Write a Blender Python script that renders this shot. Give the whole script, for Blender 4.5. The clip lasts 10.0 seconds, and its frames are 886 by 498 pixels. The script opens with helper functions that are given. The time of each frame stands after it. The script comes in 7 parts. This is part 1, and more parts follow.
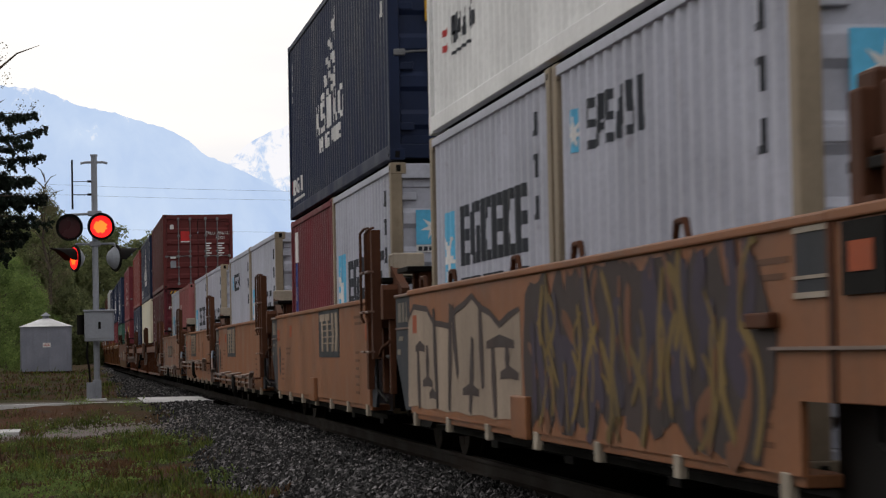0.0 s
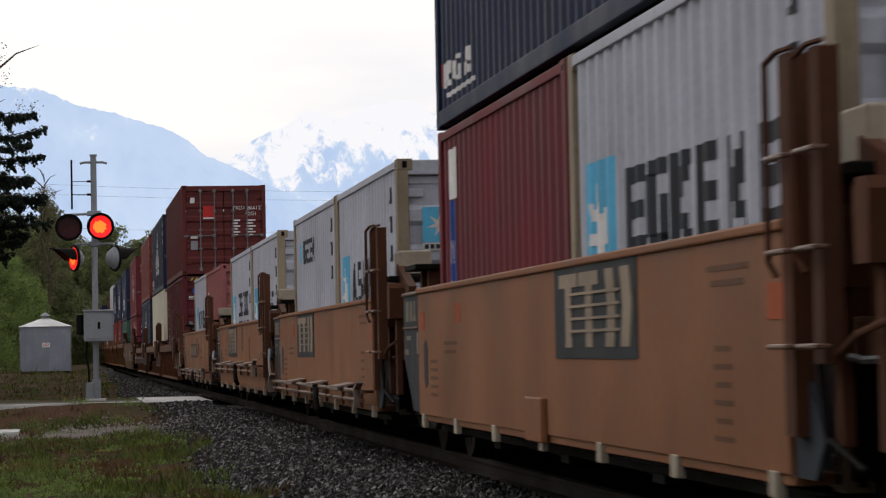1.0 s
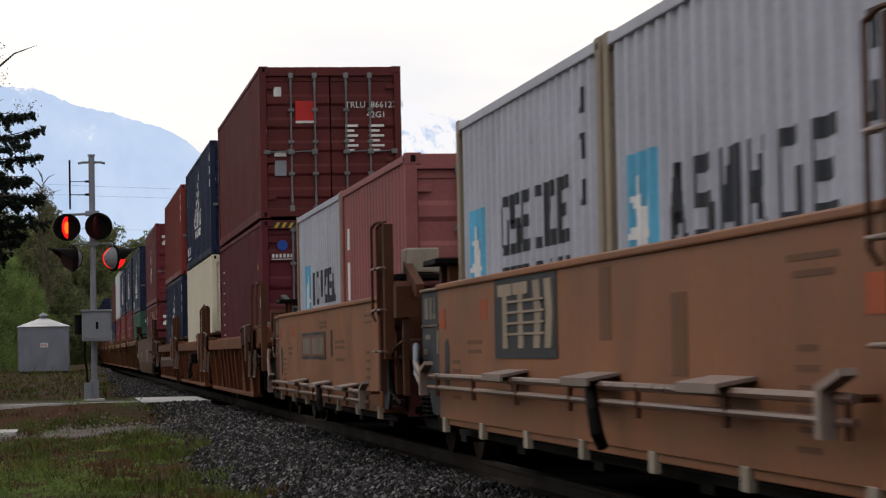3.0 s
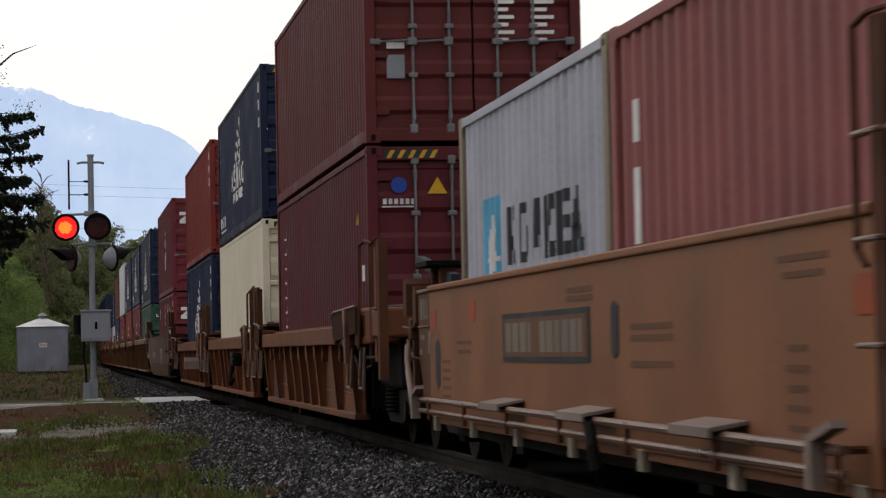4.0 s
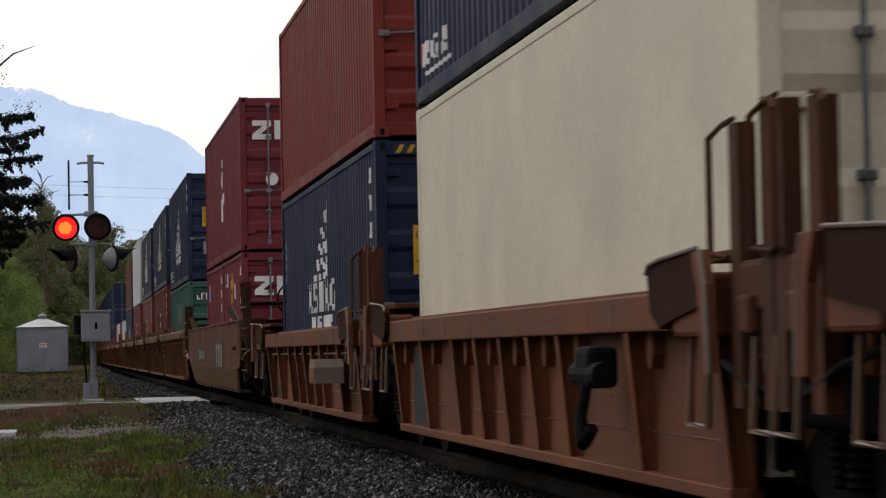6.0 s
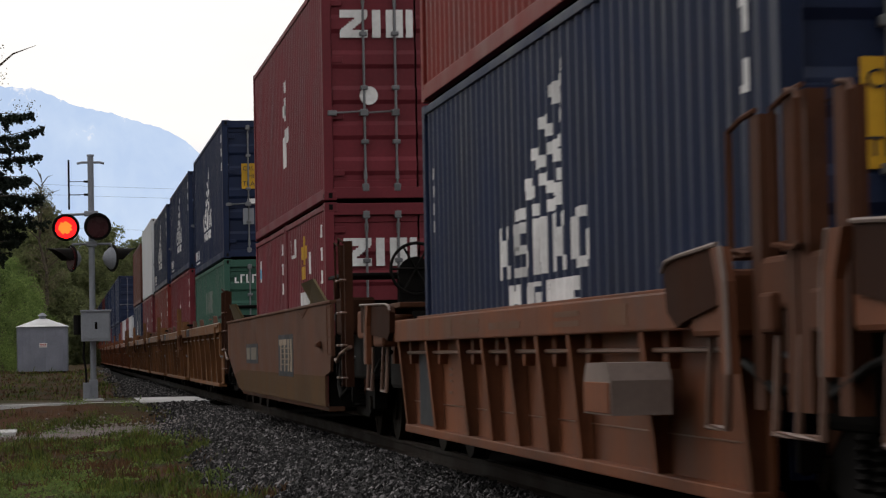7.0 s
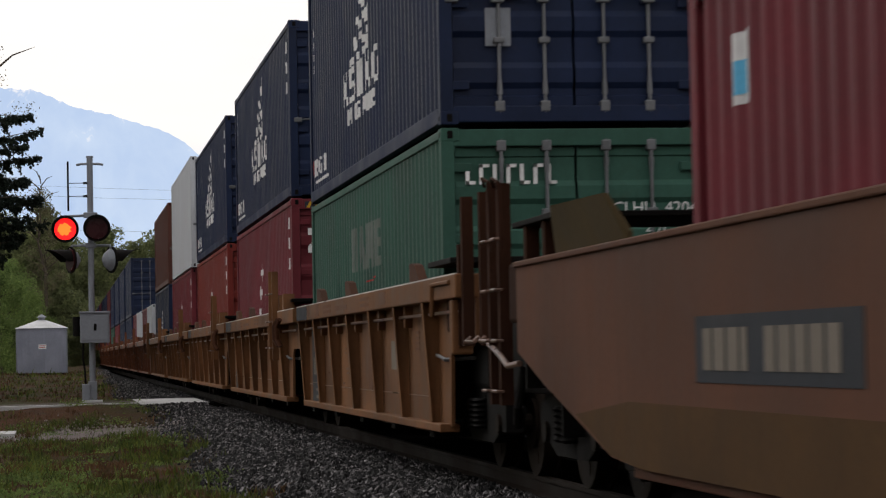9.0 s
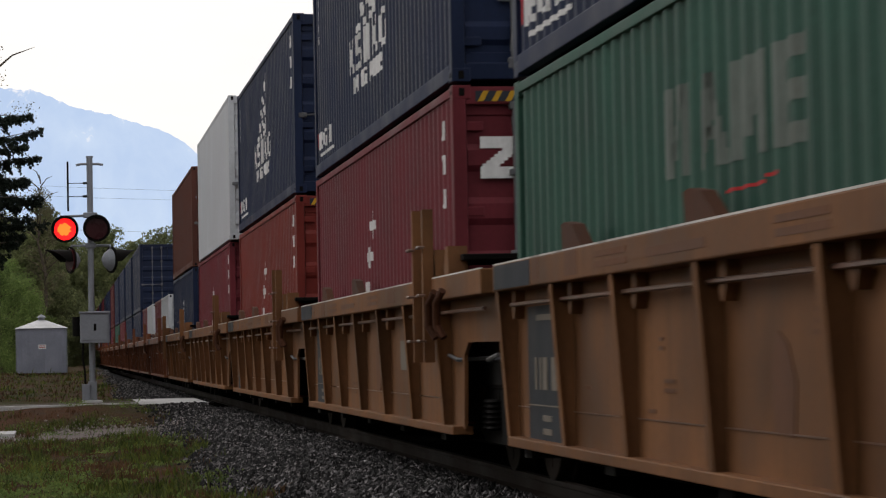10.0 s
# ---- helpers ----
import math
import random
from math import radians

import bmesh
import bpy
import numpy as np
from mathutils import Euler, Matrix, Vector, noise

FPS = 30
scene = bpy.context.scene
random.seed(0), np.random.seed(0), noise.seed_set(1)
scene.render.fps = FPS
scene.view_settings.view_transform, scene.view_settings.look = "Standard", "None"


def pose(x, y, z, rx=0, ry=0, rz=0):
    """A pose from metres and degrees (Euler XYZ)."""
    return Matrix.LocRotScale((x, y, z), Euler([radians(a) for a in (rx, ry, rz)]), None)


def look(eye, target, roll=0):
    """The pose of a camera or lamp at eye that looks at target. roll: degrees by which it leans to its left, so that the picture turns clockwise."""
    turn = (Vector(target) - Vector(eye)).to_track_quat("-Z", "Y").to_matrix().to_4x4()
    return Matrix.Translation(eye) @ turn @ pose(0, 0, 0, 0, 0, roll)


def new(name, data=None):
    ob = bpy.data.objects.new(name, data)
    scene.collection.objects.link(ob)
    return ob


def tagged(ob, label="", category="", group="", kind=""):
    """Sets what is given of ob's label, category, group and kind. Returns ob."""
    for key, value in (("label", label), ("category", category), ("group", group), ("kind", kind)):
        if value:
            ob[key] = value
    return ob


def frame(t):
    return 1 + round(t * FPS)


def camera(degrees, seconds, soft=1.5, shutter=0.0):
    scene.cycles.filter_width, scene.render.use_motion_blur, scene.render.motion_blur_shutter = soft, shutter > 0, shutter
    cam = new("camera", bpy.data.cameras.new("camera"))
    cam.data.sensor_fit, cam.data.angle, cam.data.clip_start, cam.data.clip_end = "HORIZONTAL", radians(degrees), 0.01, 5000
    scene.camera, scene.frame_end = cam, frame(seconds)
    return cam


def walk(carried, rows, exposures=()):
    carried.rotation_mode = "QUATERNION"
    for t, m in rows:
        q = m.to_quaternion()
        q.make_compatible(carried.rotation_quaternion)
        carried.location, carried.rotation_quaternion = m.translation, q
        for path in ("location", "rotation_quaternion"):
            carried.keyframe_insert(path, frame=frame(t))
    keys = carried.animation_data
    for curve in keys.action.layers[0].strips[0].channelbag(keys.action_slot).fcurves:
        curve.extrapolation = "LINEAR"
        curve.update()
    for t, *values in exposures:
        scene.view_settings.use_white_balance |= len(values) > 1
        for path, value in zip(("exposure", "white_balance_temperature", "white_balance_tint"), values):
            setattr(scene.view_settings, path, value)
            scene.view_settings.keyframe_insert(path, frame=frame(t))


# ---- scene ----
# ---- camera ----
cam = camera(19.34, 10.0, soft=1.2, shutter=0.2)


def aim(yaw, pitch):
    return pose(0, 0, 1.02, 90 + pitch, 0, yaw) @ pose(0, 0, 0, 0, 0, -1.108)


walk(cam, [(0.0, aim(-8.225, 2.194)), (1.0, aim(-8.238, 2.194)), (2.5, aim(-8.262, 2.194)), (4.0, aim(-8.300, 2.194)),
           (5.5, aim(-8.300, 2.202)), (7.0, aim(-8.300, 2.196)), (8.0, aim(-8.300, 2.200)), (9.0, aim(-8.318, 2.229)),
           (10.0, aim(-8.322, 2.231))],
     exposures=[(0.0, 0.0, 6600, 13), (10.0, 0.0, 6600, 13)])

# train: near container faces stand at x = SIDE, track centre at TRACK, rail head at z = 0
SIDE, TRACK = 3.313, 4.532
SPEED, GAIN = 15.831, 0.0168


def gone(t):
    return SPEED * (t - 5) + GAIN * (t - 5) ** 2


MOVES = []          # (thing, place along the track at 5 s, height)
ROLLS = []          # wheelsets that turn


# ---- world and sun ----
world = bpy.data.worlds.new("sky")
scene.world = world
world.use_nodes = True
wn, wl = world.node_tree.nodes, world.node_tree.links
wn.clear()
sky = wn.new("ShaderNodeTexSky")
sky.sky_type, sky.sun_disc = "NISHITA", False
sky.sun_elevation, sky.sun_rotation = radians(43), radians(-40)
sky.air_density, sky.dust_density = 1.0, 3.0
coord = wn.new("ShaderNodeTexCoord")
stretch = wn.new("ShaderNodeMapping")
stretch.inputs["Scale"].default_value = (3.0, 3.0, 14.0)
cloud = wn.new("ShaderNodeTexNoise")
cloud.inputs["Scale"].default_value, cloud.inputs["Detail"].default_value = 2.2, 6.0
cover = wn.new("ShaderNodeValToRGB")
cover.color_ramp.elements[0].position, cover.color_ramp.elements[0].color = 0.30, (8.8, 9.0, 9.4, 1)
cover.color_ramp.elements[1].position, cover.color_ramp.elements[1].color = 0.62, (10.8, 10.6, 10.0, 1)
blend = wn.new("ShaderNodeMix")
blend.data_type = "RGBA"
blend.inputs["Factor"].default_value = 0.88
back = wn.new("ShaderNodeBackground")
back.inputs["Strength"].default_value = 0.105
out = wn.new("ShaderNodeOutputWorld")
wl.new(coord.outputs["Generated"], stretch.inputs["Vector"])
wl.new(stretch.outputs["Vector"], cloud.inputs["Vector"])
wl.new(cloud.outputs["Fac"], cover.inputs["Fac"])
wl.new(sky.outputs["Color"], blend.inputs["A"])
wl.new(cover.outputs["Color"], blend.inputs["B"])
wl.new(blend.outputs["Result"], back.inputs["Color"])
wl.new(back.outputs["Background"], out.inputs["Surface"])

sun = new("sun", bpy.data.lights.new("sun", "SUN"))
sun.data.energy, sun.data.angle, sun.data.color = 0.40, radians(25), (1.0, 0.95, 0.88)
sun.matrix_world = look((-50, 60, 73), (0, 0, 0))


# ---- materials ----
def ramp(nt, a, ca, b, cb):
    r = nt.nodes.new("ShaderNodeValToRGB")
    r.color_ramp.elements[0].position, r.color_ramp.elements[0].color = a, ca
    r.color_ramp.elements[1].position, r.color_ramp.elements[1].color = b, cb
    return r


def noise_node(nt, vec, scale, detail=4.0, rough=0.55):
    n = nt.nodes.new("ShaderNodeTexNoise")
    n.inputs["Scale"].default_value, n.inputs["Detail"].default_value, n.inputs["Roughness"].default_value = scale, detail, rough
    nt.links.new(vec, n.inputs["Vector"])
    return n


def mix_node(nt, fac, a, b, mode="MIX"):
    m = nt.nodes.new("ShaderNodeMix")
    m.data_type, m.blend_type = "RGBA", mode
    for value, sock in ((fac, m.inputs["Factor"]), (a, m.inputs["A"]), (b, m.inputs["B"])):
        if hasattr(value, "links"):
            nt.links.new(value, sock)
        elif isinstance(value, (int, float)):
            sock.default_value = value
        else:
            sock.default_value = (*value[:3], 1)
    return m.outputs["Result"]


def surface(name, color, rough=0.55, metal=0.0, wear=0.25, wear_color=(0.10, 0.045, 0.02), streak=0.3, grime=0.35,
            scale=1.0, bump=0.05, jitter=0.12, gloss=0.18):
    """Painted or plain surface: large stains, small grain, streaks that run down, fine relief."""
    m = bpy.data.materials.new(name)
    m.use_nodes = True
    nt = m.node_tree
    b = nt.nodes["Principled BSDF"]
    tc = nt.nodes.new("ShaderNodeTexCoord").outputs["Object"]
    info = nt.nodes.new("ShaderNodeObjectInfo")
    shift = nt.nodes.new("ShaderNodeVectorMath")
    shift.operation = "ADD"
    many = nt.nodes.new("ShaderNodeVectorMath")
    many.operation = "SCALE"
    many.inputs["Scale"].default_value = 37.0
    comb = nt.nodes.new("ShaderNodeCombineXYZ")
    nt.links.new(info.outputs["Random"], comb.inputs[0])
    nt.links.new(info.outputs["Random"], comb.inputs[1])
    nt.links.new(comb.outputs[0], many.inputs[0])
    nt.links.new(tc, shift.inputs[0])
    nt.links.new(many.outputs[0], shift.inputs[1])
    v = shift.outputs[0]
    big = noise_node(nt, v, 0.9 * scale, 5)
    fine = noise_node(nt, v, 22 * scale, 3)
    mp = nt.nodes.new("ShaderNodeMapping")
    mp.inputs["Scale"].default_value = (9, 9, 0.5)
    nt.links.new(v, mp.inputs["Vector"])
    run = noise_node(nt, mp.outputs["Vector"], 1.0 * scale, 5, 0.65)
    dark = tuple(c * (1 - grime) for c in color)
    light = tuple(min(1, c * (1 + jitter)) for c in color)
    col = mix_node(nt, ramp(nt, 0.32, (0, 0, 0, 1), 0.68, (1, 1, 1, 1)).outputs["Color"], dark, light)
    rb = col.node.inputs["Factor"].links[0].from_node
    nt.links.new(big.outputs["Fac"], rb.inputs["Fac"])
    rs = ramp(nt, 0.50, (0, 0, 0, 1), 0.78, (streak, streak, streak, 1))
    nt.links.new(run.outputs["Fac"], rs.inputs["Fac"])
    col = mix_node(nt, rs.outputs["Color"], col, tuple(c * 0.5 for c in color))
    if wear > 0:
        wn_ = noise_node(nt, v, 3.1 * scale, 8, 0.7)
        rw = ramp(nt, 0.60, (0, 0, 0, 1), 0.72, (wear, wear, wear, 1))
        nt.links.new(wn_.outputs["Fac"], rw.inputs["Fac"])
        col = mix_node(nt, rw.outputs["Color"], col, wear_color)
    rf = ramp(nt, 0.3, (0.92, 0.92, 0.92, 1), 0.7, (1.05, 1.05, 1.05, 1))
    nt.links.new(fine.outputs["Fac"], rf.inputs["Fac"])
    col = mix_node(nt, 1.0, col, rf.outputs["Color"], "MULTIPLY")
    nt.links.new(col, b.inputs["Base Color"])
    b.inputs["Metallic"].default_value = metal
    b.inputs["Specular IOR Level"].default_value = gloss
    rr = ramp(nt, 0.3, (rough - 0.1,) * 3 + (1,), 0.7, (min(1, rough + 0.15),) * 3 + (1,))
    nt.links.new(big.outputs["Fac"], rr.inputs["Fac"])
    nt.links.new(rr.outputs["Color"], b.inputs["Roughness"])
    if bump > 0:
        bp = nt.nodes.new("ShaderNodeBump")
        bp.inputs["Strength"].default_value, bp.inputs["Distance"].default_value = bump, 0.01
        nt.links.new(fine.outputs["Fac"], bp.inputs["Height"])
        nt.links.new(bp.outputs["Normal"], b.inputs["Normal"])
    return m


def glow(name, color, strength):
    m = bpy.data.materials.new(name)
    m.use_nodes = True
    b = m.node_tree.nodes["Principled BSDF"]
    b.inputs["Base Color"].default_value = (*color, 1)
    b.inputs["Emission Color"].default_value = (*color, 1)
    b.inputs["Emission Strength"].default_value = strength
    return m


PAINT = {
    "grey": surface("grey_container_paint", (0.390, 0.405, 0.475), 0.5, streak=0.35, grime=0.16, wear=0.25),
    "white": surface("white_container_paint", (0.72, 0.73, 0.73), 0.5, streak=0.3, grime=0.12, wear=0.2),
    "navy": surface("navy_container_paint", (0.010, 0.0185, 0.051), 0.5, streak=0.2, grime=0.3, wear=0.12),
    "wine": surface("dark_wine_container_paint", (0.084, 0.0120, 0.0185), 0.55, streak=0.2, grime=0.25, wear=0.12),
    "maroon": surface("maroon_container_paint", (0.138, 0.0215, 0.030), 0.55, streak=0.2, grime=0.25, wear=0.12),
    "oxide": surface("oxide_red_container_paint", (0.098, 0.019, 0.019), 0.55, streak=0.2, grime=0.25, wear=0.12),
    "rose": surface("faded_maroon_container_paint", (0.25, 0.088, 0.088), 0.6, streak=0.2, grime=0.2, wear=0.12),
    "orange": surface("orange_red_container_paint", (0.168, 0.0245, 0.019), 0.5, streak=0.2, grime=0.2, wear=0.12),
    "cream": surface("cream_container_paint", (0.60, 0.56, 0.44), 0.5, streak=0.12, grime=0.1, wear=0.06),
    "green": surface("green_container_paint", (0.034, 0.094, 0.070), 0.55, streak=0.25, grime=0.3, wear=0.1),
    "silver": surface("pale_grey_container_paint", (0.46, 0.48, 0.51), 0.5, streak=0.2, grime=0.12, wear=0.08),
    "brown": surface("brown_container_paint", (0.10, 0.035, 0.025), 0.6, streak=0.2, grime=0.25, wear=0.15),
}
TAN = surface("tan_freight_car_paint", (0.228, 0.096, 0.045), 0.5, streak=0.28, grime=0.28, wear=0.35, wear_color=(0.09, 0.05, 0.03))
OCHRE = surface("ochre_freight_car_paint", (0.190, 0.084, 0.034), 0.6, streak=0.7, grime=0.50, wear=0.5, wear_color=(0.08, 0.04, 0.02))
REDOCHRE = surface("reddish_ochre_freight_car_paint", (0.168, 0.058, 0.026), 0.6, streak=0.7, grime=0.50, wear=0.5, wear_color=(0.06, 0.03, 0.018))
TAUPE = surface("dirty_taupe_freight_car_paint", (0.106, 0.050, 0.032), 0.62, streak=0.28, grime=0.25, wear=0.2, gloss=0.08, bump=0.02)
RUST = surface("rusty_steel", (0.082, 0.030, 0.014), 0.75, streak=0.4, grime=0.45, wear=0.5, wear_color=(0.06, 0.03, 0.02))
FAINT = surface("faded_brown_stencil_paint", (0.135, 0.060, 0.031), 0.6, streak=0.4, grime=0.3, wear=0.5, wear_color=(0.17, 0.075, 0.036), bump=0)
FADED = surface("faded_grey_stencil_paint", (0.19, 0.165, 0.135), 0.65, streak=0.4, grime=0.3, wear=0.6, wear_color=(0.05, 0.05, 0.05), bump=0)
SLATE = surface("dark_slate_paint", (0.026, 0.031, 0.039), 0.6, streak=0.3, grime=0.3, wear=0.2)
# Grimy steel, with the undercarriage's deep shade put into the black.
BLACK = surface("grimy_shade_black", (0.0040, 0.0034, 0.0030), 0.75, streak=0.2, wear=0.25, wear_color=(0.02, 0.011, 0.007), gloss=0.12)
STEEL = surface("bare_grey_steel", (0.17, 0.175, 0.185), 0.45, metal=0.6, wear=0.15)
GALV = surface("galvanized_steel", (0.22, 0.235, 0.265), 0.5, metal=0.2, wear=0.06, streak=0.15, grime=0.2)
CREAM_TAB = surface("pale_reflector_tape", (0.36, 0.31, 0.25), 0.5, wear=0.3)
RAILSTEEL = surface("worn_rail_steel", (0.014, 0.009, 0.006), 0.7, metal=0.0, wear=0.3, wear_color=(0.03, 0.02, 0.015), gloss=0.1)
MARK_WHITE = surface("white_lettering_paint", (0.72, 0.72, 0.72), 0.6, wear=0.1, bump=0)
MARK_BLACK = surface("black_lettering_paint", (0.030, 0.035, 0.045), 0.6, wear=0.1, bump=0)
MARK_BLUE = surface("sky_blue_lettering_paint", (0.10, 0.42, 0.66), 0.55, wear=0.05, bump=0)
MARK_YELLOW = surface("yellow_lettering_paint", (0.55, 0.31, 0.025), 0.6, wear=0.1, bump=0)
MARK_RED = surface("red_lettering_paint", (0.50, 0.03, 0.03), 0.55, wear=0.05, bump=0)
MARK_ORANGE = surface("orange_patch_paint", (0.37, 0.080, 0.028), 0.6, wear=0.7, wear_color=(0.19, 0.08, 0.04), bump=0)
MARK_DEEP = surface("deep_blue_lettering_paint", (0.02, 0.06, 0.30), 0.5, wear=0.05, bump=0)
LINEN = surface("pale_beige_spray_paint", (0.31, 0.245, 0.185), 0.7, wear=0.15, bump=0)
SPRAY = surface("dark_spray_paint", (0.052, 0.038, 0.036), 0.7, wear=0.5, wear_color=(0.10, 0.055, 0.035), bump=0)
CHALK = surface("worn_chalky_spray_paint", (0.315, 0.248, 0.192), 0.75, streak=0.4, grime=0.3, wear=0.45, wear_color=(0.15, 0.08, 0.05), bump=0)
VIOLET = surface("dull_violet_spray_paint", (0.052, 0.040, 0.060), 0.7, wear=0.3, bump=0)
UMBER = surface("dark_rusty_steel", (0.040, 0.0165, 0.0095), 0.8, gloss=0.06, streak=0.4, grime=0.4, wear=0.5, wear_color=(0.06, 0.028, 0.018))
OLIVE = surface("mustard_spray_paint", (0.175, 0.118, 0.040), 0.7, wear=0.2, bump=0)


# ---- mesh helpers ----
def box(bm, x0, x1, y0, y1, z0, z1, bev=0.0):
    g = bmesh.ops.create_cube(bm, size=1.0)["verts"]
    for v in g:
        v.co = Vector(((x0 + x1) / 2 + v.co.x * (x1 - x0), (y0 + y1) / 2 + v.co.y * (y1 - y0), (z0 + z1) / 2 + v.co.z * (z1 - z0)))
    if bev > 0:
        edges = list({e for v in g for e in v.link_edges})
        bmesh.ops.bevel(bm, geom=edges, offset=bev, segments=2, affect="EDGES", profile=0.5)
    return g


def rod(bm, a, b, r, n=8, r2=None):
    a, b = Vector(a), Vector(b)
    d = b - a
    q = d.to_track_quat("Z", "Y").to_matrix().to_4x4()
    bmesh.ops.create_cone(bm, cap_ends=True, segments=n, radius1=r, radius2=r if r2 is None else r2, depth=d.length,
                          matrix=Matrix.Translation((a + b) / 2) @ q)


def pipe(bm, pts, r, n=8):
    """One connected tube along a path, with mitred bends."""
    pts = [Vector(p) for p in pts]
    side, rings = None, []
    for k, p in enumerate(pts):
        a = (p - pts[k - 1]).normalized() if k else (pts[1] - p).normalized()
        b = (pts[k + 1] - p).normalized() if k < len(pts) - 1 else a
        d = (a + b).normalized() if (a + b).length > 1e-4 else b
        if side is None:
            side = d.orthogonal().normalized()
        side = (side - d * side.dot(d)).normalized()
        up = d.cross(side)
        grow = min(1.5, 1 / max(0.5, a.dot(d)))
        rings.append([bm.verts.new(p + (side * math.cos(i * math.tau / n) + up * math.sin(i * math.tau / n)) * r * grow) for i in range(n)])
    for p, q in zip(rings, rings[1:]):
        for i in range(n):
            bm.faces.new((p[i], p[(i + 1) % n], q[(i + 1) % n], q[i]))
    bm.faces.new(rings[0][::-1])
    bm.faces.new(rings[-1])


def prism(bm, outline, x0, x1):
    """A plate with an outline of (y, z) corners between two x."""
    lo = [bm.verts.new((x0, y, z)) for y, z in outline]
    hi = [bm.verts.new((x1, y, z)) for y, z in outline]
    bm.faces.new(lo)
    bm.faces.new(hi[::-1])
    n = len(lo)
    for i in range(n):
        bm.faces.new((lo[i], hi[i], hi[(i + 1) % n], lo[(i + 1) % n]))


def made(name, bm):
    bmesh.ops.recalc_face_normals(bm, faces=bm.faces)
    me = bpy.data.meshes.new(name)
    bm.to_mesh(me)
    bm.free()
    me.materials.append(None)
    return me


def hang(name, me, material, parent, label="", at=None):
    """An object on a shared mesh, as a part of its parent, with a material of its own."""
    ob = new(name, me)
    if parent is not None:
        ob.parent = parent
    ob.material_slots[0].link = "OBJECT"
    ob.material_slots[0].material = material
    if at is not None:
        ob.matrix_basis = at
    if label:
        tagged(ob, label)
    return ob


def part(name, bm, material, parent, label="", at=None):
    return hang(name, made(name, bm), material, parent, label, at)


KEEP = {}


def cached(key, build):
    """One mesh for all alike parts."""
    if key not in KEEP:
        bm = bmesh.new()
        build(bm)
        KEEP[key] = made(key[0] if isinstance(key, tuple) else key, bm)
    return KEEP[key]


def thing(name, label, category, group="", kind=""):
    return tagged(new(name), label, category, group, kind)


# ---- shipping containers ----
PITCH = 0.278
STEPS = ((0.0, 0.0), (0.072, 0.0), (0.140, 0.031), (0.210, 0.031), (0.278, 0.0))


def depth_at(y, y0):
    u = (y - y0) % PITCH
    for (a, da), (b, db) in zip(STEPS, STEPS[1:]):
        if u <= b:
            return da + (db - da) * (u - a) / (b - a)
    return 0.0


def cuts(y0, a, b):
    ys = {a, b}
    k = math.floor((a - y0) / PITCH) - 1
    while y0 + k * PITCH < b + PITCH:
        for u, _ in STEPS[:-1]:
            y = y0 + k * PITCH + u
            if a < y < b:
                ys.add(y)
        k += 1
    return sorted(ys)


def wall_start(length):
    return -length / 2 + 0.13


def build_wall(bm, length, h):
    """Corrugated steel wall on the -x side, closed at its back."""
    y0 = wall_start(length)
    a, b = -length / 2 + 0.11, length / 2 - 0.11
    ys = cuts(y0, a, b)
    z0, z1 = 0.15, h - 0.07
    front = [(bm.verts.new((-1.205 + depth_at(y, y0), y, z0)), bm.verts.new((-1.205 + depth_at(y, y0), y, z1))) for y in ys]
    rear = [(bm.verts.new((-1.150, y, z0)), bm.verts.new((-1.150, y, z1))) for y in (a, b)]
    for p, q in zip(front, front[1:]):
        bm.faces.new((p[0], q[0], q[1], p[1]))
    bm.faces.new((rear[0][0], rear[0][1], rear[1][1], rear[1][0]))
    bm.faces.new((front[0][0], front[0][1], rear[0][1], rear[0][0]))
    bm.faces.new((front[-1][0], rear[1][0], rear[1][1], front[-1][1]))


def build_flat_wall(bm, length, h):
    box(bm, -1.212, -1.16, -length / 2 + 0.11, length / 2 - 0.11, 0.15, h - 0.07)


def build_rail(bm, length, low, h):
    if low:
        box(bm, -1.219, -1.14, -length / 2 + 0.16, length / 2 - 0.16, 0.02, 0.16, 0.008)
    else:
        box(bm, -1.219, -1.15, -length / 2 + 0.16, length / 2 - 0.16, h - 0.09, h - 0.015, 0.008)


def build_post(bm, length, h):
    box(bm, -1.219, -1.10, -length / 2 + 0.004, -length / 2 + 0.15, 0.11, h - 0.11, 0.01)


def build_casting(bm):
    """Corner casting with its oval holes sunk into two faces."""
    box(bm, -0.081, 0.081, -0.089, 0.089, -0.059, 0.059, 0.008)
    for s in (-1, 1):
        box(bm, s * 0.0815 - 0.001, s * 0.0815 + 0.001, -0.035, 0.035, -0.025, 0.025)


def build_casting_hole(bm):
    box(bm, -0.084, 0.084, -0.040, 0.040, -0.030, 0.030, 0.012)
    box(bm, -0.030, 0.030, -0.092, 0.092, -0.040, 0.040, 0.012)


def build_roof(bm, length, h):
    y = -length / 2 + 0.16
    box(bm, -1.15, 1.15, -length / 2 + 0.15, length / 2 - 0.15, h - 0.05, h - 0.03)
    while y < length / 2 - 0.3:
        box(bm, -1.13, 1.13, y, y + 0.12, h - 0.031, h - 0.012)
        y += 0.24


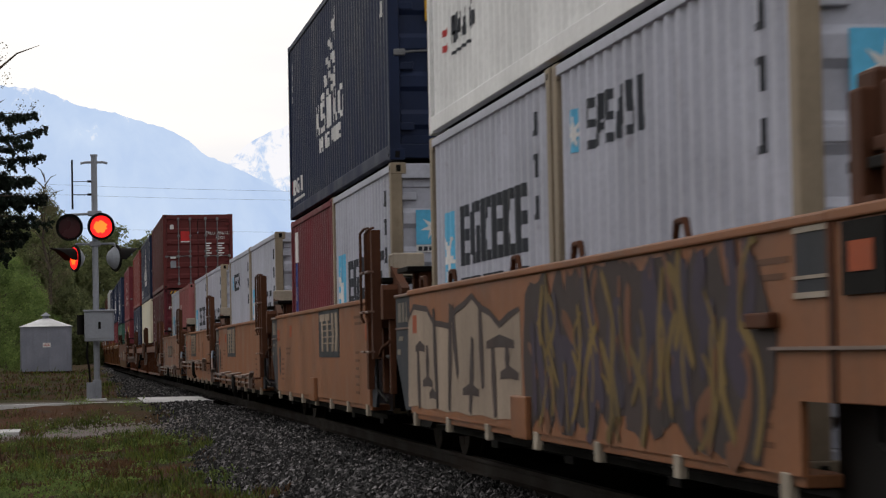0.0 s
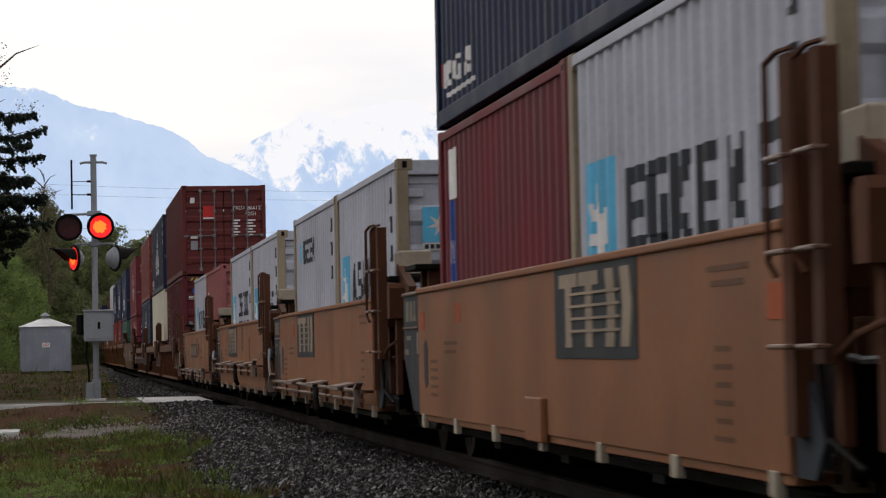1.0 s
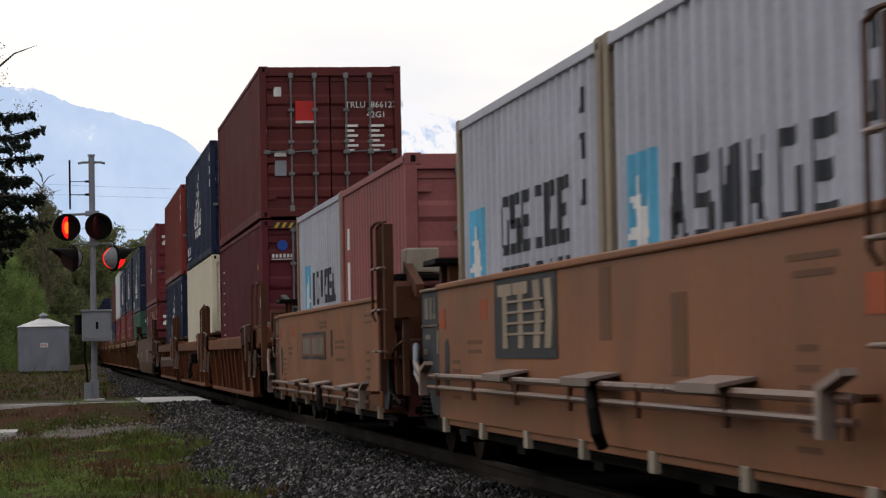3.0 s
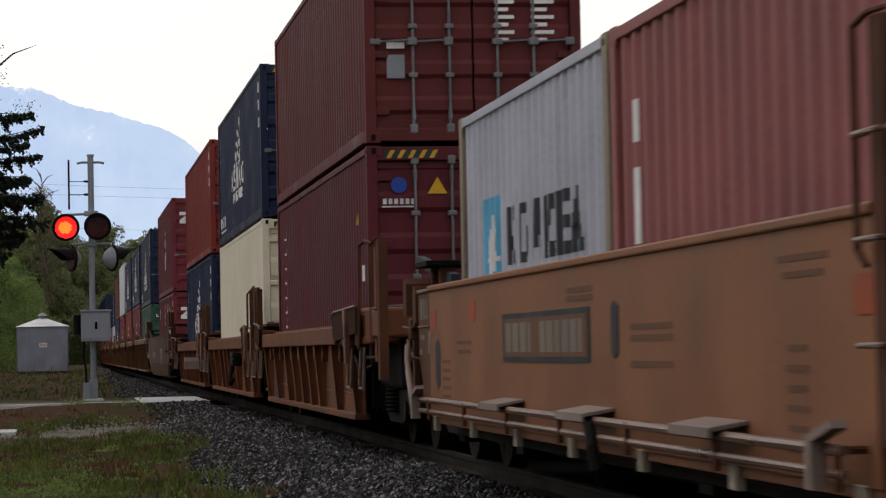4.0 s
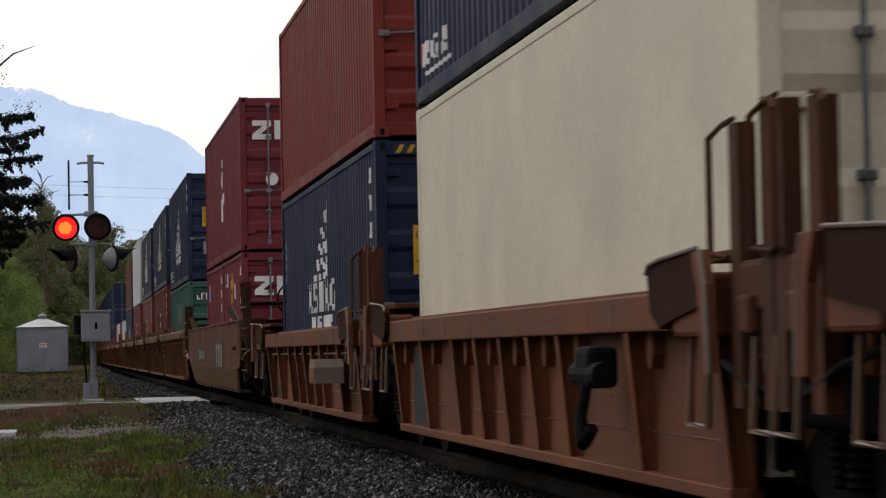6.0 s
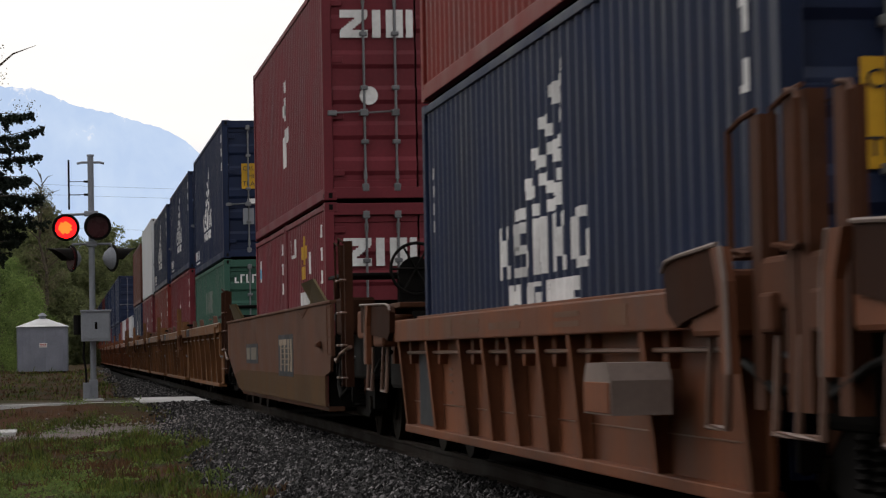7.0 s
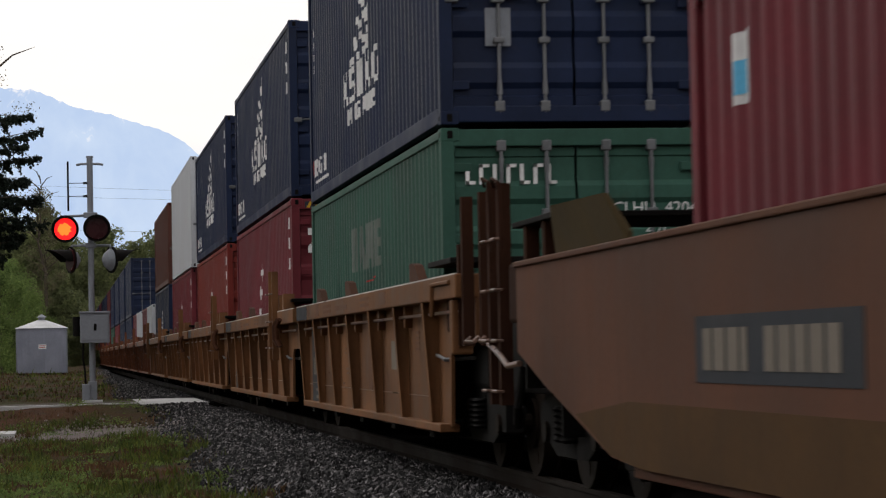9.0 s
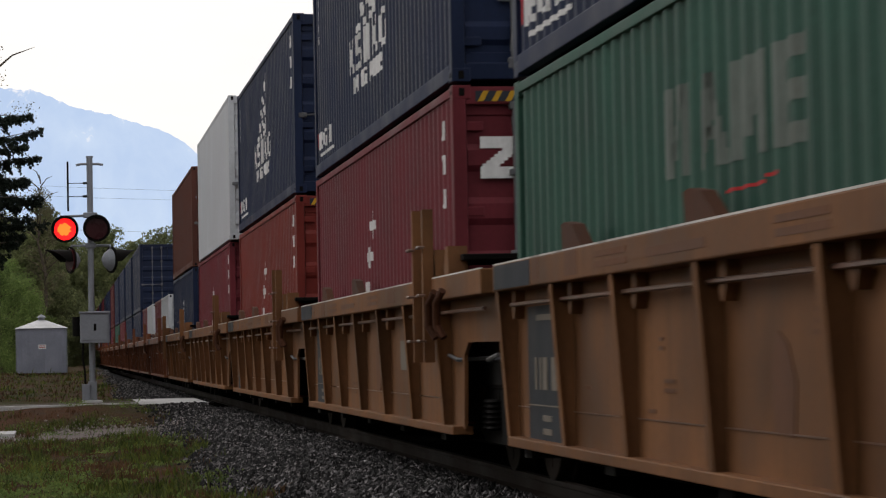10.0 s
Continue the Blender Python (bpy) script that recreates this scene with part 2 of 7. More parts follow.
def build_door(bm, h, s, ribs):
    """A door leaf with pressed horizontal ribs, one folded sheet; s is -1 for the near leaf, 1 for the other."""
    x0, x1 = (-1.09, -0.012) if s < 0 else (0.012, 1.09)
    line = [(0.0, 0.17), (-0.060, 0.17), (-0.060, 0.25), (-0.044, 0.26)]
    span = (h - 0.60) / ribs
    for i in range(ribs):
        z = 0.32 + i * span
        c = span * 0.12
        line += [(-0.044, z), (-0.074, z + c), (-0.074, z + span * 0.52 - c), (-0.044, z + span * 0.52)]
    line += [(-0.044, h - 0.26), (-0.060, h - 0.25), (-0.060, h - 0.17), (0.0, h - 0.17)]
    lo = [bm.verts.new((x0, y, z)) for y, z in line]
    hi = [bm.verts.new((x1, y, z)) for y, z in line]
    n = len(line)
    for i in range(n):
        bm.faces.new((lo[i], hi[i], hi[(i + 1) % n], lo[(i + 1) % n]))
    bm.faces.new(lo)
    bm.faces.new(hi[::-1])


def build_lock_rod(bm, h):
    rod(bm, (0, -0.095, 0.10), (0, -0.095, h - 0.10), 0.017, 8)
    for z in (0.10, h - 0.10):
        s = 1 if z > 1 else -1
        box(bm, -0.045, 0.045, -0.115, -0.058, z - 0.05 - 0.06 * s, z + 0.05 - 0.06 * s, 0.012)
        rod(bm, (0, -0.095, z - 0.17 * s), (0, -0.095, z - 0.30 * s), 0.028, 8, 0.02)
    for z in (0.75, h * 0.5, h - 0.75):
        box(bm, -0.05, 0.05, -0.118, -0.06, z - 0.028, z + 0.028, 0.01)


def build_lock_handle(bm):
    rod(bm, (0, -0.12, 0), (0.40, -0.13, 0.02), 0.013, 6)
    box(bm, 0.36, 0.46, -0.14, -0.10, -0.04, 0.05, 0.01)
    box(bm, -0.06, 0.06, -0.13, -0.075, -0.035, 0.035, 0.01)


def build_header(bm, h, low):
    if low:
        box(bm, -1.14, 1.14, -0.11, 0.03, 0.02, 0.165, 0.01)
    else:
        box(bm, -1.14, 1.14, -0.11, 0.03, h - 0.165, h - 0.012, 0.01)


def build_hinge(bm):
    box(bm, -0.03, 0.17, -0.085, -0.06, -0.04, 0.04, 0.008)
    rod(bm, (-0.02, -0.085, -0.07), (-0.02, -0.085, 0.07), 0.02, 8)


def build_back(bm, length, h):
    """Corrugated blind end, one folded sheet."""
    y = length / 2 - 0.004
    line, x = [], -1.10
    while x < 1.0:
        line += [(x, y), (x + 0.07, y), (x + 0.11, y - 0.04), (x + 0.18, y - 0.04)]
        x += 0.22
    line += [(1.10, y), (1.10, y - 0.08), (-1.10, y - 0.08)]
    lo = [bm.verts.new((u, v, 0.15)) for u, v in line]
    hi = [bm.verts.new((u, v, h - 0.10)) for u, v in line]
    n = len(line)
    for i in range(n):
        bm.faces.new((lo[i], lo[(i + 1) % n], hi[(i + 1) % n], hi[i]))
    bm.faces.new(lo[::-1])
    bm.faces.new(hi)


def build_base(bm, length):
    box(bm, -1.13, 1.13, -length / 2 + 0.12, length / 2 - 0.12, 0.05, 0.145)


def build_bars(bm, rects, y0):
    """Painted shapes that follow the corrugation of the -x wall: rectangles or slanted bars (ya, yb, za, zb, lean)."""
    for r in rects:
        a, b, z0, z1 = r[:4]
        lean = r[4] if len(r) > 4 else 0.0
        lo, hi = min(a, a + lean), max(b, b + lean)
        ys = cuts(y0, lo, hi) if lean == 0 else [a, b]
        if lean == 0:
            col = [(bm.verts.new((-1.208 + depth_at(y, y0), y, z0)), bm.verts.new((-1.208 + depth_at(y, y0), y, z1))) for y in ys]
            for p, q in zip(col, col[1:]):
                bm.faces.new((p[0], q[0], q[1], p[1]))
        else:
            n = max(2, int((z1 - z0) / 0.08))
            for i in range(n):
                za, zb = z0 + (z1 - z0) * i / n, z0 + (z1 - z0) * (i + 1) / n
                dy = lean * (i + 0.5) / n
                yy = cuts(y0, a + dy, b + dy)
                col = [(bm.verts.new((-1.208 + depth_at(y, y0), y, za)), bm.verts.new((-1.208 + depth_at(y, y0), y, zb))) for y in yy]
                for p, q in zip(col, col[1:]):
                    bm.faces.new((p[0], q[0], q[1], p[1]))


def sign(bm, x0, x1, z0, z1, y=-0.064):
    box(bm, x0, x1, y - 0.004, y, z0, z1)


def letters(text, size, material, parent, x, y, z, name="lettering", rz=0.0):
    """Lettering with the built-in font, facing -y (or turned), as thin raised paint."""
    cu = bpy.data.curves.new(name, "FONT")
    cu.body, cu.size, cu.extrude, cu.resolution_u = text, size, 0.002, 2
    tmp = bpy.data.objects.new(name, cu)
    me = bpy.data.meshes.new_from_object(tmp)
    bpy.data.objects.remove(tmp)
    me.materials.clear()
    me.materials.append(None)
    return hang(name, me, material, parent, at=pose(x, y, z, 90, 0, rz))


def container(colour, length, h, s_near, base, label, group="", flat=False, ribs=5, post=None, doors=True):
    """A steel shipping container; s_near is where its door end lies along the track."""
    c = thing("shipping_container", label, "container", group)
    p = PAINT[colour]
    post = PAINT[post] if post else p
    y = -length / 2
    if flat:
        wall = cached(("side_wall_flat", length, h), lambda bm: build_flat_wall(bm, length, h))
    else:
        wall = cached(("side_wall", length, h), lambda bm: build_wall(bm, length, h))
    turn = pose(0, 0, 0, 0, 0, 180)
    hang("side_wall", wall, p, c)
    hang("side_wall", wall, p, c, at=turn)
    for low in (True, False):
        rail = cached(("rail", length, low, h), lambda bm: build_rail(bm, length, low, h))
        for m in (pose(0, 0, 0), turn):
            hang("bottom_rail" if low else "top_rail", rail, p, c, at=m)
        head = cached(("door_sill" if low else "door_header", h, low), lambda bm: build_header(bm, h, low))
        hang("door_sill" if low else "door_header", head, p, c, at=pose(0, y + 0.12, 0))
    pm = cached(("corner_post", length, h), lambda bm: build_post(bm, length, h))
    mirror = pose(0, 0, 0, 0, 0, 180)
    hang("corner_post", pm, post, c)
    hang("corner_post", pm, post, c, at=mirror)
    pm2 = cached(("corner_post_b", length, h), lambda bm: box(bm, -1.219, -1.10, length / 2 - 0.15, length / 2 - 0.004, 0.11, h - 0.11, 0.01))
    hang("corner_post", pm2, post, c)
    hang("corner_post", pm2, post, c, at=mirror)
    cast = cached("corner_casting", build_casting)
    hole = cached("casting_hole", build_casting_hole)
    for sx in (-1, 1):
        for sy in (-1, 1):
            for z in (0.059, h - 0.059):
                k = hang("corner_casting", cast, post, c, at=pose(sx * 1.138, sy * (length / 2 - 0.089), z))
                if sx < 0 and sy < 0:
                    hang("casting_hole", hole, BLACK, k)
    hang("roof", cached(("roof", length, h), lambda bm: build_roof(bm, length, h)), p, c)
    hang("floor", cached(("floor", length), lambda bm: build_base(bm, length)), BLACK, c)
    hang("end_wall", cached(("end_wall", length, h), lambda bm: build_back(bm, length, h)), p, c)
    if doors:
        for s in (-1, 1):
            leaf = hang("door", cached(("door", h, s, ribs), lambda bm: build_door(bm, h, s, ribs)), p, c, at=pose(0, y + 0.12, 0))
            hinge = cached("hinge", build_hinge)
            for i in range(4):
                z = 0.35 + i * (h - 0.7) / 3
                hang("hinge", hinge, p, leaf, at=pose(s * 1.12, 0, z) if s < 0 else pose(1.12, 0, z) @ Matrix.Diagonal((-1, 1, 1, 1)))
            for x in (0.27, 0.68):
                lock = hang("lock_rod", cached(("lock_rod", h), lambda bm: build_lock_rod(bm, h)), STEEL, leaf, "galvanized locking rod",
                            at=pose(s * x, 0, 0))
            for x, z in ((0.27, 1.12), (0.68, 1.12)):
                hang("lock_handle", cached("lock_handle", build_lock_handle), STEEL, leaf, at=pose(s * x - (0.42 if s < 0 else 0), 0, z))
    MOVES.append((c, s_near + length / 2, base))
    return c


def side_marks(c, length, material, rects, name="painted_shape"):
    bm = bmesh.new()
    build_bars(bm, rects, wall_start(length))
    return tagged(part(name, bm, material, c), kind="stuff")


# ---- well cars ----
def build_truck_frame(bm):
    """Cast side frames and bolster of a freight truck, centred on its pivot."""
    for s in (-1, 1):
        x0, x1 = s * 1.02 - 0.07, s * 1.02 + 0.07
        prism(bm, [(-1.15, 0.36), (-1.15, 0.60), (-0.75, 0.78), (0.75, 0.78), (1.15, 0.60), (1.15, 0.36), (0.85, 0.36), (0.55, 0.26),
                   (-0.55, 0.26), (-0.85, 0.36)], x0, x1)
    box(bm, -1.1, 1.1, -0.18, 0.18, 0.52, 0.80, 0.02)


def build_spring(bm):
    """Coil spring as one ribbed body of revolution."""
    n, rings = 14, []
    for i in range(13):
        r, z = (0.088 if i % 2 else 0.062), i * 0.021
        rings.append([bm.verts.new((r * math.cos(k * math.tau / n), r * math.sin(k * math.tau / n), z + 0.012 * k / n)) for k in range(n)])
    for p, q in zip(rings, rings[1:]):
        for k in range(n):
            bm.faces.new((p[k], p[(k + 1) % n], q[(k + 1) % n], q[k]))
    bm.faces.new(rings[0][::-1])
    bm.faces.new(rings[-1])


def build_wheelset(bm):
    for s in (-1, 1):
        rod(bm, (s * 0.68, 0, 0), (s * 0.81, 0, 0), 0.42, 28)
        rod(bm, (s * 0.66, 0, 0), (s * 0.685, 0, 0), 0.45, 28)
        rod(bm, (s * 0.81, 0, 0), (s * 0.84, 0, 0), 0.20, 16)
        for k in range(5):
            a = k * math.tau / 5
            rod(bm, (s * 0.81, 0.28 * math.cos(a), 0.28 * math.sin(a)), (s * 0.815, 0.28 * math.cos(a), 0.28 * math.sin(a)), 0.05, 8)
    rod(bm, (-1.12, 0, 0), (1.12, 0, 0), 0.08, 12)


def truck(car, y, turning=True):
    t = hang("truck", cached("truck", build_truck_frame), BLACK, car, "grimy cast steel truck", at=pose(0, y, 0))
    for dy in (-0.88, 0.88):
        w = hang("wheelset", cached("wheelset", build_wheelset), RAILSTEEL, t, at=pose(0, dy, 0.42))
        if turning:
            ROLLS.append((w, dy))
    for dx in (-1.06, 1.06):
        for dy in (-0.12, 0.12):
            hang("spring", cached("spring", build_spring), BLACK, t, at=pose(dx + math.copysign(0.05, dx), dy, 0.36))
    return t


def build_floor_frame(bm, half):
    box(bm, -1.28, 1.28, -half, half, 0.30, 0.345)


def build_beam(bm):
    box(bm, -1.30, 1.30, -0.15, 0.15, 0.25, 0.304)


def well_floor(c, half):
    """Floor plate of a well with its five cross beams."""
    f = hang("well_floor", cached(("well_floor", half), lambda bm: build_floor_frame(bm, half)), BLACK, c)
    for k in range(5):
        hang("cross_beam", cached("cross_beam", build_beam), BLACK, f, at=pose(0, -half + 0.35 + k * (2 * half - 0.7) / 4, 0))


def end_works(c, half, d, reach=1.4, high=1.22):
    """Draft sill, bulkhead, coupler pocket, cut lever and hoses at one end of a car."""
    y = d * half
    bm = bmesh.new()
    box(bm, -0.42, 0.42, min(y, y + d * reach), max(y, y + d * reach), 0.80, 1.06, 0.02)
    sill = part("draft_sill", bm, BLACK, c, "grimy black draft sill")
    bm = bmesh.new()
    box(bm, -1.24, 1.24, y - 0.03 + d * 0.05, y + 0.03 + d * 0.05, 0.42, high, 0.008)
    part("bulkhead", bm, BLACK, c)
    bm = bmesh.new()
    prism(bm, [(y + d * 0.08, 0.50), (y + d * 0.08, 1.20), (y + d * 0.75, 1.00), (y + d * 0.75, 0.86)], -1.10, -1.04)
    part("gusset", bm, RUST, c)
    bm = bmesh.new()
    pipe(bm, [(-1.36, y + d * 0.12, 0.98), (-1.36, y + d * 0.62, 0.94), (-0.50, y + d * 1.10, 0.98)], 0.016, 6)
    part("cut_lever", bm, STEEL, c, "thin bare steel lever rod")
    bm = bmesh.new()
    pts = [(-0.62, y + d * (0.25 + 0.16 * k), 0.78 - 0.34 * math.sin(math.pi * k / 7)) for k in range(8)]
    pipe(bm, pts, 0.028, 8)
    part("air_hose", bm, BLACK, c, "black rubber air hose")
    bm = bmesh.new()
    rod(bm, (-1.02, y + d * 0.30, 1.10), (-0.55, y + d * 0.30, 1.10), 0.13, 14)
    part("air_reservoir", bm, RUST, c, "small rusty air reservoir")


def channel(bm, x, y0, y1, z0, z1):
    """An upright open channel, 10 cm deep, its web facing out at x."""
    t = 0.012
    plan = [(x, y0), (x + 0.09, y0), (x + 0.09, y0 + t), (x + t, y0 + t), (x + t, y1 - t), (x + 0.09, y1 - t), (x + 0.09, y1), (x, y1)]
    lo = [bm.verts.new((u, v, z0)) for u, v in plan]
    hi = [bm.verts.new((u, v, z1)) for u, v in plan]
    bm.faces.new(lo)
    bm.faces.new(hi[::-1])
    for i in range(8):
        bm.faces.new((lo[i], hi[i], hi[(i + 1) % 8], lo[(i + 1) % 8]))


def ladder_posts(car, y):
    """Two tall channel posts with bent grab rails and rungs at the near corner of a plate-sided car."""
    for y0, y1, z0, z1 in ((y - 0.23, y - 0.08, 0.62, 2.24), (y - 0.67, y - 0.53, 0.93, 2.22)):
        bm = bmesh.new()
        channel(bm, -1.52, y0, y1, z0, z1)
        post = part("ladder_post", bm, RUST, car, "rusty steel channel post")
        bm = bmesh.new()
        pipe(bm, [(-1.54, y1 + 0.02, 1.30), (-1.56, y1 + 0.07, 1.36), (-1.56, y1 + 0.07, z1 - 0.03), (-1.53, y1 - 0.02, z1 + 0.015), (-1.50, y0, z1 + 0.02)], 0.013, 6)
        part("grab_rail", bm, RUST, post)
        for z in (1.0, 1.40, 1.80):
            bm = bmesh.new()
            pipe(bm, [(-1.51, y1 + 0.06, z), (-1.57, y1 + 0.06, z), (-1.57, y0 - 0.06, z), (-1.51, y0 - 0.06, z)], 0.009, 6)
            part("rung", bm, PIPE, post, "bare worn rung")
    bm = bmesh.new()
    prism(bm, [(y - 0.55, 1.86), (y - 0.55, 1.72), (y - 1.42, 1.50), (y - 1.42, 1.62)], -1.32, -1.24)
    part("brace", bm, RUST, car)
    bm = bmesh.new()
    prism(bm, [(y - 0.005, 1.0), (y - 0.10, 1.0), (y - 0.45, 0.60), (y - 0.30, 0.44), (y - 0.005, 0.44)], -1.46, -1.43)
    part("corner_plate", bm, SLATE, car, "dark slate corner gusset")


def end_platform(car, y, d, z, material):
    """Walkway over the truck on short legs; d is the way it points along the track."""
    bm = bmesh.new()
    a, b = sorted((y, y + d * 0.75))
    box(bm, -1.42, 1.42, a, b, z, z + 0.05, 0.008)
    part("walkway", bm, BLACK, car, "dark steel walkway grating")
    for x in (-1.22, 1.22):
        for u in (0.12, 0.60):
            bm = bmesh.new()
            box(bm, x - 0.07, x + 0.07, y + d * u - 0.06, y + d * u + 0.06, 1.0, z, 0.008)
            part("platform_leg", bm, material, car)
    bm = bmesh.new()
    box(bm, -1.30, 1.30, a + 0.03, b - 0.03, 0.92, 1.12, 0.02)
    part("end_frame", bm, material, car)


def joint(car, y, d, reach, z1=1.34):
    """Black box added to fill the shaded gap between two units, with side bearing castings, hanger plates and brake
    rigging.
    """
    a, b = sorted((y + d * 0.10, y + d * reach))
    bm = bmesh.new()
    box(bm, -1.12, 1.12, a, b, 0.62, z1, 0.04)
    part("articulation_joint", bm, BLACK, car, "black box that fills the dark gap at the articulation")
    for u, z in ((0.35, 1.58), (0.80, 1.66)):
        w = y + d * reach * u
        bm = bmesh.new()
        prism(bm, [(w - 0.09, z - 0.34), (w + 0.09, z - 0.34), (w + 0.10, z - 0.05), (w + 0.06, z), (w - 0.06, z), (w - 0.10, z - 0.05)], -1.47, -1.26)
        part("bearing_casting", bm, RUST, car, "rusty side bearing casting")
        bm = bmesh.new()
        box(bm, -1.40, -1.34, w - 0.05, w + 0.05, 0.58, z - 0.34, 0.01)
        part("hanger", bm, RUST, car)
    bm = bmesh.new()
    pipe(bm, [(-1.42, y + d * reach * 0.95, 1.10), (-1.46, y + d * reach * 0.7, 1.04), (-1.46, y + d * reach * 0.45, 0.94), (-1.40, y + d * reach * 0.15, 0.93)], 0.016, 6)
    part("brake_rod", bm, RUST, car)


PLATE = surface("dusty_pinkish_steel", (0.235, 0.180, 0.158), 0.5, wear=0.3)
PIPE = surface("dusty_brown_pipe", (0.150, 0.080, 0.056), 0.34, gloss=0.55, wear=0.4, wear_color=(0.06, 0.03, 0.02))
HOSE = surface("pale_blue_grey_pipe", (0.20, 0.23, 0.28), 0.4, metal=0.3, wear=0.3)
EDGE = surface("painted_sky_glint", (0.62, 0.60, 0.57), 0.35, wear=0.15, wear_color=(0.2, 0.12, 0.08))


def prism_plate(bm, y, z):
    """A step plate on its pipe: a slightly tilted tray with a turned-down lip."""
    sec = [(-1.49, z + 0.070), (-1.68, z + 0.040), (-1.68, z - 0.005), (-1.665, z - 0.005), (-1.665, z + 0.022), (-1.49, z + 0.052)]
    lo = [bm.verts.new((x, y - 0.40, w)) for x, w in sec]
    hi = [bm.verts.new((x, y + 0.40, w)) for x, w in sec]
    bm.faces.new(lo)
    bm.faces.new(hi[::-1])
    for i in range(6):
        bm.faces.new((lo[i], hi[i], hi[(i + 1) % 6], lo[(i + 1) % 6]))


def far_plate(c, y, wide, material, label):
    """Stencilled end plate beyond the far edge of the side, its lower corner cut off."""
    bm = bmesh.new()
    prism(bm, [(y + 0.004, 0.47), (y + 0.004, 1.50), (y + wide, 1.50), (y + wide, 0.93), (y + wide * 0.42, 0.47)], -1.482, -1.44)
    e = part("end_plate", bm, material, c, label)
    bm = bmesh.new()
    box(bm, -1.50, -1.44, y, y + wide + 0.02, 1.50, 1.53, 0.008)
    box(bm, -1.492, -1.481, y + 0.02, y + wide, 1.205, 1.222)
    part("edge_strip", bm, PIPE, e, "worn edge strip")
    bm = bmesh.new()
    for a, b, z0, z1 in ((0.62, 0.82, 1.27, 1.45), (0.40, 0.54, 1.27, 1.45), (0.18, 0.33, 1.27, 1.31), (0.22, 0.28, 1.31, 1.45), (0.04, 0.14, 0.98, 1.17), (0.50, 0.80, 1.10, 1.14), (0.70, 0.92, 0.97, 1.02)):
        box(bm, -1.486, -1.481, y + wide * a, y + wide * b, z0, z1)
    tagged(part("stencil_bar", bm, FADED, e), kind="stuff")


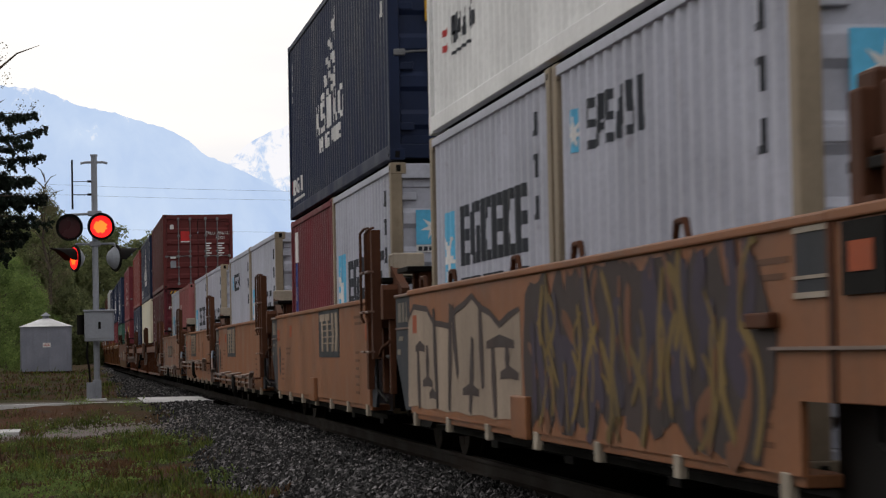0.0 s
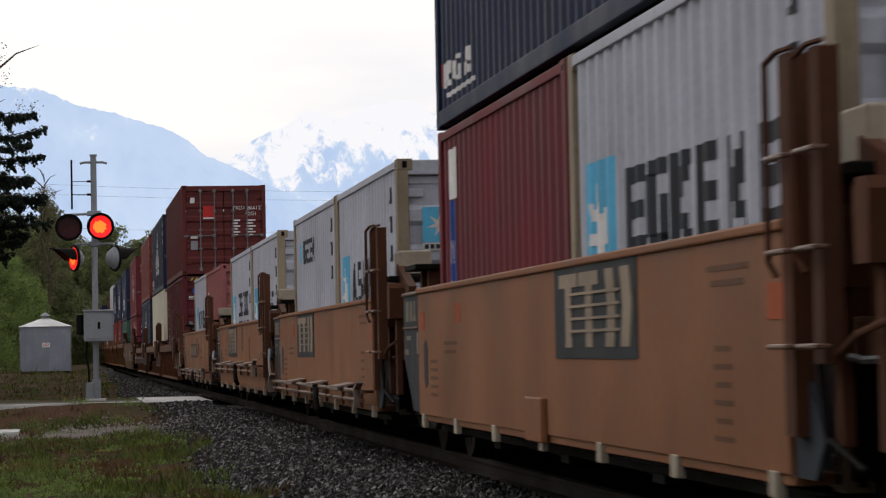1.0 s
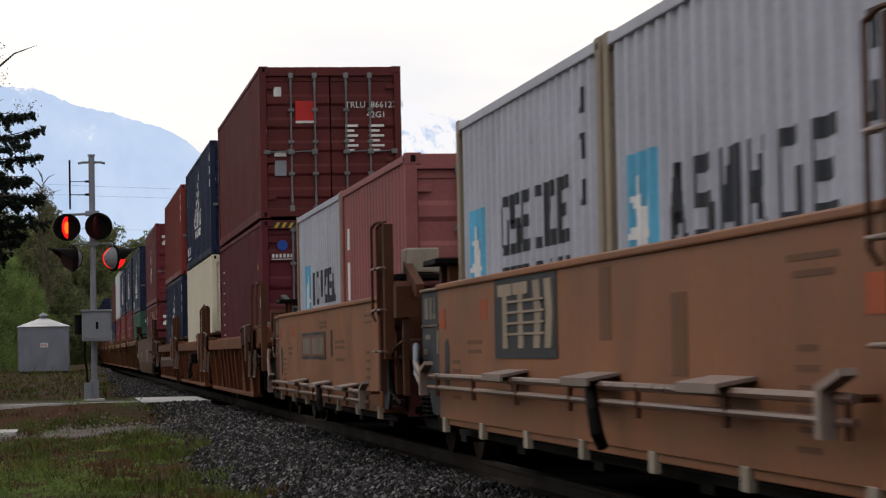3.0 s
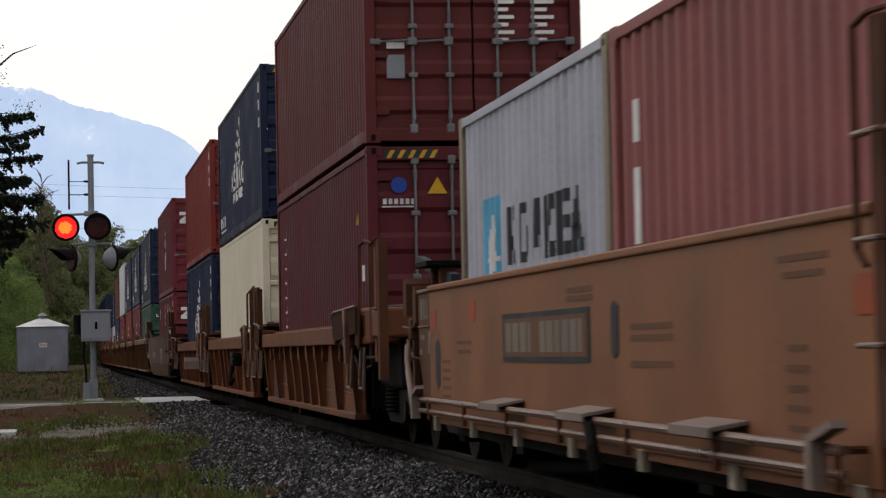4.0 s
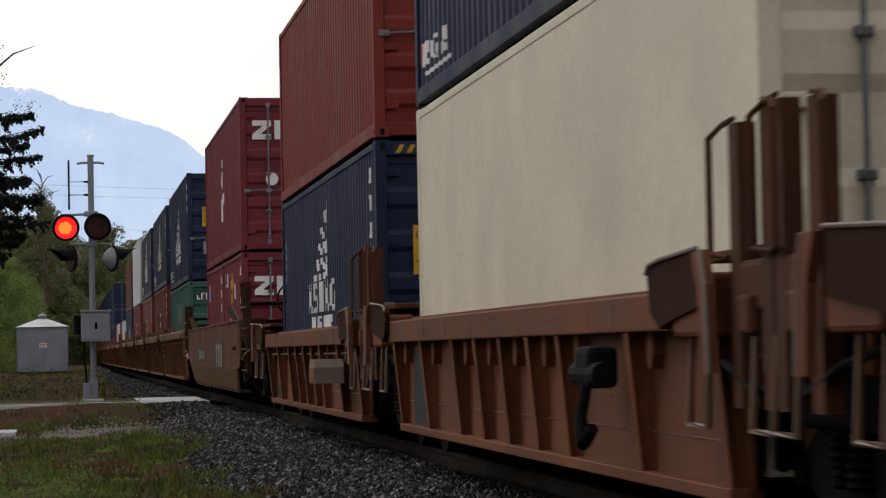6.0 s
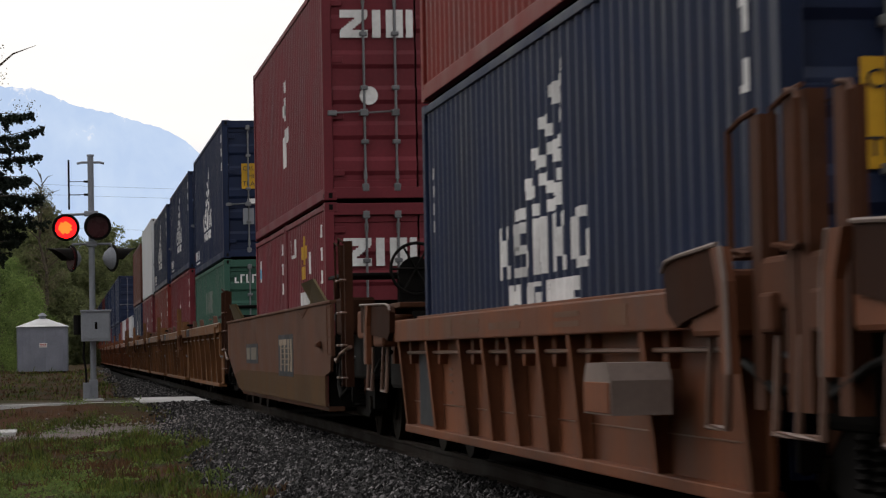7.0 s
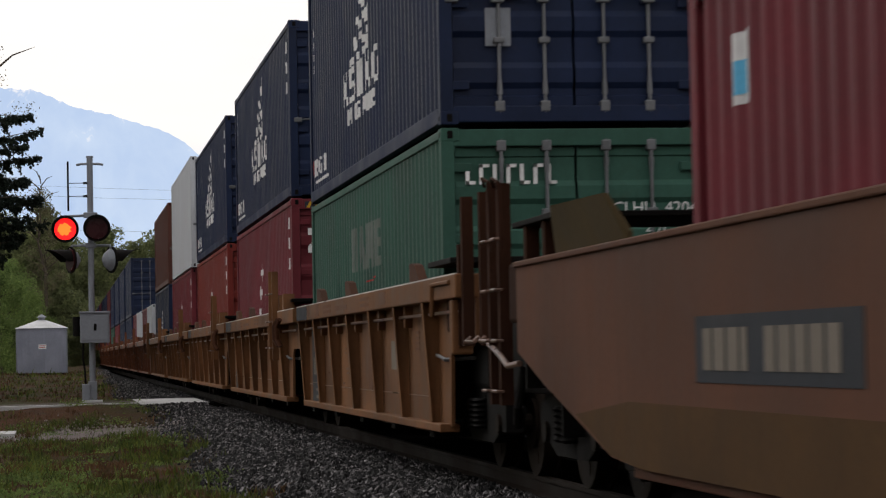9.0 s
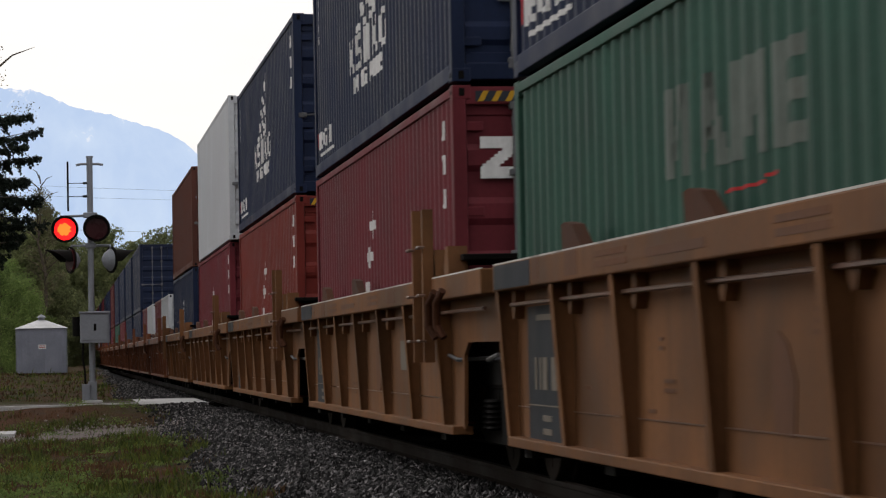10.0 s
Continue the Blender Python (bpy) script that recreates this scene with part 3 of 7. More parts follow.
def smooth_car(s_near, group, steps=True, sign_at=None, sign_size=(2.38, 0.58), length=12.3, near=None, far=None, plate=1.02, truck_far=False, post=True, pipe_z=0.80, notch=None):
    """Articulated well car unit with plain plate sides; near and far are the ends of the side plates."""
    c = thing("well_car", "tan plate-sided articulated well car unit on the track", "freight car", group)
    half = length / 2
    near = -half if near is None else near
    far = half if far is None else far
    for m, n in ((pose(0, 0, 0), "side_panel"), (pose(0, near + far, 0, 0, 0, 180), "side_panel")):
        bm = bmesh.new()
        low = near
        if notch:
            low = near + notch
            prism(bm, [(near, 0.77), (near, 1.52), (far, 1.52), (far, 0.45), (low, 0.45), (low, 0.77)], -1.487, -1.455)
        else:
            box(bm, -1.487, -1.455, near, far, 0.45, 1.52, 0.006)
        panel = part(n, bm, TAN, c, at=m)
        bm = bmesh.new()
        box(bm, -1.51, -1.40, near, far, 1.50, 1.55, 0.012)
        part("top_chord", bm, TAN, panel)
        bm = bmesh.new()
        box(bm, -1.47, -1.28, low, far, 0.40, 0.46, 0.008)
        part("bottom_chord", bm, TAN, panel)
        for k in range(7):
            y = low + 0.25 + k * (far - low - 0.5) / 6
            bm = bmesh.new()
            box(bm, -1.495, -1.45, y - 0.07, y + 0.07, 0.34, 0.46, 0.006)
            part("lift_tab", bm, CREAM_TAB, panel, "pale worn lifting tab")
    well_floor(c, half - 0.3)
    end_works(c, half, 1, high=1.45)
    end_works(c, half, -1, high=1.45)
    if truck_far:
        far_plate(c, far, 0.70, TAUPE, "dirty brown end plate")
    else:
        far_plate(c, far, plate, SLATE, "dark slate end plate with stencilled marks")
    joint(c, near, -1, 1.30)
    if post:
        ladder_posts(c, near)
        bm = bmesh.new()
        box(bm, -1.30, -0.98, near - 0.62, near - 0.24, 1.755, 1.99, 0.015)
        part("equipment_box", bm, CREAM_TAB, c, "dusty cream steel equipment box")
    end_platform(c, far + 0.62, 1, 1.74, RUST)
    end_platform(c, near - 0.02, -1, 1.69, RUST)
    bm = bmesh.new()
    pipe(bm, [(-1.40, near - 0.15, 0.95), (-1.46, near - 0.40, 1.0), (-1.46, near - 0.50, 0.62), (-1.40, near - 0.80, 0.50)], 0.014, 6)
    part("brake_hose", bm, BLACK, c, "worn dark brake pipe")
    truck(c, -7.12)
    if truck_far:
        truck(c, 7.12)
        joint(c, far + 0.6, 1, 1.4, 1.20)
        bm = bmesh.new()
        prism(bm, [(6.35, 1.56), (6.35, 1.66), (8.60, 1.90), (8.60, 1.82)], -1.24, -1.16)
        part("end_arm", bm, SLATE, c, "dark sloping steel arm")
        bm = bmesh.new()
        box(bm, -0.16, 0.16, 7.6, 9.3, 0.76, 0.98, 0.03)
        part("coupler", bm, BLACK, c, "heavy dark cast coupler")
        bm = bmesh.new()
        pipe(bm, [(-1.46, 7.9, 1.22), (-1.46, 7.4, 1.20), (-1.46, 7.0, 1.24)], 0.02, 6)
        box(bm, -1.48, -1.40, 7.25, 7.40, 1.10, 1.30, 0.02)
        part("brake_cock", bm, RUST, c, "rusty brake cock")
    if steps:
        for dz, r in ((0.0, 0.024), (-0.09, 0.020)):
            bm = bmesh.new()
            pipe(bm, [(-1.50, far + 1.25, 1.02 + dz), (-1.58, far + 0.72, 1.05 + dz), (-1.60, far + 0.62, 0.90 + dz)], r, 8)
            part("riser_pipe", bm, HOSE if not truck_far else PIPE, c, "pale worn riser pipe")
            bm = bmesh.new()
            pipe(bm, [(-1.60, far + 0.62, 0.90 + dz), (-1.60, far + 0.34, pipe_z + 0.02 + dz), (-1.60, far + 0.18, pipe_z + dz), (-1.60, near + 0.1, pipe_z + dz)], r, 8)
            rail = part("side_pipe", bm, PIPE, c, "dusty brown pipe run on brackets")
        for k in range(7):
            y = near + 0.15 + k * (far - near - 0.9) / 6
            bm = bmesh.new()
            pipe(bm, [(-1.47, y, pipe_z), (-1.61, y, pipe_z), (-1.61, y, pipe_z - 0.16)], 0.016, 6)
            part("pipe_bracket", bm, RUST, rail)
        for y in (near + 0.40, far - 0.06):
            bm = bmesh.new()
            prism(bm, [(y, pipe_z + 0.05), (y - 0.34, pipe_z + 0.12), (y - 0.36, pipe_z + 0.09), (y - 0.08, pipe_z + 0.03), (y - 0.08, pipe_z - 0.16), (y, pipe_z - 0.16)], -1.67, -1.60)
            part("step_bracket", bm, PLATE, rail, "bright worn step bracket")
        for k in range(3):
            y = near + 2.3 + k * 2.9
            bm = bmesh.new()
            prism_plate(bm, y, pipe_z)
            part("step_plate", bm, PLATE, rail, "flat dusty step plate")
        bm = bmesh.new()
        y = -half * 0.25
        pipe(bm, [(-1.62, y + 0.2, pipe_z), (-1.64, y + 0.05, pipe_z - 0.04), (-1.65, y - 0.05, pipe_z - 0.14), (-1.64, y - 0.10, pipe_z - 0.26), (-1.60, y - 0.05, pipe_z - 0.34)], 0.035, 8)
        part("rubber_hose", bm, BLACK, c, "black rubber brake hose")
    if sign_at is not None:
        car_sign(c, sign_at, sign_size)
    # small stencils, a dark vertical scuff and orange patches
    bm = bmesh.new()
    lines = [(near + 1.0, 1.36, 0.75), (near + 1.0, 1.29, 0.6)] + [(near + 1.1, 0.98 - k * 0.085, 0.35 if k % 2 else 0.28) for k in range(6)]
    lines += [(far - 1.9, 1.05, 0.7), (far - 1.9, 0.98, 0.6)] + [(far - 0.95, 0.90 - k * 0.07, 0.4) for k in range(5)]
    for y, z, w in lines:
        box(bm, -1.490, -1.486, y - w / 2, y + w / 2, z, z + 0.028)
    tagged(part("stencil_bar", bm, FAINT, c), kind="stuff")
    if not notch:
        bm = bmesh.new()
        prism(bm, [(far - 0.35, 1.06), (far - 0.36, 0.76), (far - 0.45, 0.68), (far - 0.58, 0.72), (far - 0.60, 1.02), (far - 0.50, 1.10)], -1.4905, -1.486)
        part("paint_patch", bm, SLATE, c, "dark grey painted-over patch")
    for y, z in ((near + 0.14, 1.12), (far - 0.25, 1.18), (far - 2.35, 1.22)) if not notch else ((-5.06, 1.13), (far - 0.35, 1.16)):
        bm = bmesh.new()
        box(bm, -1.491, -1.486, y - 0.14, y + 0.14, z, z + 0.16)
        part("orange_patch", bm, MARK_ORANGE, c, "faded orange reflector patch")
    MOVES.append((c, s_near + half, 0.0))
    return c


def car_sign(c, y, size, z=1.235):
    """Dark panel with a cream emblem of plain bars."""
    w, h = size
    bm = bmesh.new()
    box(bm, -1.494, -1.486, y - w / 2, y + w / 2, z - h / 2, z + h / 2)
    p = part("sign_panel", bm, SLATE, c, "dark slate emblem panel")
    bm = bmesh.new()
    u = w / 1.75
    v = h / 0.78
    for k in range(2):
        ya = y + (0.66 - k * 0.46) * u
        box(bm, -1.500, -1.493, ya - 0.34 * u, ya + 0.08 * u, z + 0.19 * v, z + 0.30 * v)
        box(bm, -1.500, -1.493, ya - 0.20 * u, ya - 0.06 * u, z - 0.30 * v, z + 0.19 * v)
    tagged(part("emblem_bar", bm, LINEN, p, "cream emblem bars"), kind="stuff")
    for k in range(2):
        bm = bmesh.new()
        ya = y - (0.28 + 0.30 * k) * u
        prism(bm, [(ya, z + 0.30 * v), (ya - 0.17 * u, z + 0.30 * v), (ya - 0.22 * u, z), (ya - 0.17 * u, z - 0.30 * v), (ya, z - 0.30 * v), (ya - 0.05 * u, z)], -1.500, -1.493)
        part("emblem_bar", bm, LINEN, p)
    bm = bmesh.new()
    for k in range(4):
        zz = z + (0.12 - k * 0.10) * v
        box(bm, -1.5055, -1.502, y - 0.58 * u, y + 0.55 * u, zz, zz + 0.022 * v)
    tagged(part("emblem_line", bm, LINEN, p), kind="stuff")


def low_end(c, d, b, paint, outer=False):
    """End of a low ribbed unit: rounded nose casting, boxes, bright-edged brackets, posts and stirrups; b is where it starts."""
    def at(u):
        return d * (b + u)
    long = 2.4 if outer else 1.1
    bm = bmesh.new()
    prism(bm, [(at(0.0), 1.37), (at(0.06), 1.42), (at(0.30), 1.44), (at(long), 1.47), (at(long), 1.20), (at(0.42), 1.13), (at(0.26), 1.10), (at(0.06), 1.18)], -1.54, -1.49)
    nose = part("end_nose", bm, UMBER, c, "heavy rusty curved end casting")
    bm = bmesh.new()
    pipe(bm, [(-1.545, at(0.0), 1.385), (-1.545, at(0.06), 1.43), (-1.545, at(0.30), 1.45), (-1.545, at(long), 1.48)], 0.012, 6)
    part("bright_edge", bm, PLATE, nose, "thin pale edge")
    # slanted plate with a bright outer edge, and the box behind it
    v = 1.55 if outer else 1.22
    for k, x in ((0, -1.58), (1, -1.30)):
        bm = bmesh.new()
        prism(bm, [(at(v - 0.10), 1.46 - 0.04 * k), (at(v + 0.08), 1.46 - 0.04 * k), (at(v + 0.16), 1.30), (at(v + 0.20), 0.88), (at(v + 0.06), 0.88), (at(v + 0.02), 1.26)], x, x + 0.05)
        br = part("end_bracket", bm, paint, c)
        bm = bmesh.new()
        pipe(bm, [(x, at(v + 0.08), 1.46 - 0.04 * k), (x, at(v + 0.16), 1.30), (x, at(v + 0.20), 0.88)], 0.012, 6)
        part("bright_edge", bm, PLATE, br, "thin pale edge")
    bm = bmesh.new()
    w0, w1 = sorted((at(v - 0.75), at(v - 0.02)))
    box(bm, -1.52, -1.20, w0, w1, 1.05, 1.36, 0.03)
    part("equipment_box", bm, paint, c, "dusty ochre equipment box")
    bm = bmesh.new()
    w0, w1 = sorted((at(v + 0.22), at(v + 0.85)))
    box(bm, -1.46, -1.10, w0, w1, 1.16, 1.40, 0.03)
    box(bm, -1.50, -1.44, (w0 + w1) / 2 - 0.10, (w0 + w1) / 2 + 0.10, 1.06, 1.24, 0.02)
    part("valve_body", bm, RUST, c, "rusty valve body")
    bm = bmesh.new()
    w0, w1 = sorted((at(0.5), at(v + 1.2)))
    box(bm, -1.38, 1.38, w0, w1, 1.42, 1.47, 0.008)
    part("walkway", bm, RUST, c, "rusty end walkway")
    # posts with bent grab rails
    for u, z1 in ((v + 0.20, 2.04), (v + 0.95, 2.08)) if not outer else ((v + 2.15, 2.12),) if d < 0 else ():
        bm = bmesh.new()
        a, e = sorted((at(u), at(u + 0.16)))
        channel(bm, -1.46, a, e, 0.72, z1)
        post = part("end_post", bm, RUST, c, "rusty channel post")
        bm = bmesh.new()
        pipe(bm, [(-1.47, at(u - 0.02), 1.42), (-1.50, at(u - 0.22), 1.44), (-1.50, at(u - 0.22), z1 - 0.05), (-1.47, at(u - 0.10), z1), (-1.46, at(u + 0.10), z1 + 0.02)], 0.014, 6)
        part("grab_rail", bm, RUST, post)
    for u in (v - 0.45, v + 0.75):
        bm = bmesh.new()
        pipe(bm, [(-1.45, at(u - 0.18), 1.05), (-1.47, at(u - 0.18), 0.62), (-1.47, at(u + 0.18), 0.62), (-1.45, at(u + 0.18), 1.05)], 0.015, 6)
        part("stirrup_step", bm, PIPE, c, "bent worn stirrup step")
    bm = bmesh.new()
    pipe(bm, [(-1.40, at(v - 0.5), 1.00), (-1.44, at(v), 0.92), (-1.44, at(v + 0.5), 0.80), (-1.36, at(v + 0.9), 0.86)], 0.022, 8)
    part("brake_hose", bm, BLACK, c)
    bm = bmesh.new()
    a, e = sorted((at(0.9), at(v + (1.6 if outer else 1.0))))
    box(bm, -1.15, 1.15, a, e, 0.62, 1.16, 0.04)
    part("articulation_joint", bm, BLACK, c, "black box that fills the dark gap at the articulation")
    if outer:
        for u, z0, h, w in ((v + 0.55, 1.08, 0.38, 0.75), (v + 1.45, 1.14, 0.30, 0.62)):
            bm = bmesh.new()
            a, e = sorted((at(u), at(u + w)))
            box(bm, -1.44, -1.05, a, e, z0, z0 + h, 0.03)
            part("equipment_box", bm, paint, c, "dusty ochre equipment box")
        if d < 0:
            bm = bmesh.new()
            a, e = sorted((at(v + 1.42), at(v + 1.55)))
            channel(bm, -1.40, a, e, 0.9, 2.07)
            part("end_post", bm, paint, c, "ochre channel post")
            bm = bmesh.new()
            pipe(bm, [(-1.52, at(v + 1.00), 1.02), (-1.52, at(v + 1.10), 1.60), (-1.52, at(v + 1.18), 2.10), (-1.48, at(v + 1.28), 2.14), (-1.42, at(v + 1.60), 2.10)], 0.017, 6)
            part("hand_rail", bm, RUST, c, "long bent rusty hand rail")
        bm = bmesh.new()
        a, e = sorted((at(v + 1.2), at(v + 3.2)))
        box(bm, -0.16, 0.16, a, e, 0.76, 0.98, 0.03)
        part("coupler", bm, BLACK, c, "heavy dark cast coupler")


def high_end(c, d, y, paint, outer=False):
    """End of a high-sided unit: ladder posts, walkway, castings and hoses over the arch; y is the end of the side."""
    for u, z1 in ((0.0, 2.22), (0.62, 2.20)) if not outer else ():
        bm = bmesh.new()
        a, e = sorted((y + d * (u - 0.62), y + d * (u - 0.54)))
        channel(bm, -1.56, a, e, 0.92, z1)
        post = part("ladder_post", bm, paint, c, "ochre channel ladder post")
        for z in (1.10, 1.48, 1.88):
            bm = bmesh.new()
            pipe(bm, [(-1.55, a - 0.05, z), (-1.60, a - 0.05, z), (-1.60, e + 0.05, z), (-1.55, e + 0.05, z)], 0.009, 6)
            part("rung", bm, PIPE, post)
    bm = bmesh.new()
    a, e = sorted((y - d * 0.35, y + d * 1.0))
    box(bm, -1.36, 1.36, a, e, 1.74, 1.79, 0.008)
    part("walkway", bm, BLACK, c, "dark end walkway")
    for u in (0.0, 0.75) if not outer else ():
        bm = bmesh.new()
        w = y + d * u
        prism(bm, [(w - 0.12, 1.60), (w + 0.12, 1.60), (w + 0.14, 1.70), (w + 0.05, 1.86), (w - 0.08, 1.86)], -1.46, -1.30)
        part("corner_block", bm, paint, c)
    for u in (0.35, 0.80) if not outer else ():
        bm = bmesh.new()
        w = y + d * u
        pipe(bm, [(-1.52, w - 0.10, 1.50), (-1.56, w, 1.40), (-1.55, w + 0.05, 1.22), (-1.50, w, 1.12)], 0.032, 8)
        part("brake_hose", bm, RUST, c, "rusty brake hose")
    bm = bmesh.new()
    a, e = sorted((y + d * 0.2, y + d * 1.4))
    box(bm, -1.12, 1.12, a, e, 0.70, 1.30, 0.04)
    part("articulation_joint", bm, BLACK, c, "black box that fills the dark gap at the articulation")
    if outer:
        for u, z1, x in ((1.75, 1.86, -1.42), (2.10, 2.22, -1.44), (2.36, 2.24, -1.34)):
            bm = bmesh.new()
            a, e = sorted((y + d * u, y + d * (u + 0.09)))
            channel(bm, x, a, e, 1.05, z1)
            part("end_post", bm, UMBER, c, "dark rusty channel post")
        bm = bmesh.new()
        pipe(bm, [(-1.50, y + d * 0.85, 1.30), (-1.50, y + d * 0.90, 1.56), (-1.50, y + d * 1.85, 1.56)], 0.02, 6)
        part("hand_rail", bm, paint, c)
        bm = bmesh.new()
        a, e = sorted((y + d * 1.0, y + d * 1.9))
        box(bm, -1.40, -1.0, a, e, 1.16, 1.50, 0.03)
        part("equipment_box", bm, UMBER, c, "dark rusty equipment box")
        bm = bmesh.new()
        a, e = sorted((y + d * 1.62, y + d * 1.78))
        box(bm, -1.47, -1.30, a, e, 0.98, 1.43, 0.02)
        part("end_rib", bm, paint, c)
        for u in (2.5, 3.2):
            bm = bmesh.new()
            pipe(bm, [(-1.40, y + d * (u - 0.2), 1.12), (-1.44, y + d * (u - 0.2), 1.08), (-1.44, y + d * (u + 0.2), 1.08), (-1.40, y + d * (u + 0.2), 1.12)], 0.014, 6)
            part("stirrup_step", bm, PIPE, c, "bent worn stirrup step")
        bm = bmesh.new()
        a, e = sorted((y + d * 1.0, y + d * 2.9))
        box(bm, -0.16, 0.16, a, e, 0.76, 0.98, 0.03)
        part("coupler", bm, BLACK, c, "heavy dark cast coupler")


LOW_RIBS = (-6.05, -4.10, -2.05, -0.95, 0.18, 1.32, 2.48, 4.32, 6.15)
HIGH_RIBS = (-6.30, -4.30, -2.25, -0.15, 1.82, 3.66, 5.72)


def ribbed_car(s_near, group, chord_z, bottom, length, arch, label, truck_far=False, turning=True, open_near=False, paint=None, detail=True):
    """Articulated well car unit with a heavy top chord and upright ribs."""
    paint = paint or OCHRE
    c = thing("well_car", label, "freight car", group)
    half = length / 2
    z0, z1 = chord_z
    ribs = HIGH_RIBS if arch else LOW_RIBS
    near, far = (-8.35 if open_near else -8.90, 5.80) if arch else (-6.15, 6.25)
    wide_far = 8.30 if arch and truck_far else far
    for m in (pose(0, 0, 0), pose(0, 0, 0) @ Matrix.Diagonal((-1, 1, 1, 1))):
        bm = bmesh.new()
        if arch:
            # the side is cut out round the truck
            outline = [(wide_far, z0), (near, z0), (near, 1.08), (-7.25, 1.08), (-7.02, 0.98), (-6.95, bottom)]
            outline += [(5.75, bottom), (5.80, 0.98), (6.0, 1.08), (wide_far, 1.08)] if truck_far else [(5.80, bottom)]
            prism(bm, outline, -1.33, -1.30)
        else:
            box(bm, -1.33, -1.30, near, far, bottom, z0, 0.0)
        panel = part("side_panel", bm, paint, c, at=m)
        bm = bmesh.new()
        box(bm, -1.49, -1.28, near, wide_far + (0.0 if arch else 0.1), z0, z1, 0.012)
        if not arch:
            box(bm, -1.30, -1.22, near + 0.1, far - 0.1, z1 - 0.01, z1 + 0.035, 0.006)
        part("top_chord", bm, paint, panel)
        if arch:
            # Sky highlight along the chord top, painted as a thin pale strip.
            bm = bmesh.new()
            box(bm, -1.488, -1.470, near + 0.02, wide_far - 0.02, z1 - 0.004, z1 + 0.007)
            part("worn_edge", bm, EDGE, panel, "pale strip that paints the chord's sky highlight")
        bm = bmesh.new()
        box(bm, -1.42, -1.25, (-6.9 if arch else near + 0.05), (5.7 if arch else far - 0.05), bottom - 0.05, bottom + 0.02, 0.008)
        part("bottom_chord", bm, paint, panel)
        me = cached(("rib", z0, bottom), lambda bm: rib_shape(bm, z0, bottom))
        for y in ribs:
            hang("rib", me, paint, panel, at=pose(0, y, 0))
        if detail:
            me = cached(("gusset", z0), lambda bm: prism(bm, [(-0.05, z0), (0.10, z0), (0.09, z0 - 0.15), (0.05, z0 - 0.20), (0.0, z0 - 0.20), (-0.05, z0 - 0.12)], -1.40, -1.329))
            for y in ribs[1:]:
                hang("gusset", me, paint, panel, at=pose(0, y - 0.28, 0))
            if arch or truck_far:
                bm = bmesh.new()
                rod(bm, (-1.41, near + 0.3, z0 - 0.10), (-1.41, far - 0.3, z0 - 0.10), 0.015, 6)
                part("side_pipe", bm, PIPE, panel)
            bm = bmesh.new()
            box(bm, -1.336, -1.329, ribs[0], ribs[-1], bottom + 0.23, bottom + 0.238)
            part("weld_seam", bm, PIPE, panel, "thin scraped weld seam")
            bm = bmesh.new()
            rng = random.Random(int(s_near) + (7 if arch else 3))
            for k in range(14):
                y, w = rng.uniform(ribs[0] + 0.3, ribs[-1] - 0.3), rng.uniform(0.10, 0.35)
                z = rng.uniform(bottom + 0.1, z0 - 0.35)
                if min(abs(y - r) for r in ribs) > 0.35:
                    for q in range(rng.randint(1, 4)):
                        box(bm, -1.3345, -1.3295, y - w / 2, y + w / 2 * rng.uniform(0.5, 1), z + q * 0.05, z + q * 0.05 + 0.022)
            tagged(part("stencil_bar", bm, FAINT, panel), kind="stuff")
    well_floor(c, 5.9)
    end_works(c, half, 1)
    end_works(c, half, -1)
    if arch:
        high_end(c, -1, -6.25, paint, open_near)
        if truck_far:
            high_end(c, 1, 6.25, paint)
        for y in (-5.6, -0.15, 3.1):
            bm = bmesh.new()
            prism(bm, [(y - 0.34, z1), (y + 0.30, z1), (y + 0.34, z1 + 0.17), (y + 0.22, z1 + 0.185), (y - 0.02, z1 + 0.16)], -1.44, -1.36)
            part("guide_lug", bm, RUST, c, "rusty container guide lug")
        bm = bmesh.new()
        box(bm, -1.4935, -1.488, 4.30, 5.72, z0 + 0.012, z1 - 0.012)
        part("navy_patch", bm, SLATE, c, "dark blue patch on the chord")
        stencil = (4.05, 5.25, bottom + 0.01, z0 - 0.12)
    else:
        low_end(c, -1, 4.95, paint, open_near)
        low_end(c, 1, 6.25, paint, truck_far)
        stencil = (4.75, 5.75, bottom + 0.03, z0 - 0.08)
    # dark stencil panel between the last two ribs
    ya, yb, za, zb = stencil
    bm = bmesh.new()
    box(bm, -1.3385, -1.3295, ya, yb, za, zb)
    e = part("stencil_panel", bm, SLATE, c, "dark slate stencil panel")
    if arch:
        bm = bmesh.new()
        zc = bottom + 0.36
        for k, (u, w) in enumerate(((0.72, 0.06), (0.58, 0.05), (0.40, 0.13), (0.22, 0.05), (0.12, 0.10))):
            box(bm, -1.344, -1.338, ya + u * (yb - ya), ya + (u + w) * (yb - ya), zc, zc + 0.22)
        for k in range(2):
            box(bm, -1.344, -1.338, ya + 0.3 * (yb - ya), ya + 0.55 * (yb - ya), bottom + 0.06 + k * 0.09, bottom + 0.10 + k * 0.09)
        box(bm, -1.344, -1.338, ya + 0.02, yb - 0.02, bottom + 0.25, bottom + 0.258)
        box(bm, -1.344, -1.338, ya + 0.3, yb - 0.35, zb - 0.10, zb - 0.06)
        tagged(part("stencil_bar", bm, FADED, e), kind="stuff")
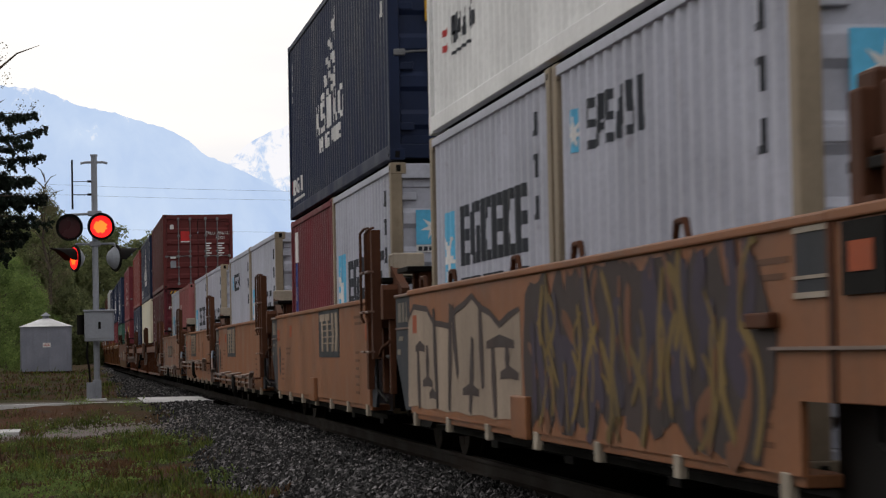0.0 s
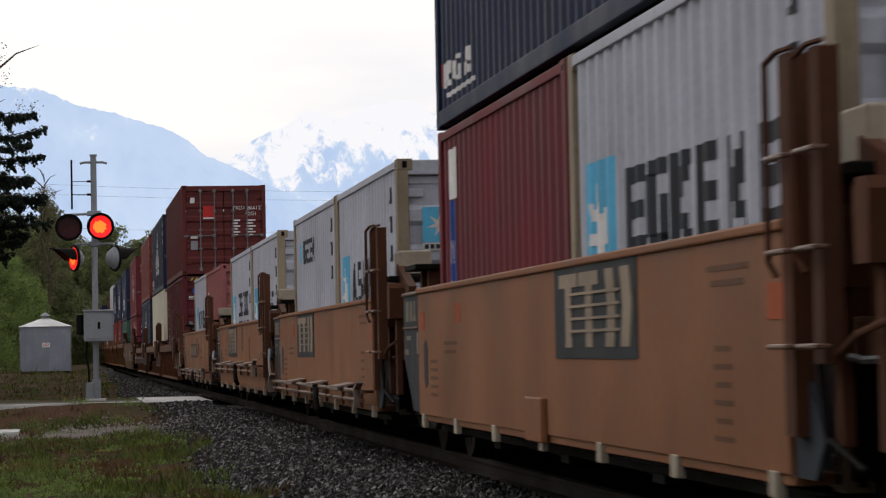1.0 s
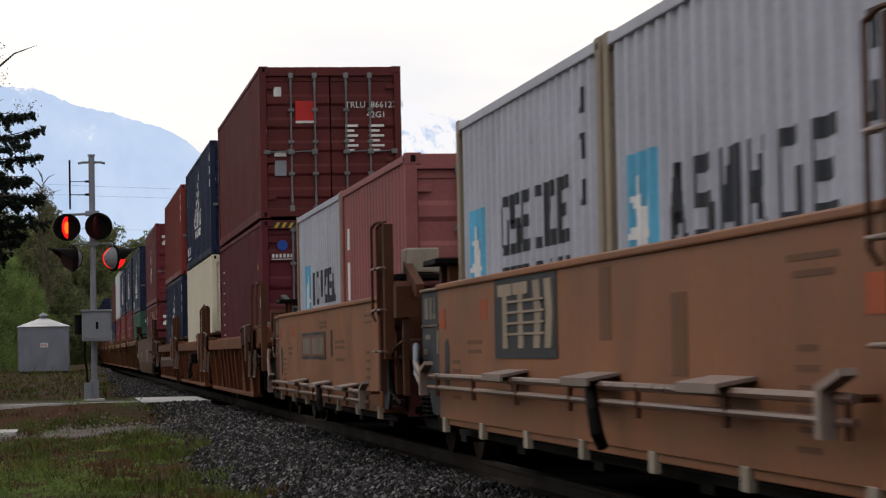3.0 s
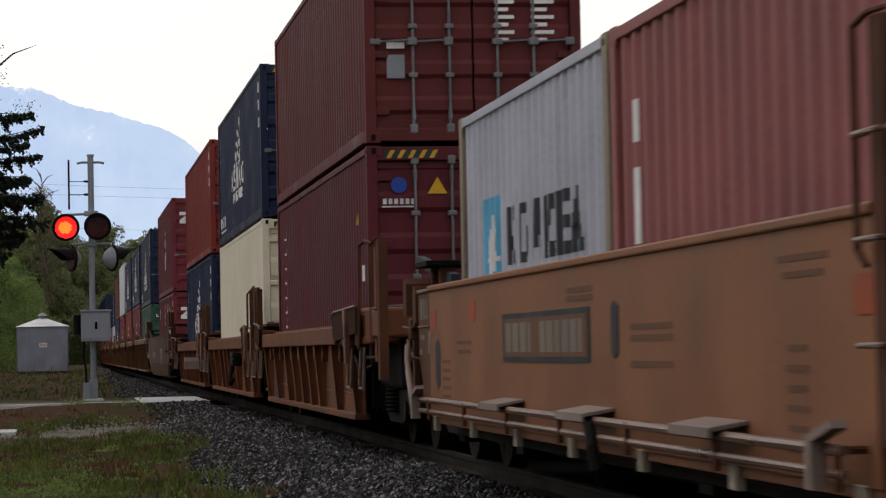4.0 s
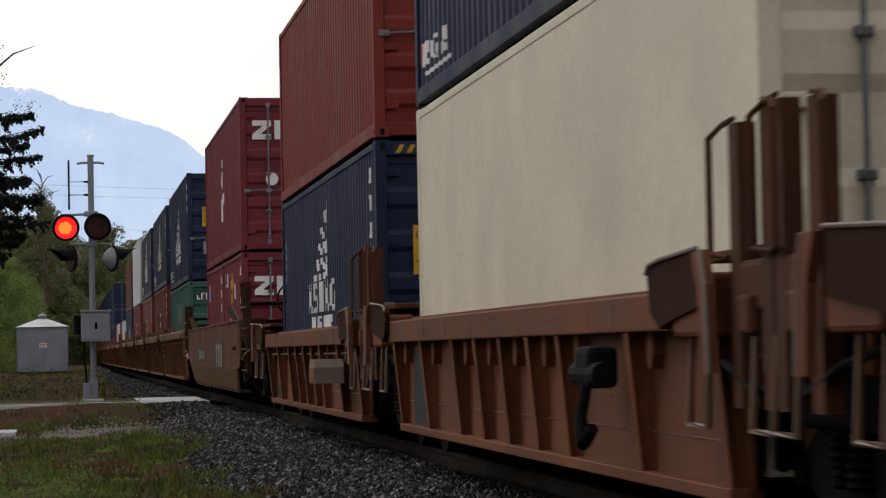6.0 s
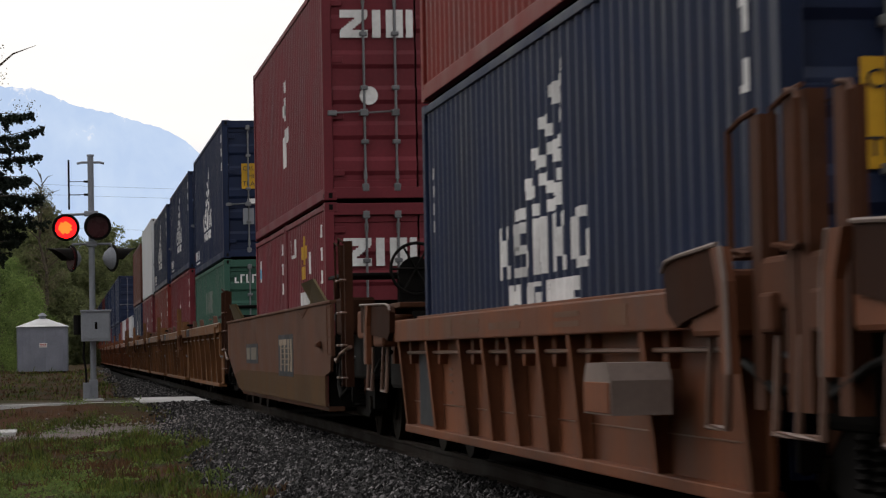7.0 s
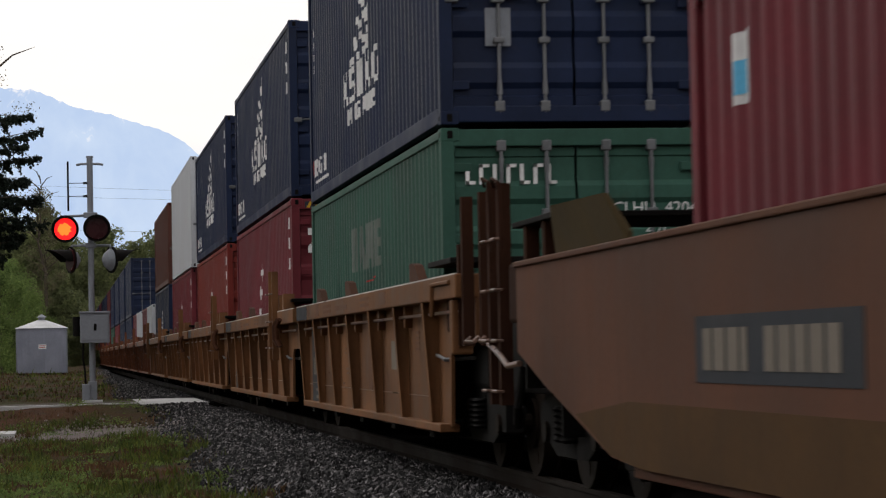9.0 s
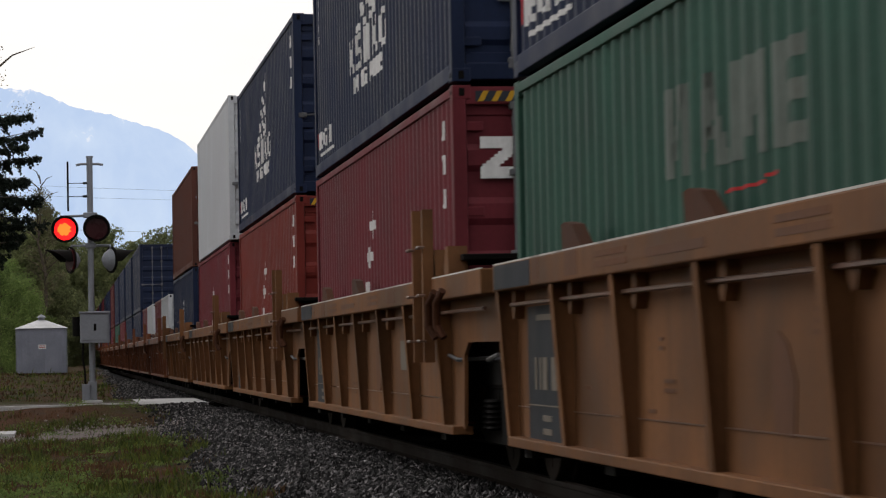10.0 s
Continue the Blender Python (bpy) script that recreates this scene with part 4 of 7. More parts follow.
    if detail:
        bm = bmesh.new()
        for y, w, z, h in ((1.75, 0.85, 0.05, 0.035), (1.75, 0.85, 0.11, 0.035), (0.2, 1.3, 0.06, 0.05), (-2.1, 0.8, 0.05, 0.035), (-2.1, 0.8, 0.11, 0.035), (4.1, 0.25, 0.04, 0.14), (2.9, 0.4, 0.03, 0.15), (-3.6, 0.5, 0.04, 0.12)):
            box(bm, -1.4925, -1.489, y - w / 2, y + w / 2, z0 + z, z0 + z + h)
        tagged(part("worn_stencil", bm, FAINT, c, "worn dark stencils on the chord"), kind="stuff")
    if arch and detail:
        bm = bmesh.new()
        prism(bm, [(-1.05, 0.62), (-1.05, 0.98), (-1.15, 1.08), (-1.30, 1.02), (-1.42, 0.85), (-1.38, 0.60)], -1.336, -1.3295)
        part("paint_patch", bm, FAINT, c, "faint painted-over patch")
        bm = bmesh.new()
        box(bm, -1.340, -1.3295, -3.75, -3.05, 0.84, 1.12)
        part("data_plate", bm, FADED, c, "dull worn data plate")
    truck(c, -7.12, turning)
    if truck_far:
        truck(c, 7.12, turning)
    MOVES.append((c, s_near + half, 0.0))
    return c


def rib_shape(bm, z0, bottom):
    prism_y = [(-1.47, z0), (-1.32, z0), (-1.32, bottom + 0.02), (-1.40, bottom + 0.02)]
    lo = [bm.verts.new((x, -0.018, z)) for x, z in prism_y]
    hi = [bm.verts.new((x, 0.018, z)) for x, z in prism_y]
    bm.faces.new(lo)
    bm.faces.new(hi[::-1])
    for i in range(4):
        bm.faces.new((lo[i], hi[i], hi[(i + 1) % 4], lo[(i + 1) % 4]))
    face = [(-1.478, z0), (-1.468, z0), (-1.398, bottom + 0.02), (-1.408, bottom + 0.02)]
    lo = [bm.verts.new((x, -0.055, z)) for x, z in face]
    hi = [bm.verts.new((x, 0.055, z)) for x, z in face]
    bm.faces.new(lo)
    bm.faces.new(hi[::-1])
    for i in range(4):
        bm.faces.new((lo[i], hi[i], hi[(i + 1) % 4], lo[(i + 1) % 4]))


GUIDE = surface("dull_olive_brown_paint", (0.085, 0.062, 0.028), 0.7, wear=0.2)


def long_car(s_near, s_far):
    """Stand-alone well car with plate sides cut away at their lower corners."""
    c = thing("well_car", "dirty taupe plate-sided single well car on the track", "freight car")
    length = s_far - s_near
    half = length / 2
    near, far = -10.0, 9.40
    # Tint of the grass mirrored in the lower side, put into a colour.
    dusty = surface("grass_reflection_tint", (0.088, 0.050, 0.024), 0.75, streak=0.3, grime=0.3, wear=0.3, gloss=0.06)
    for m in (pose(0, 0, 0), pose(0, 0, 0) @ Matrix.Diagonal((-1, 1, 1, 1))):
        bm = bmesh.new()
        prism(bm, [(near, 0.96), (near, 1.58), (far, 1.60), (far, 1.0), (8.4, 0.78), (6.4, 0.40), (5.6, 0.36), (-9.14, 0.36), (-9.14, 0.73), (-9.75, 0.78), (-9.85, 0.96)], -1.49, -1.455)
        panel = part("side_panel", bm, TAUPE, c, at=m)
        bm = bmesh.new()
        box(bm, -1.51, -1.41, near, far, 1.57, 1.61, 0.01)
        part("top_chord", bm, TAUPE, panel)
        bm = bmesh.new()
        box(bm, -1.45, -1.25, -9.1, 6.0, 0.30, 0.36, 0.01)
        part("bottom_chord", bm, TAUPE, panel)
        # Painted reflection: a thin olive plate over the foot of the side.
        bm = bmesh.new()
        prism(bm, [(-9.13, 0.362), (-9.13, 0.72), (-2.0, 0.72), (5.9, 0.72), (7.4, 0.62), (6.4, 0.41), (5.6, 0.362)], -1.4925, -1.4895)
        part("dust_band", bm, dusty, panel, "olive band along the foot, painted as a grass reflection")
    well_floor(c, 7.0)
    car_sign(c, -3.62, (2.43, 0.58), 0.97)
    bm = bmesh.new()
    box(bm, -1.494, -1.489, half * 0.17, half * 0.17 + 2.7, 0.84, 1.16)
    e = part("stencil_panel", bm, SLATE, c)
    bm = bmesh.new()
    y = half * 0.17 + 2.54
    for w, gap in ((0.16, 0.05), (0.20, 0.05), (0.20, 0.05), (0.10, 0.30), (0.17, 0.05), (0.20, 0.05), (0.18, 0.05), (0.20, 0.05), (0.18, 0.05)):
        box(bm, -1.499, -1.493, y - w, y, 0.90, 1.10)
        y -= w + gap
    tagged(part("stencil_bar", bm, FADED, e), kind="stuff")
    # framed vent panel at the near end, a hook, and a folded crease
    bm = bmesh.new()
    for z in (0.98, 1.18, 1.30, 1.53):
        box(bm, -1.499, -1.489, near + 0.04, near + 0.50, z - 0.012, z + 0.012)
    for y in (near + 0.04, near + 0.50):
        box(bm, -1.499, -1.489, y - 0.015, y + 0.015, 0.97, 1.55)
    part("panel_frame", bm, RUST, c, "worn frame of end panel")
    bm = bmesh.new()
    box(bm, -1.53, -1.489, -8.78, -8.58, 1.06, 1.14, 0.015)
    rod(bm, (-1.54, -8.68, 1.10), (-1.54, -8.95, 1.10), 0.03, 8)
    part("side_hook", bm, RUST, c)
    bm = bmesh.new()
    stroke_y = [(-7.2, 1.58), (-6.3, 1.45), (-5.6, 1.55), (-4.9, 1.57)]
    pipe(bm, [(-1.491, y, z) for y, z in stroke_y], 0.006, 5)
    part("bent_crease", bm, RUST, c)
    for d, y in ((-1, near), (1, far)):
        end_works(c, abs(y) - 0.3, d, 1.5)
        bm = bmesh.new()
        a, b = sorted((y - d * 1.0, y + d * 0.55))
        box(bm, -1.42, 1.42, a, b, 1.86, 1.90, 0.008)
        part("walkway", bm, BLACK, c, "dark end walkway")
        for u in (-0.55, 0.15):
            bm = bmesh.new()
            box(bm, -1.40, -1.30, y + d * u - 0.05, y + d * u + 0.05, 1.58, 1.86, 0.008)
            part("platform_leg", bm, UMBER, c)
        bm = bmesh.new()
        guide = [(y - d * 1.15, 1.60), (y - d * 3.28, 1.60), (y - d * 3.28, 1.66), (y - d * 3.20, 1.88), (y - d * 1.60, 1.90)]
        lo = [bm.verts.new((-1.43 - (0.12 if z > 1.7 else 0.0), q, z)) for q, z in guide]
        hi = [bm.verts.new((-1.40 - (0.12 if z > 1.7 else 0.0), q, z)) for q, z in guide]
        bm.faces.new(lo)
        bm.faces.new(hi[::-1])
        for i in range(5):
            bm.faces.new((lo[i], hi[i], hi[(i + 1) % 5], lo[(i + 1) % 5]))
        part("guide_plate", bm, GUIDE, c, "dull olive sloping container guide")
        truck(c, d * 9.60)
        bm = bmesh.new()
        a, b = sorted((y - d * 0.06, y - d * 0.02))
        box(bm, -1.44, 1.44, a, b, 0.75, 1.60)
        part("bulkhead", bm, BLACK, c)
        bm = bmesh.new()
        a, b = (-9.10, -9.06) if d < 0 else (5.9, 5.94)
        box(bm, -1.44, 1.44, a, b, 0.36, 1.2)
        part("well_end_plate", bm, BLACK, c)
        for u, z1 in ((0.85, 2.20), (1.28, 2.23)):
            w = y + d * u
            bm = bmesh.new()
            channel(bm, -1.47, w - 0.045, w + 0.045, 0.62, z1)
            post = part("ladder_post", bm, UMBER, c)
            bm = bmesh.new()
            pipe(bm, [(-1.48, w + d * 0.06, z1 - 0.02), (-1.52, w - d * 0.08, z1 + 0.03), (-1.50, w - d * 0.26, z1 - 0.01), (-1.49, w - d * 0.28, 1.72)], 0.012, 6)
            part("grab_rail", bm, UMBER, post)
            for k in range(4):
                z = 0.72 + k * 0.36
                bm = bmesh.new()
                pipe(bm, [(-1.46, w - 0.10, z), (-1.51, w - 0.10, z), (-1.51, w + 0.10, z), (-1.46, w + 0.10, z)], 0.009, 6)
                part("rung", bm, PIPE, post)
        bm = bmesh.new()
        a, b = sorted((y + d * 0.05, y + d * 1.75))
        box(bm, -1.26, 1.26, a, b, 0.70, 1.34, 0.04)
        part("end_body", bm, BLACK, c, "grimy black end casting")
        bm = bmesh.new()
        a, b = sorted((y + d * 0.06, y + d * 0.60))
        box(bm, -1.44, -1.05, a, b, 1.20, 1.62, 0.03)
        part("equipment_box", bm, UMBER, c, "dark rusty equipment box")
        bm = bmesh.new()
        pipe(bm, [(-1.46, y + d * 0.10, 0.92), (-1.48, y + d * 0.45, 0.90), (-1.48, y + d * 0.80, 0.98), (-1.44, y + d * 1.5, 1.06)], 0.022, 8)
        part("brake_pipe", bm, PIPE, c, "worn brake pipe")
        bm = bmesh.new()
        pipe(bm, [(-1.40, y + d * 0.25, 0.90), (-1.44, y + d * 0.30, 0.62), (-1.42, y + d * 0.42, 0.50), (-1.36, y + d * 0.55, 0.60)], 0.03, 8)
        part("air_hose", bm, BLACK, c)
        bm = bmesh.new()
        a, b = sorted((y + d * 0.5, y + d * 2.6))
        box(bm, -0.16, 0.16, a, b, 0.76, 0.98, 0.03)
        part("coupler", bm, BLACK, c, "heavy dark cast coupler")
    # hand brake wheel with its gear case
    bm = bmesh.new()
    yw, zw = -10.75, 1.93
    for k in range(24):
        a, b = k * math.tau / 24, (k + 1) * math.tau / 24
        rod(bm, (-0.60 + 0.29 * math.cos(a), yw - 0.05, zw + 0.29 * math.sin(a)), (-0.60 + 0.29 * math.cos(b), yw - 0.05, zw + 0.29 * math.sin(b)), 0.018, 6)
    for k in range(6):
        a = k * math.tau / 6
        rod(bm, (-0.60, yw, zw), (-0.60 + 0.29 * math.cos(a), yw - 0.05, zw + 0.29 * math.sin(a)), 0.013, 6)
    part("brake_wheel", bm, BLACK, c, "black spoked hand brake wheel")
    bm = bmesh.new()
    rod(bm, (-0.60, yw + 0.02, zw - 0.06), (-0.60, yw + 0.30, zw - 0.06), 0.20, 18, 0.18)
    box(bm, -0.78, -0.42, yw + 0.05, yw + 0.28, 1.30, zw - 0.05, 0.03)
    part("gear_case", bm, BLACK, c, "black brake gear case")
    MOVES.append((c, s_near + half, 0.0))
    return c


# ---- the train, from its head to its tail ----
L40, L20 = 12.192, 6.058
STD, HIGH = 2.591, 2.896
FIVE, THREE, LATER = "articulated five-unit set", "articulated ribbed set", "later articulated ribbed set"

carA = smooth_car(-68.6, FIVE, steps=False, length=13.3, post=False, notch=0.5, near=-6.65, far=6.46)
carB = smooth_car(-52.3, FIVE, steps=False, sign_at=-1.97, near=-6.08, far=5.74)
carC = smooth_car(-37.0, FIVE, sign_at=1.4, pipe_z=0.60, near=-6.25, far=5.52)
carD = smooth_car(-22.0, FIVE, sign_at=1.45, near=-6.37, far=5.52)
carE = smooth_car(-6.2, FIVE, truck_far=True, pipe_z=0.60, near=-6.25, far=5.98)
bm = bmesh.new()
box(bm, -1.494, -1.486, -0.80, 2.25, 0.92, 1.25)
p = part("stencil_panel", bm, SLATE, carE, "dark slate panel with stencilled marks")
bm = bmesh.new()
box(bm, -1.4965, -1.4935, -0.72, 2.17, 0.955, 1.215)
part("panel_field", bm, FAINT, p, "worn brown field of the panel")
bm = bmesh.new()
y = 2.08
for w, gap in ((0.20, 0.06), (0.24, 0.06), (0.24, 0.06), (0.10, 0.34), (0.18, 0.05), (0.22, 0.05), (0.20, 0.05), (0.22, 0.05), (0.20, 0.05), (0.10, 0.05)):
    box(bm, -1.499, -1.496, y - w, y, 0.985, 1.185)
    y -= w + gap
tagged(part("stencil_bar", bm, FADED, p), kind="stuff")
bm = bmesh.new()
prism(bm, [(-1.42, 0.98), (-1.42, 1.24), (-1.50, 1.27), (-1.60, 1.24), (-1.60, 0.98), (-1.50, 0.95)], -1.4945, -1.486)
part("slot_plate", bm, SLATE, carE, "small dark slotted plate")
bm = bmesh.new()
for z in (1.34, 1.29, 1.10, 1.04, 0.90):
    box(bm, -1.490, -1.486, -2.9 if z < 1.2 else -0.9, -1.9 if z < 1.2 else -0.1, z, z + 0.035)
tagged(part("stencil_bar", bm, FAINT, carE), kind="stuff")
for car, y, z in ((carD, -3.0, 0.86), (carD, -1.2, 1.05)):
    bm = bmesh.new()
    box(bm, -1.4905, -1.487, y - 0.16, y + 0.16, z, z + 0.42, 0.001)
    part("paint_patch", bm, FAINT, car, "faint brown painted-over patch")
LOWRIB = "ochre rib-sided articulated well car unit on the track"
carF = ribbed_car(12.3, THREE, (1.09, 1.29), 0.31, 12.4, False, LOWRIB, open_near=True, paint=REDOCHRE)
carG = ribbed_car(27.8, THREE, (1.09, 1.29), 0.31, 12.4, False, LOWRIB, paint=REDOCHRE)
carH = ribbed_car(43.3, THREE, (1.09, 1.29), 0.31, 12.4, False, LOWRIB, truck_far=True, paint=REDOCHRE)
bm = bmesh.new()
prism(bm, [(-4.05, 0.66), (-4.05, 0.84), (-4.12, 0.93), (-4.68, 0.93), (-4.75, 0.84), (-4.75, 0.66)], -1.78, -1.46)
vb = part("valve_box", bm, PLATE, carH, "pale dusty valve box on the side")
bm = bmesh.new()
box(bm, -1.79, -1.778, -4.72, -4.08, 0.67, 0.83, 0.004)
part("box_door", bm, REDOCHRE, vb)
bm = bmesh.new()
box(bm, -1.62, -1.44, -3.75, -3.35, 0.78, 1.02, 0.04)
rod(bm, (-1.56, -3.9, 0.86), (-1.56, -3.2, 0.86), 0.07, 12)
bv = part("brake_valve", bm, BLACK, carG, "black brake valve with a hanging hose")
bm = bmesh.new()
pipe(bm, [(-1.60, -3.6, 0.80), (-1.64, -3.62, 0.62), (-1.64, -3.70, 0.48), (-1.60, -3.78, 0.56)], 0.035, 8)
part("rubber_hose", bm, BLACK, bv)
carI = long_car(61.9, 81.3)
HIGHRIB = "ochre high-sided ribbed well car unit on the track"
for k in range(5):
    ribbed_car(85.9 + k * 15.25, LATER, (1.43, 1.62), 0.38, 12.5, True, HIGHRIB, truck_far=k == 4, open_near=k == 0)
for k in range(14):
    ribbed_car(163.0 + k * 15.3, "far well cars", (1.43, 1.62), 0.38, 12.5, True, "brown ribbed well car far down the track", turning=False, paint=REDOCHRE, detail=False)

GREY20 = "grey corrugated twenty-foot container in a well car"


def glyph_row(y_far, z0, h, n, step, wide, seed):
    """A row of n plain block shapes, upright and leaning bars with joints, running from y_far towards the near end."""
    rng = random.Random(seed)
    rects = []
    t = step * wide
    last = -1
    for k in range(n):
        a = y_far - k * step
        b = a - step * 0.82
        kind = rng.choice([q for q in range(6) if q != last])
        last = kind
        if kind == 0:       # two leaning bars
            m = (a + b) / 2
            rects += [(a - t, a, z0, z0 + h, m - a + t * 0.5), (b, b + t, z0, z0 + h, m - b - t * 0.5), (m - t * 0.9, m + t * 0.9, z0 + h * 0.30, z0 + h * 0.44)]
        elif kind == 1:     # upright with two slanted arms
            rects += [(a - t, a, z0, z0 + h), (b, b + t, z0, z0 + h * 0.5, (a - t) - (b + t) + t * 0.6), (a - 1.9 * t, a - 0.9 * t, z0 + h * 0.5, z0 + h, b - a + 2.2 * t)]
        elif kind == 2:     # upright with three short bars
            rects += [(a - t, a, z0, z0 + h)] + [(b + t * 0.3 * q, a - t, z0 + h * f, z0 + h * (f + 0.20)) for q, f in ((0, 0.80), (1, 0.40), (0, 0.0))]
        elif kind == 3:     # broken ring
            rects += [(a - t, a, z0 + h * 0.15, z0 + h * 0.85), (b, b + t, z0 + h * 0.10, z0 + h * 0.60), (b + t * 0.4, a - t * 0.4, z0 + h * 0.82, z0 + h), (b + t * 0.5, a - t * 0.4, z0, z0 + h * 0.18)]
        elif kind == 4:     # two uprights and a slanted bar
            rects += [(a - t, a, z0, z0 + h), (b, b + t, z0, z0 + h), (a - 1.8 * t, a - 0.8 * t, z0 + h * 0.2, z0 + h, b - a + 2.6 * t)]
        else:               # stepped bars
            rects += [(b + t * 0.3, a, z0 + h * 0.80, z0 + h), (a - t, a - t * 0.1, z0 + h * 0.5, z0 + h * 0.82), (b + t * 0.2, a - t * 0.2, z0 + h * 0.42, z0 + h * 0.58),
                      (b, b + t * 0.9, z0 + h * 0.15, z0 + h * 0.45), (b + t * 0.2, a - t * 0.1, z0, z0 + h * 0.18)]
    return rects


def logo_maersk(c, length, far, near, z0, z1, blue=None, second=True):
    """Pale blue square with a white burst, and a row of dark block shapes beside it; heights over the container's floor."""
    if blue:
        ya, yb, za, zb = blue
        side_marks(c, length, MARK_BLUE, [(yb, ya, za, zb)], "blue_square")
        cy, cz, w, h = (ya + yb) / 2, za + (zb - za) * 0.45, (ya - yb), (zb - za)
        star, rows, cols = [], 18, 26
        for i in range(rows):
            v = (i + 0.5) / rows * 2 - 1
            run = None
            for j in range(cols + 1):
                u = (j + 0.5) / cols * 2 - 1
                a = math.atan2(v, u) - math.pi / 2
                f = abs((a * 7 / math.tau) % 1.0 - 0.5) * 2
                inside = j < cols and math.hypot(u, v) < 0.34 + 0.60 * f ** 1.6
                if inside and run is None:
                    run = u
                if not inside and run is not None:
                    star.append((cy + (run - 1 / cols) * w * 0.42, cy + (u - 1 / cols) * w * 0.42, cz + (v - 1 / rows) * h * 0.42, cz + (v + 1 / rows) * h * 0.42))
                    run = None
        side_marks(c, length, MARK_WHITE, star, "white_burst").location.x = -0.004
    step = (far - near) / 6
    side_marks(c, length, MARK_BLACK, glyph_row(far, z0, z1 - z0, 6, step, 0.25, int(far * 10)), "dark_letter_bar")
    if second:
        side_marks(c, length, MARK_BLACK, glyph_row(far, z0 - (z1 - z0) * 1.15, (z1 - z0) * 0.95, 6, step, 0.25, 5), "dark_letter_bar")


def logo_tower(c, length, z=0.66, s=1.0):
    """White emblem of the navy containers: a checked triangular sail over two rows of block shapes."""
    rects = []
    rows = 10
    for k in range(rows):
        za = z + (0.66 + k * 0.099) * s
        zb = za + 0.085 * s
        f = k / rows
        far, near = (1.25 - 1.75 * f) * s, (-0.55 - 0.15 * f) * s
        w = 0.33 * s
        y, j = far, 0
        while y > near + 0.02:
            b = max(near, y - w)
            if (j + k) % 2 == 0 or y - w < near:
                rects.append((b, y, za + (0.03 if j % 2 else 0), zb + (0.03 if j % 2 else 0)))
            y, j = b, j + 1
    side_marks(c, length, MARK_WHITE, rects, "white_sail_check")
    side_marks(c, length, MARK_WHITE, glyph_row(2.05 * s, z + 0.24 * s, 0.40 * s, 5, 0.74 * s, 0.30, 3), "white_letter_bar")
    side_marks(c, length, MARK_WHITE, glyph_row(1.55 * s, z, 0.19 * s, 4, 0.72 * s, 0.28, 8), "white_letter_bar")
    side_marks(c, length, MARK_WHITE, glyph_row(5.7, 0.34, 0.22, 3, 0.55, 0.3, 4) + [(4.0, 5.5, 0.24, 0.28)], "white_letter_bar")
    side_marks(c, length, MARK_RED, [(5.72, 5.85, 0.36, 0.56)], "red_bar")
    side_marks(c, length, MARK_WHITE, [(5.45, 5.55, 1.70 + q * 0.16, 1.80 + q * 0.16) for q in range(4)], "white_bar")


def small_marks(c, length, h, material, near=True):
    rects = []
    y = -length / 2 + 0.75
    for k in range(3):
        z = h - 0.42 - k * 0.30
        rects += [(y - 0.10, y - 0.05, z, z + 0.17), (y + 0.04, y + 0.09, z, z + 0.17), (y - 0.05, y + 0.04, z + (0.13 if k % 2 else 0.0), z + (0.17 if k % 2 else 0.04))]
    side_marks(c, length, material, rects, "number_bar")


def hazard(c, length, h):
    """Yellow and black height stripes on the door header."""
    bm = bmesh.new()
    sign(bm, -1.02, -0.42, h - 0.14, h - 0.05, y=0.0)
    plate = part("hazard_strip", bm, MARK_BLACK, c, "black and yellow height warning strip", at=pose(0, -length / 2 + 0.008, 0))
    bm = bmesh.new()
    for k in range(5):
        x = -1.0 + k * 0.12
        v = [bm.verts.new(q) for q in ((x, -0.006, h - 0.14), (x + 0.05, -0.006, h - 0.14), (x + 0.10, -0.006, h - 0.05), (x + 0.05, -0.006, h - 0.05))]
        bm.faces.new(v)
    part("hazard_stripe", bm, MARK_YELLOW, plate)


def door_sign(c, length, x0, x1, z0, z1, material, name="door_sign", label=""):
    bm = bmesh.new()
    sign(bm, x0, x1, z0, z1, y=-0.08)
    return part(name, bm, material, c, label, at=pose(0, -length / 2 + 0.12, 0))


def door_rows(c, length, x, z, n, w, material=None, dz=0.085):
    bm = bmesh.new()
    for k in range(n):
        sign(bm, x, x + w * (1 if k % 2 == 0 else 0.7), z - k * dz, z - k * dz + 0.04, y=-0.08)
    return tagged(part("small_print_bar", bm, material or MARK_WHITE, c, at=pose(0, -length / 2 + 0.12, 0)), kind="stuff")


def maersk_door(c, length):
    p = door_sign(c, length, -0.96, -0.60, 1.74, 2.10, MARK_BLUE, "blue_square", "sky blue square decal")
    bm = bmesh.new()
    for k in range(7):
        a = math.pi / 2 + k * math.tau / 7
        d = math.tau / 14
        ring = [(0.14 * math.cos(a), 0.14 * math.sin(a)), (0.05 * math.cos(a + d), 0.05 * math.sin(a + d)), (0, 0), (0.05 * math.cos(a - d), 0.05 * math.sin(a - d))]
        bm.faces.new([bm.verts.new((-0.78 + u, -0.088, 1.92 + v)) for u, v in ring])
    part("white_burst", bm, MARK_WHITE, p)
    door_sign(c, length, -0.96, -0.60, 1.66, 1.735, MARK_WHITE, "name_plate")
    bm = bmesh.new()
    for k in range(6):
        sign(bm, -0.94 + k * 0.056, -0.90 + k * 0.056, 1.675, 1.72, y=-0.084)
    part("dark_letter_bar", bm, MARK_BLACK, c, at=pose(0, -length / 2 + 0.12, 0))


B0 = 0.36           # floor of the containers over the rail in the plain cars


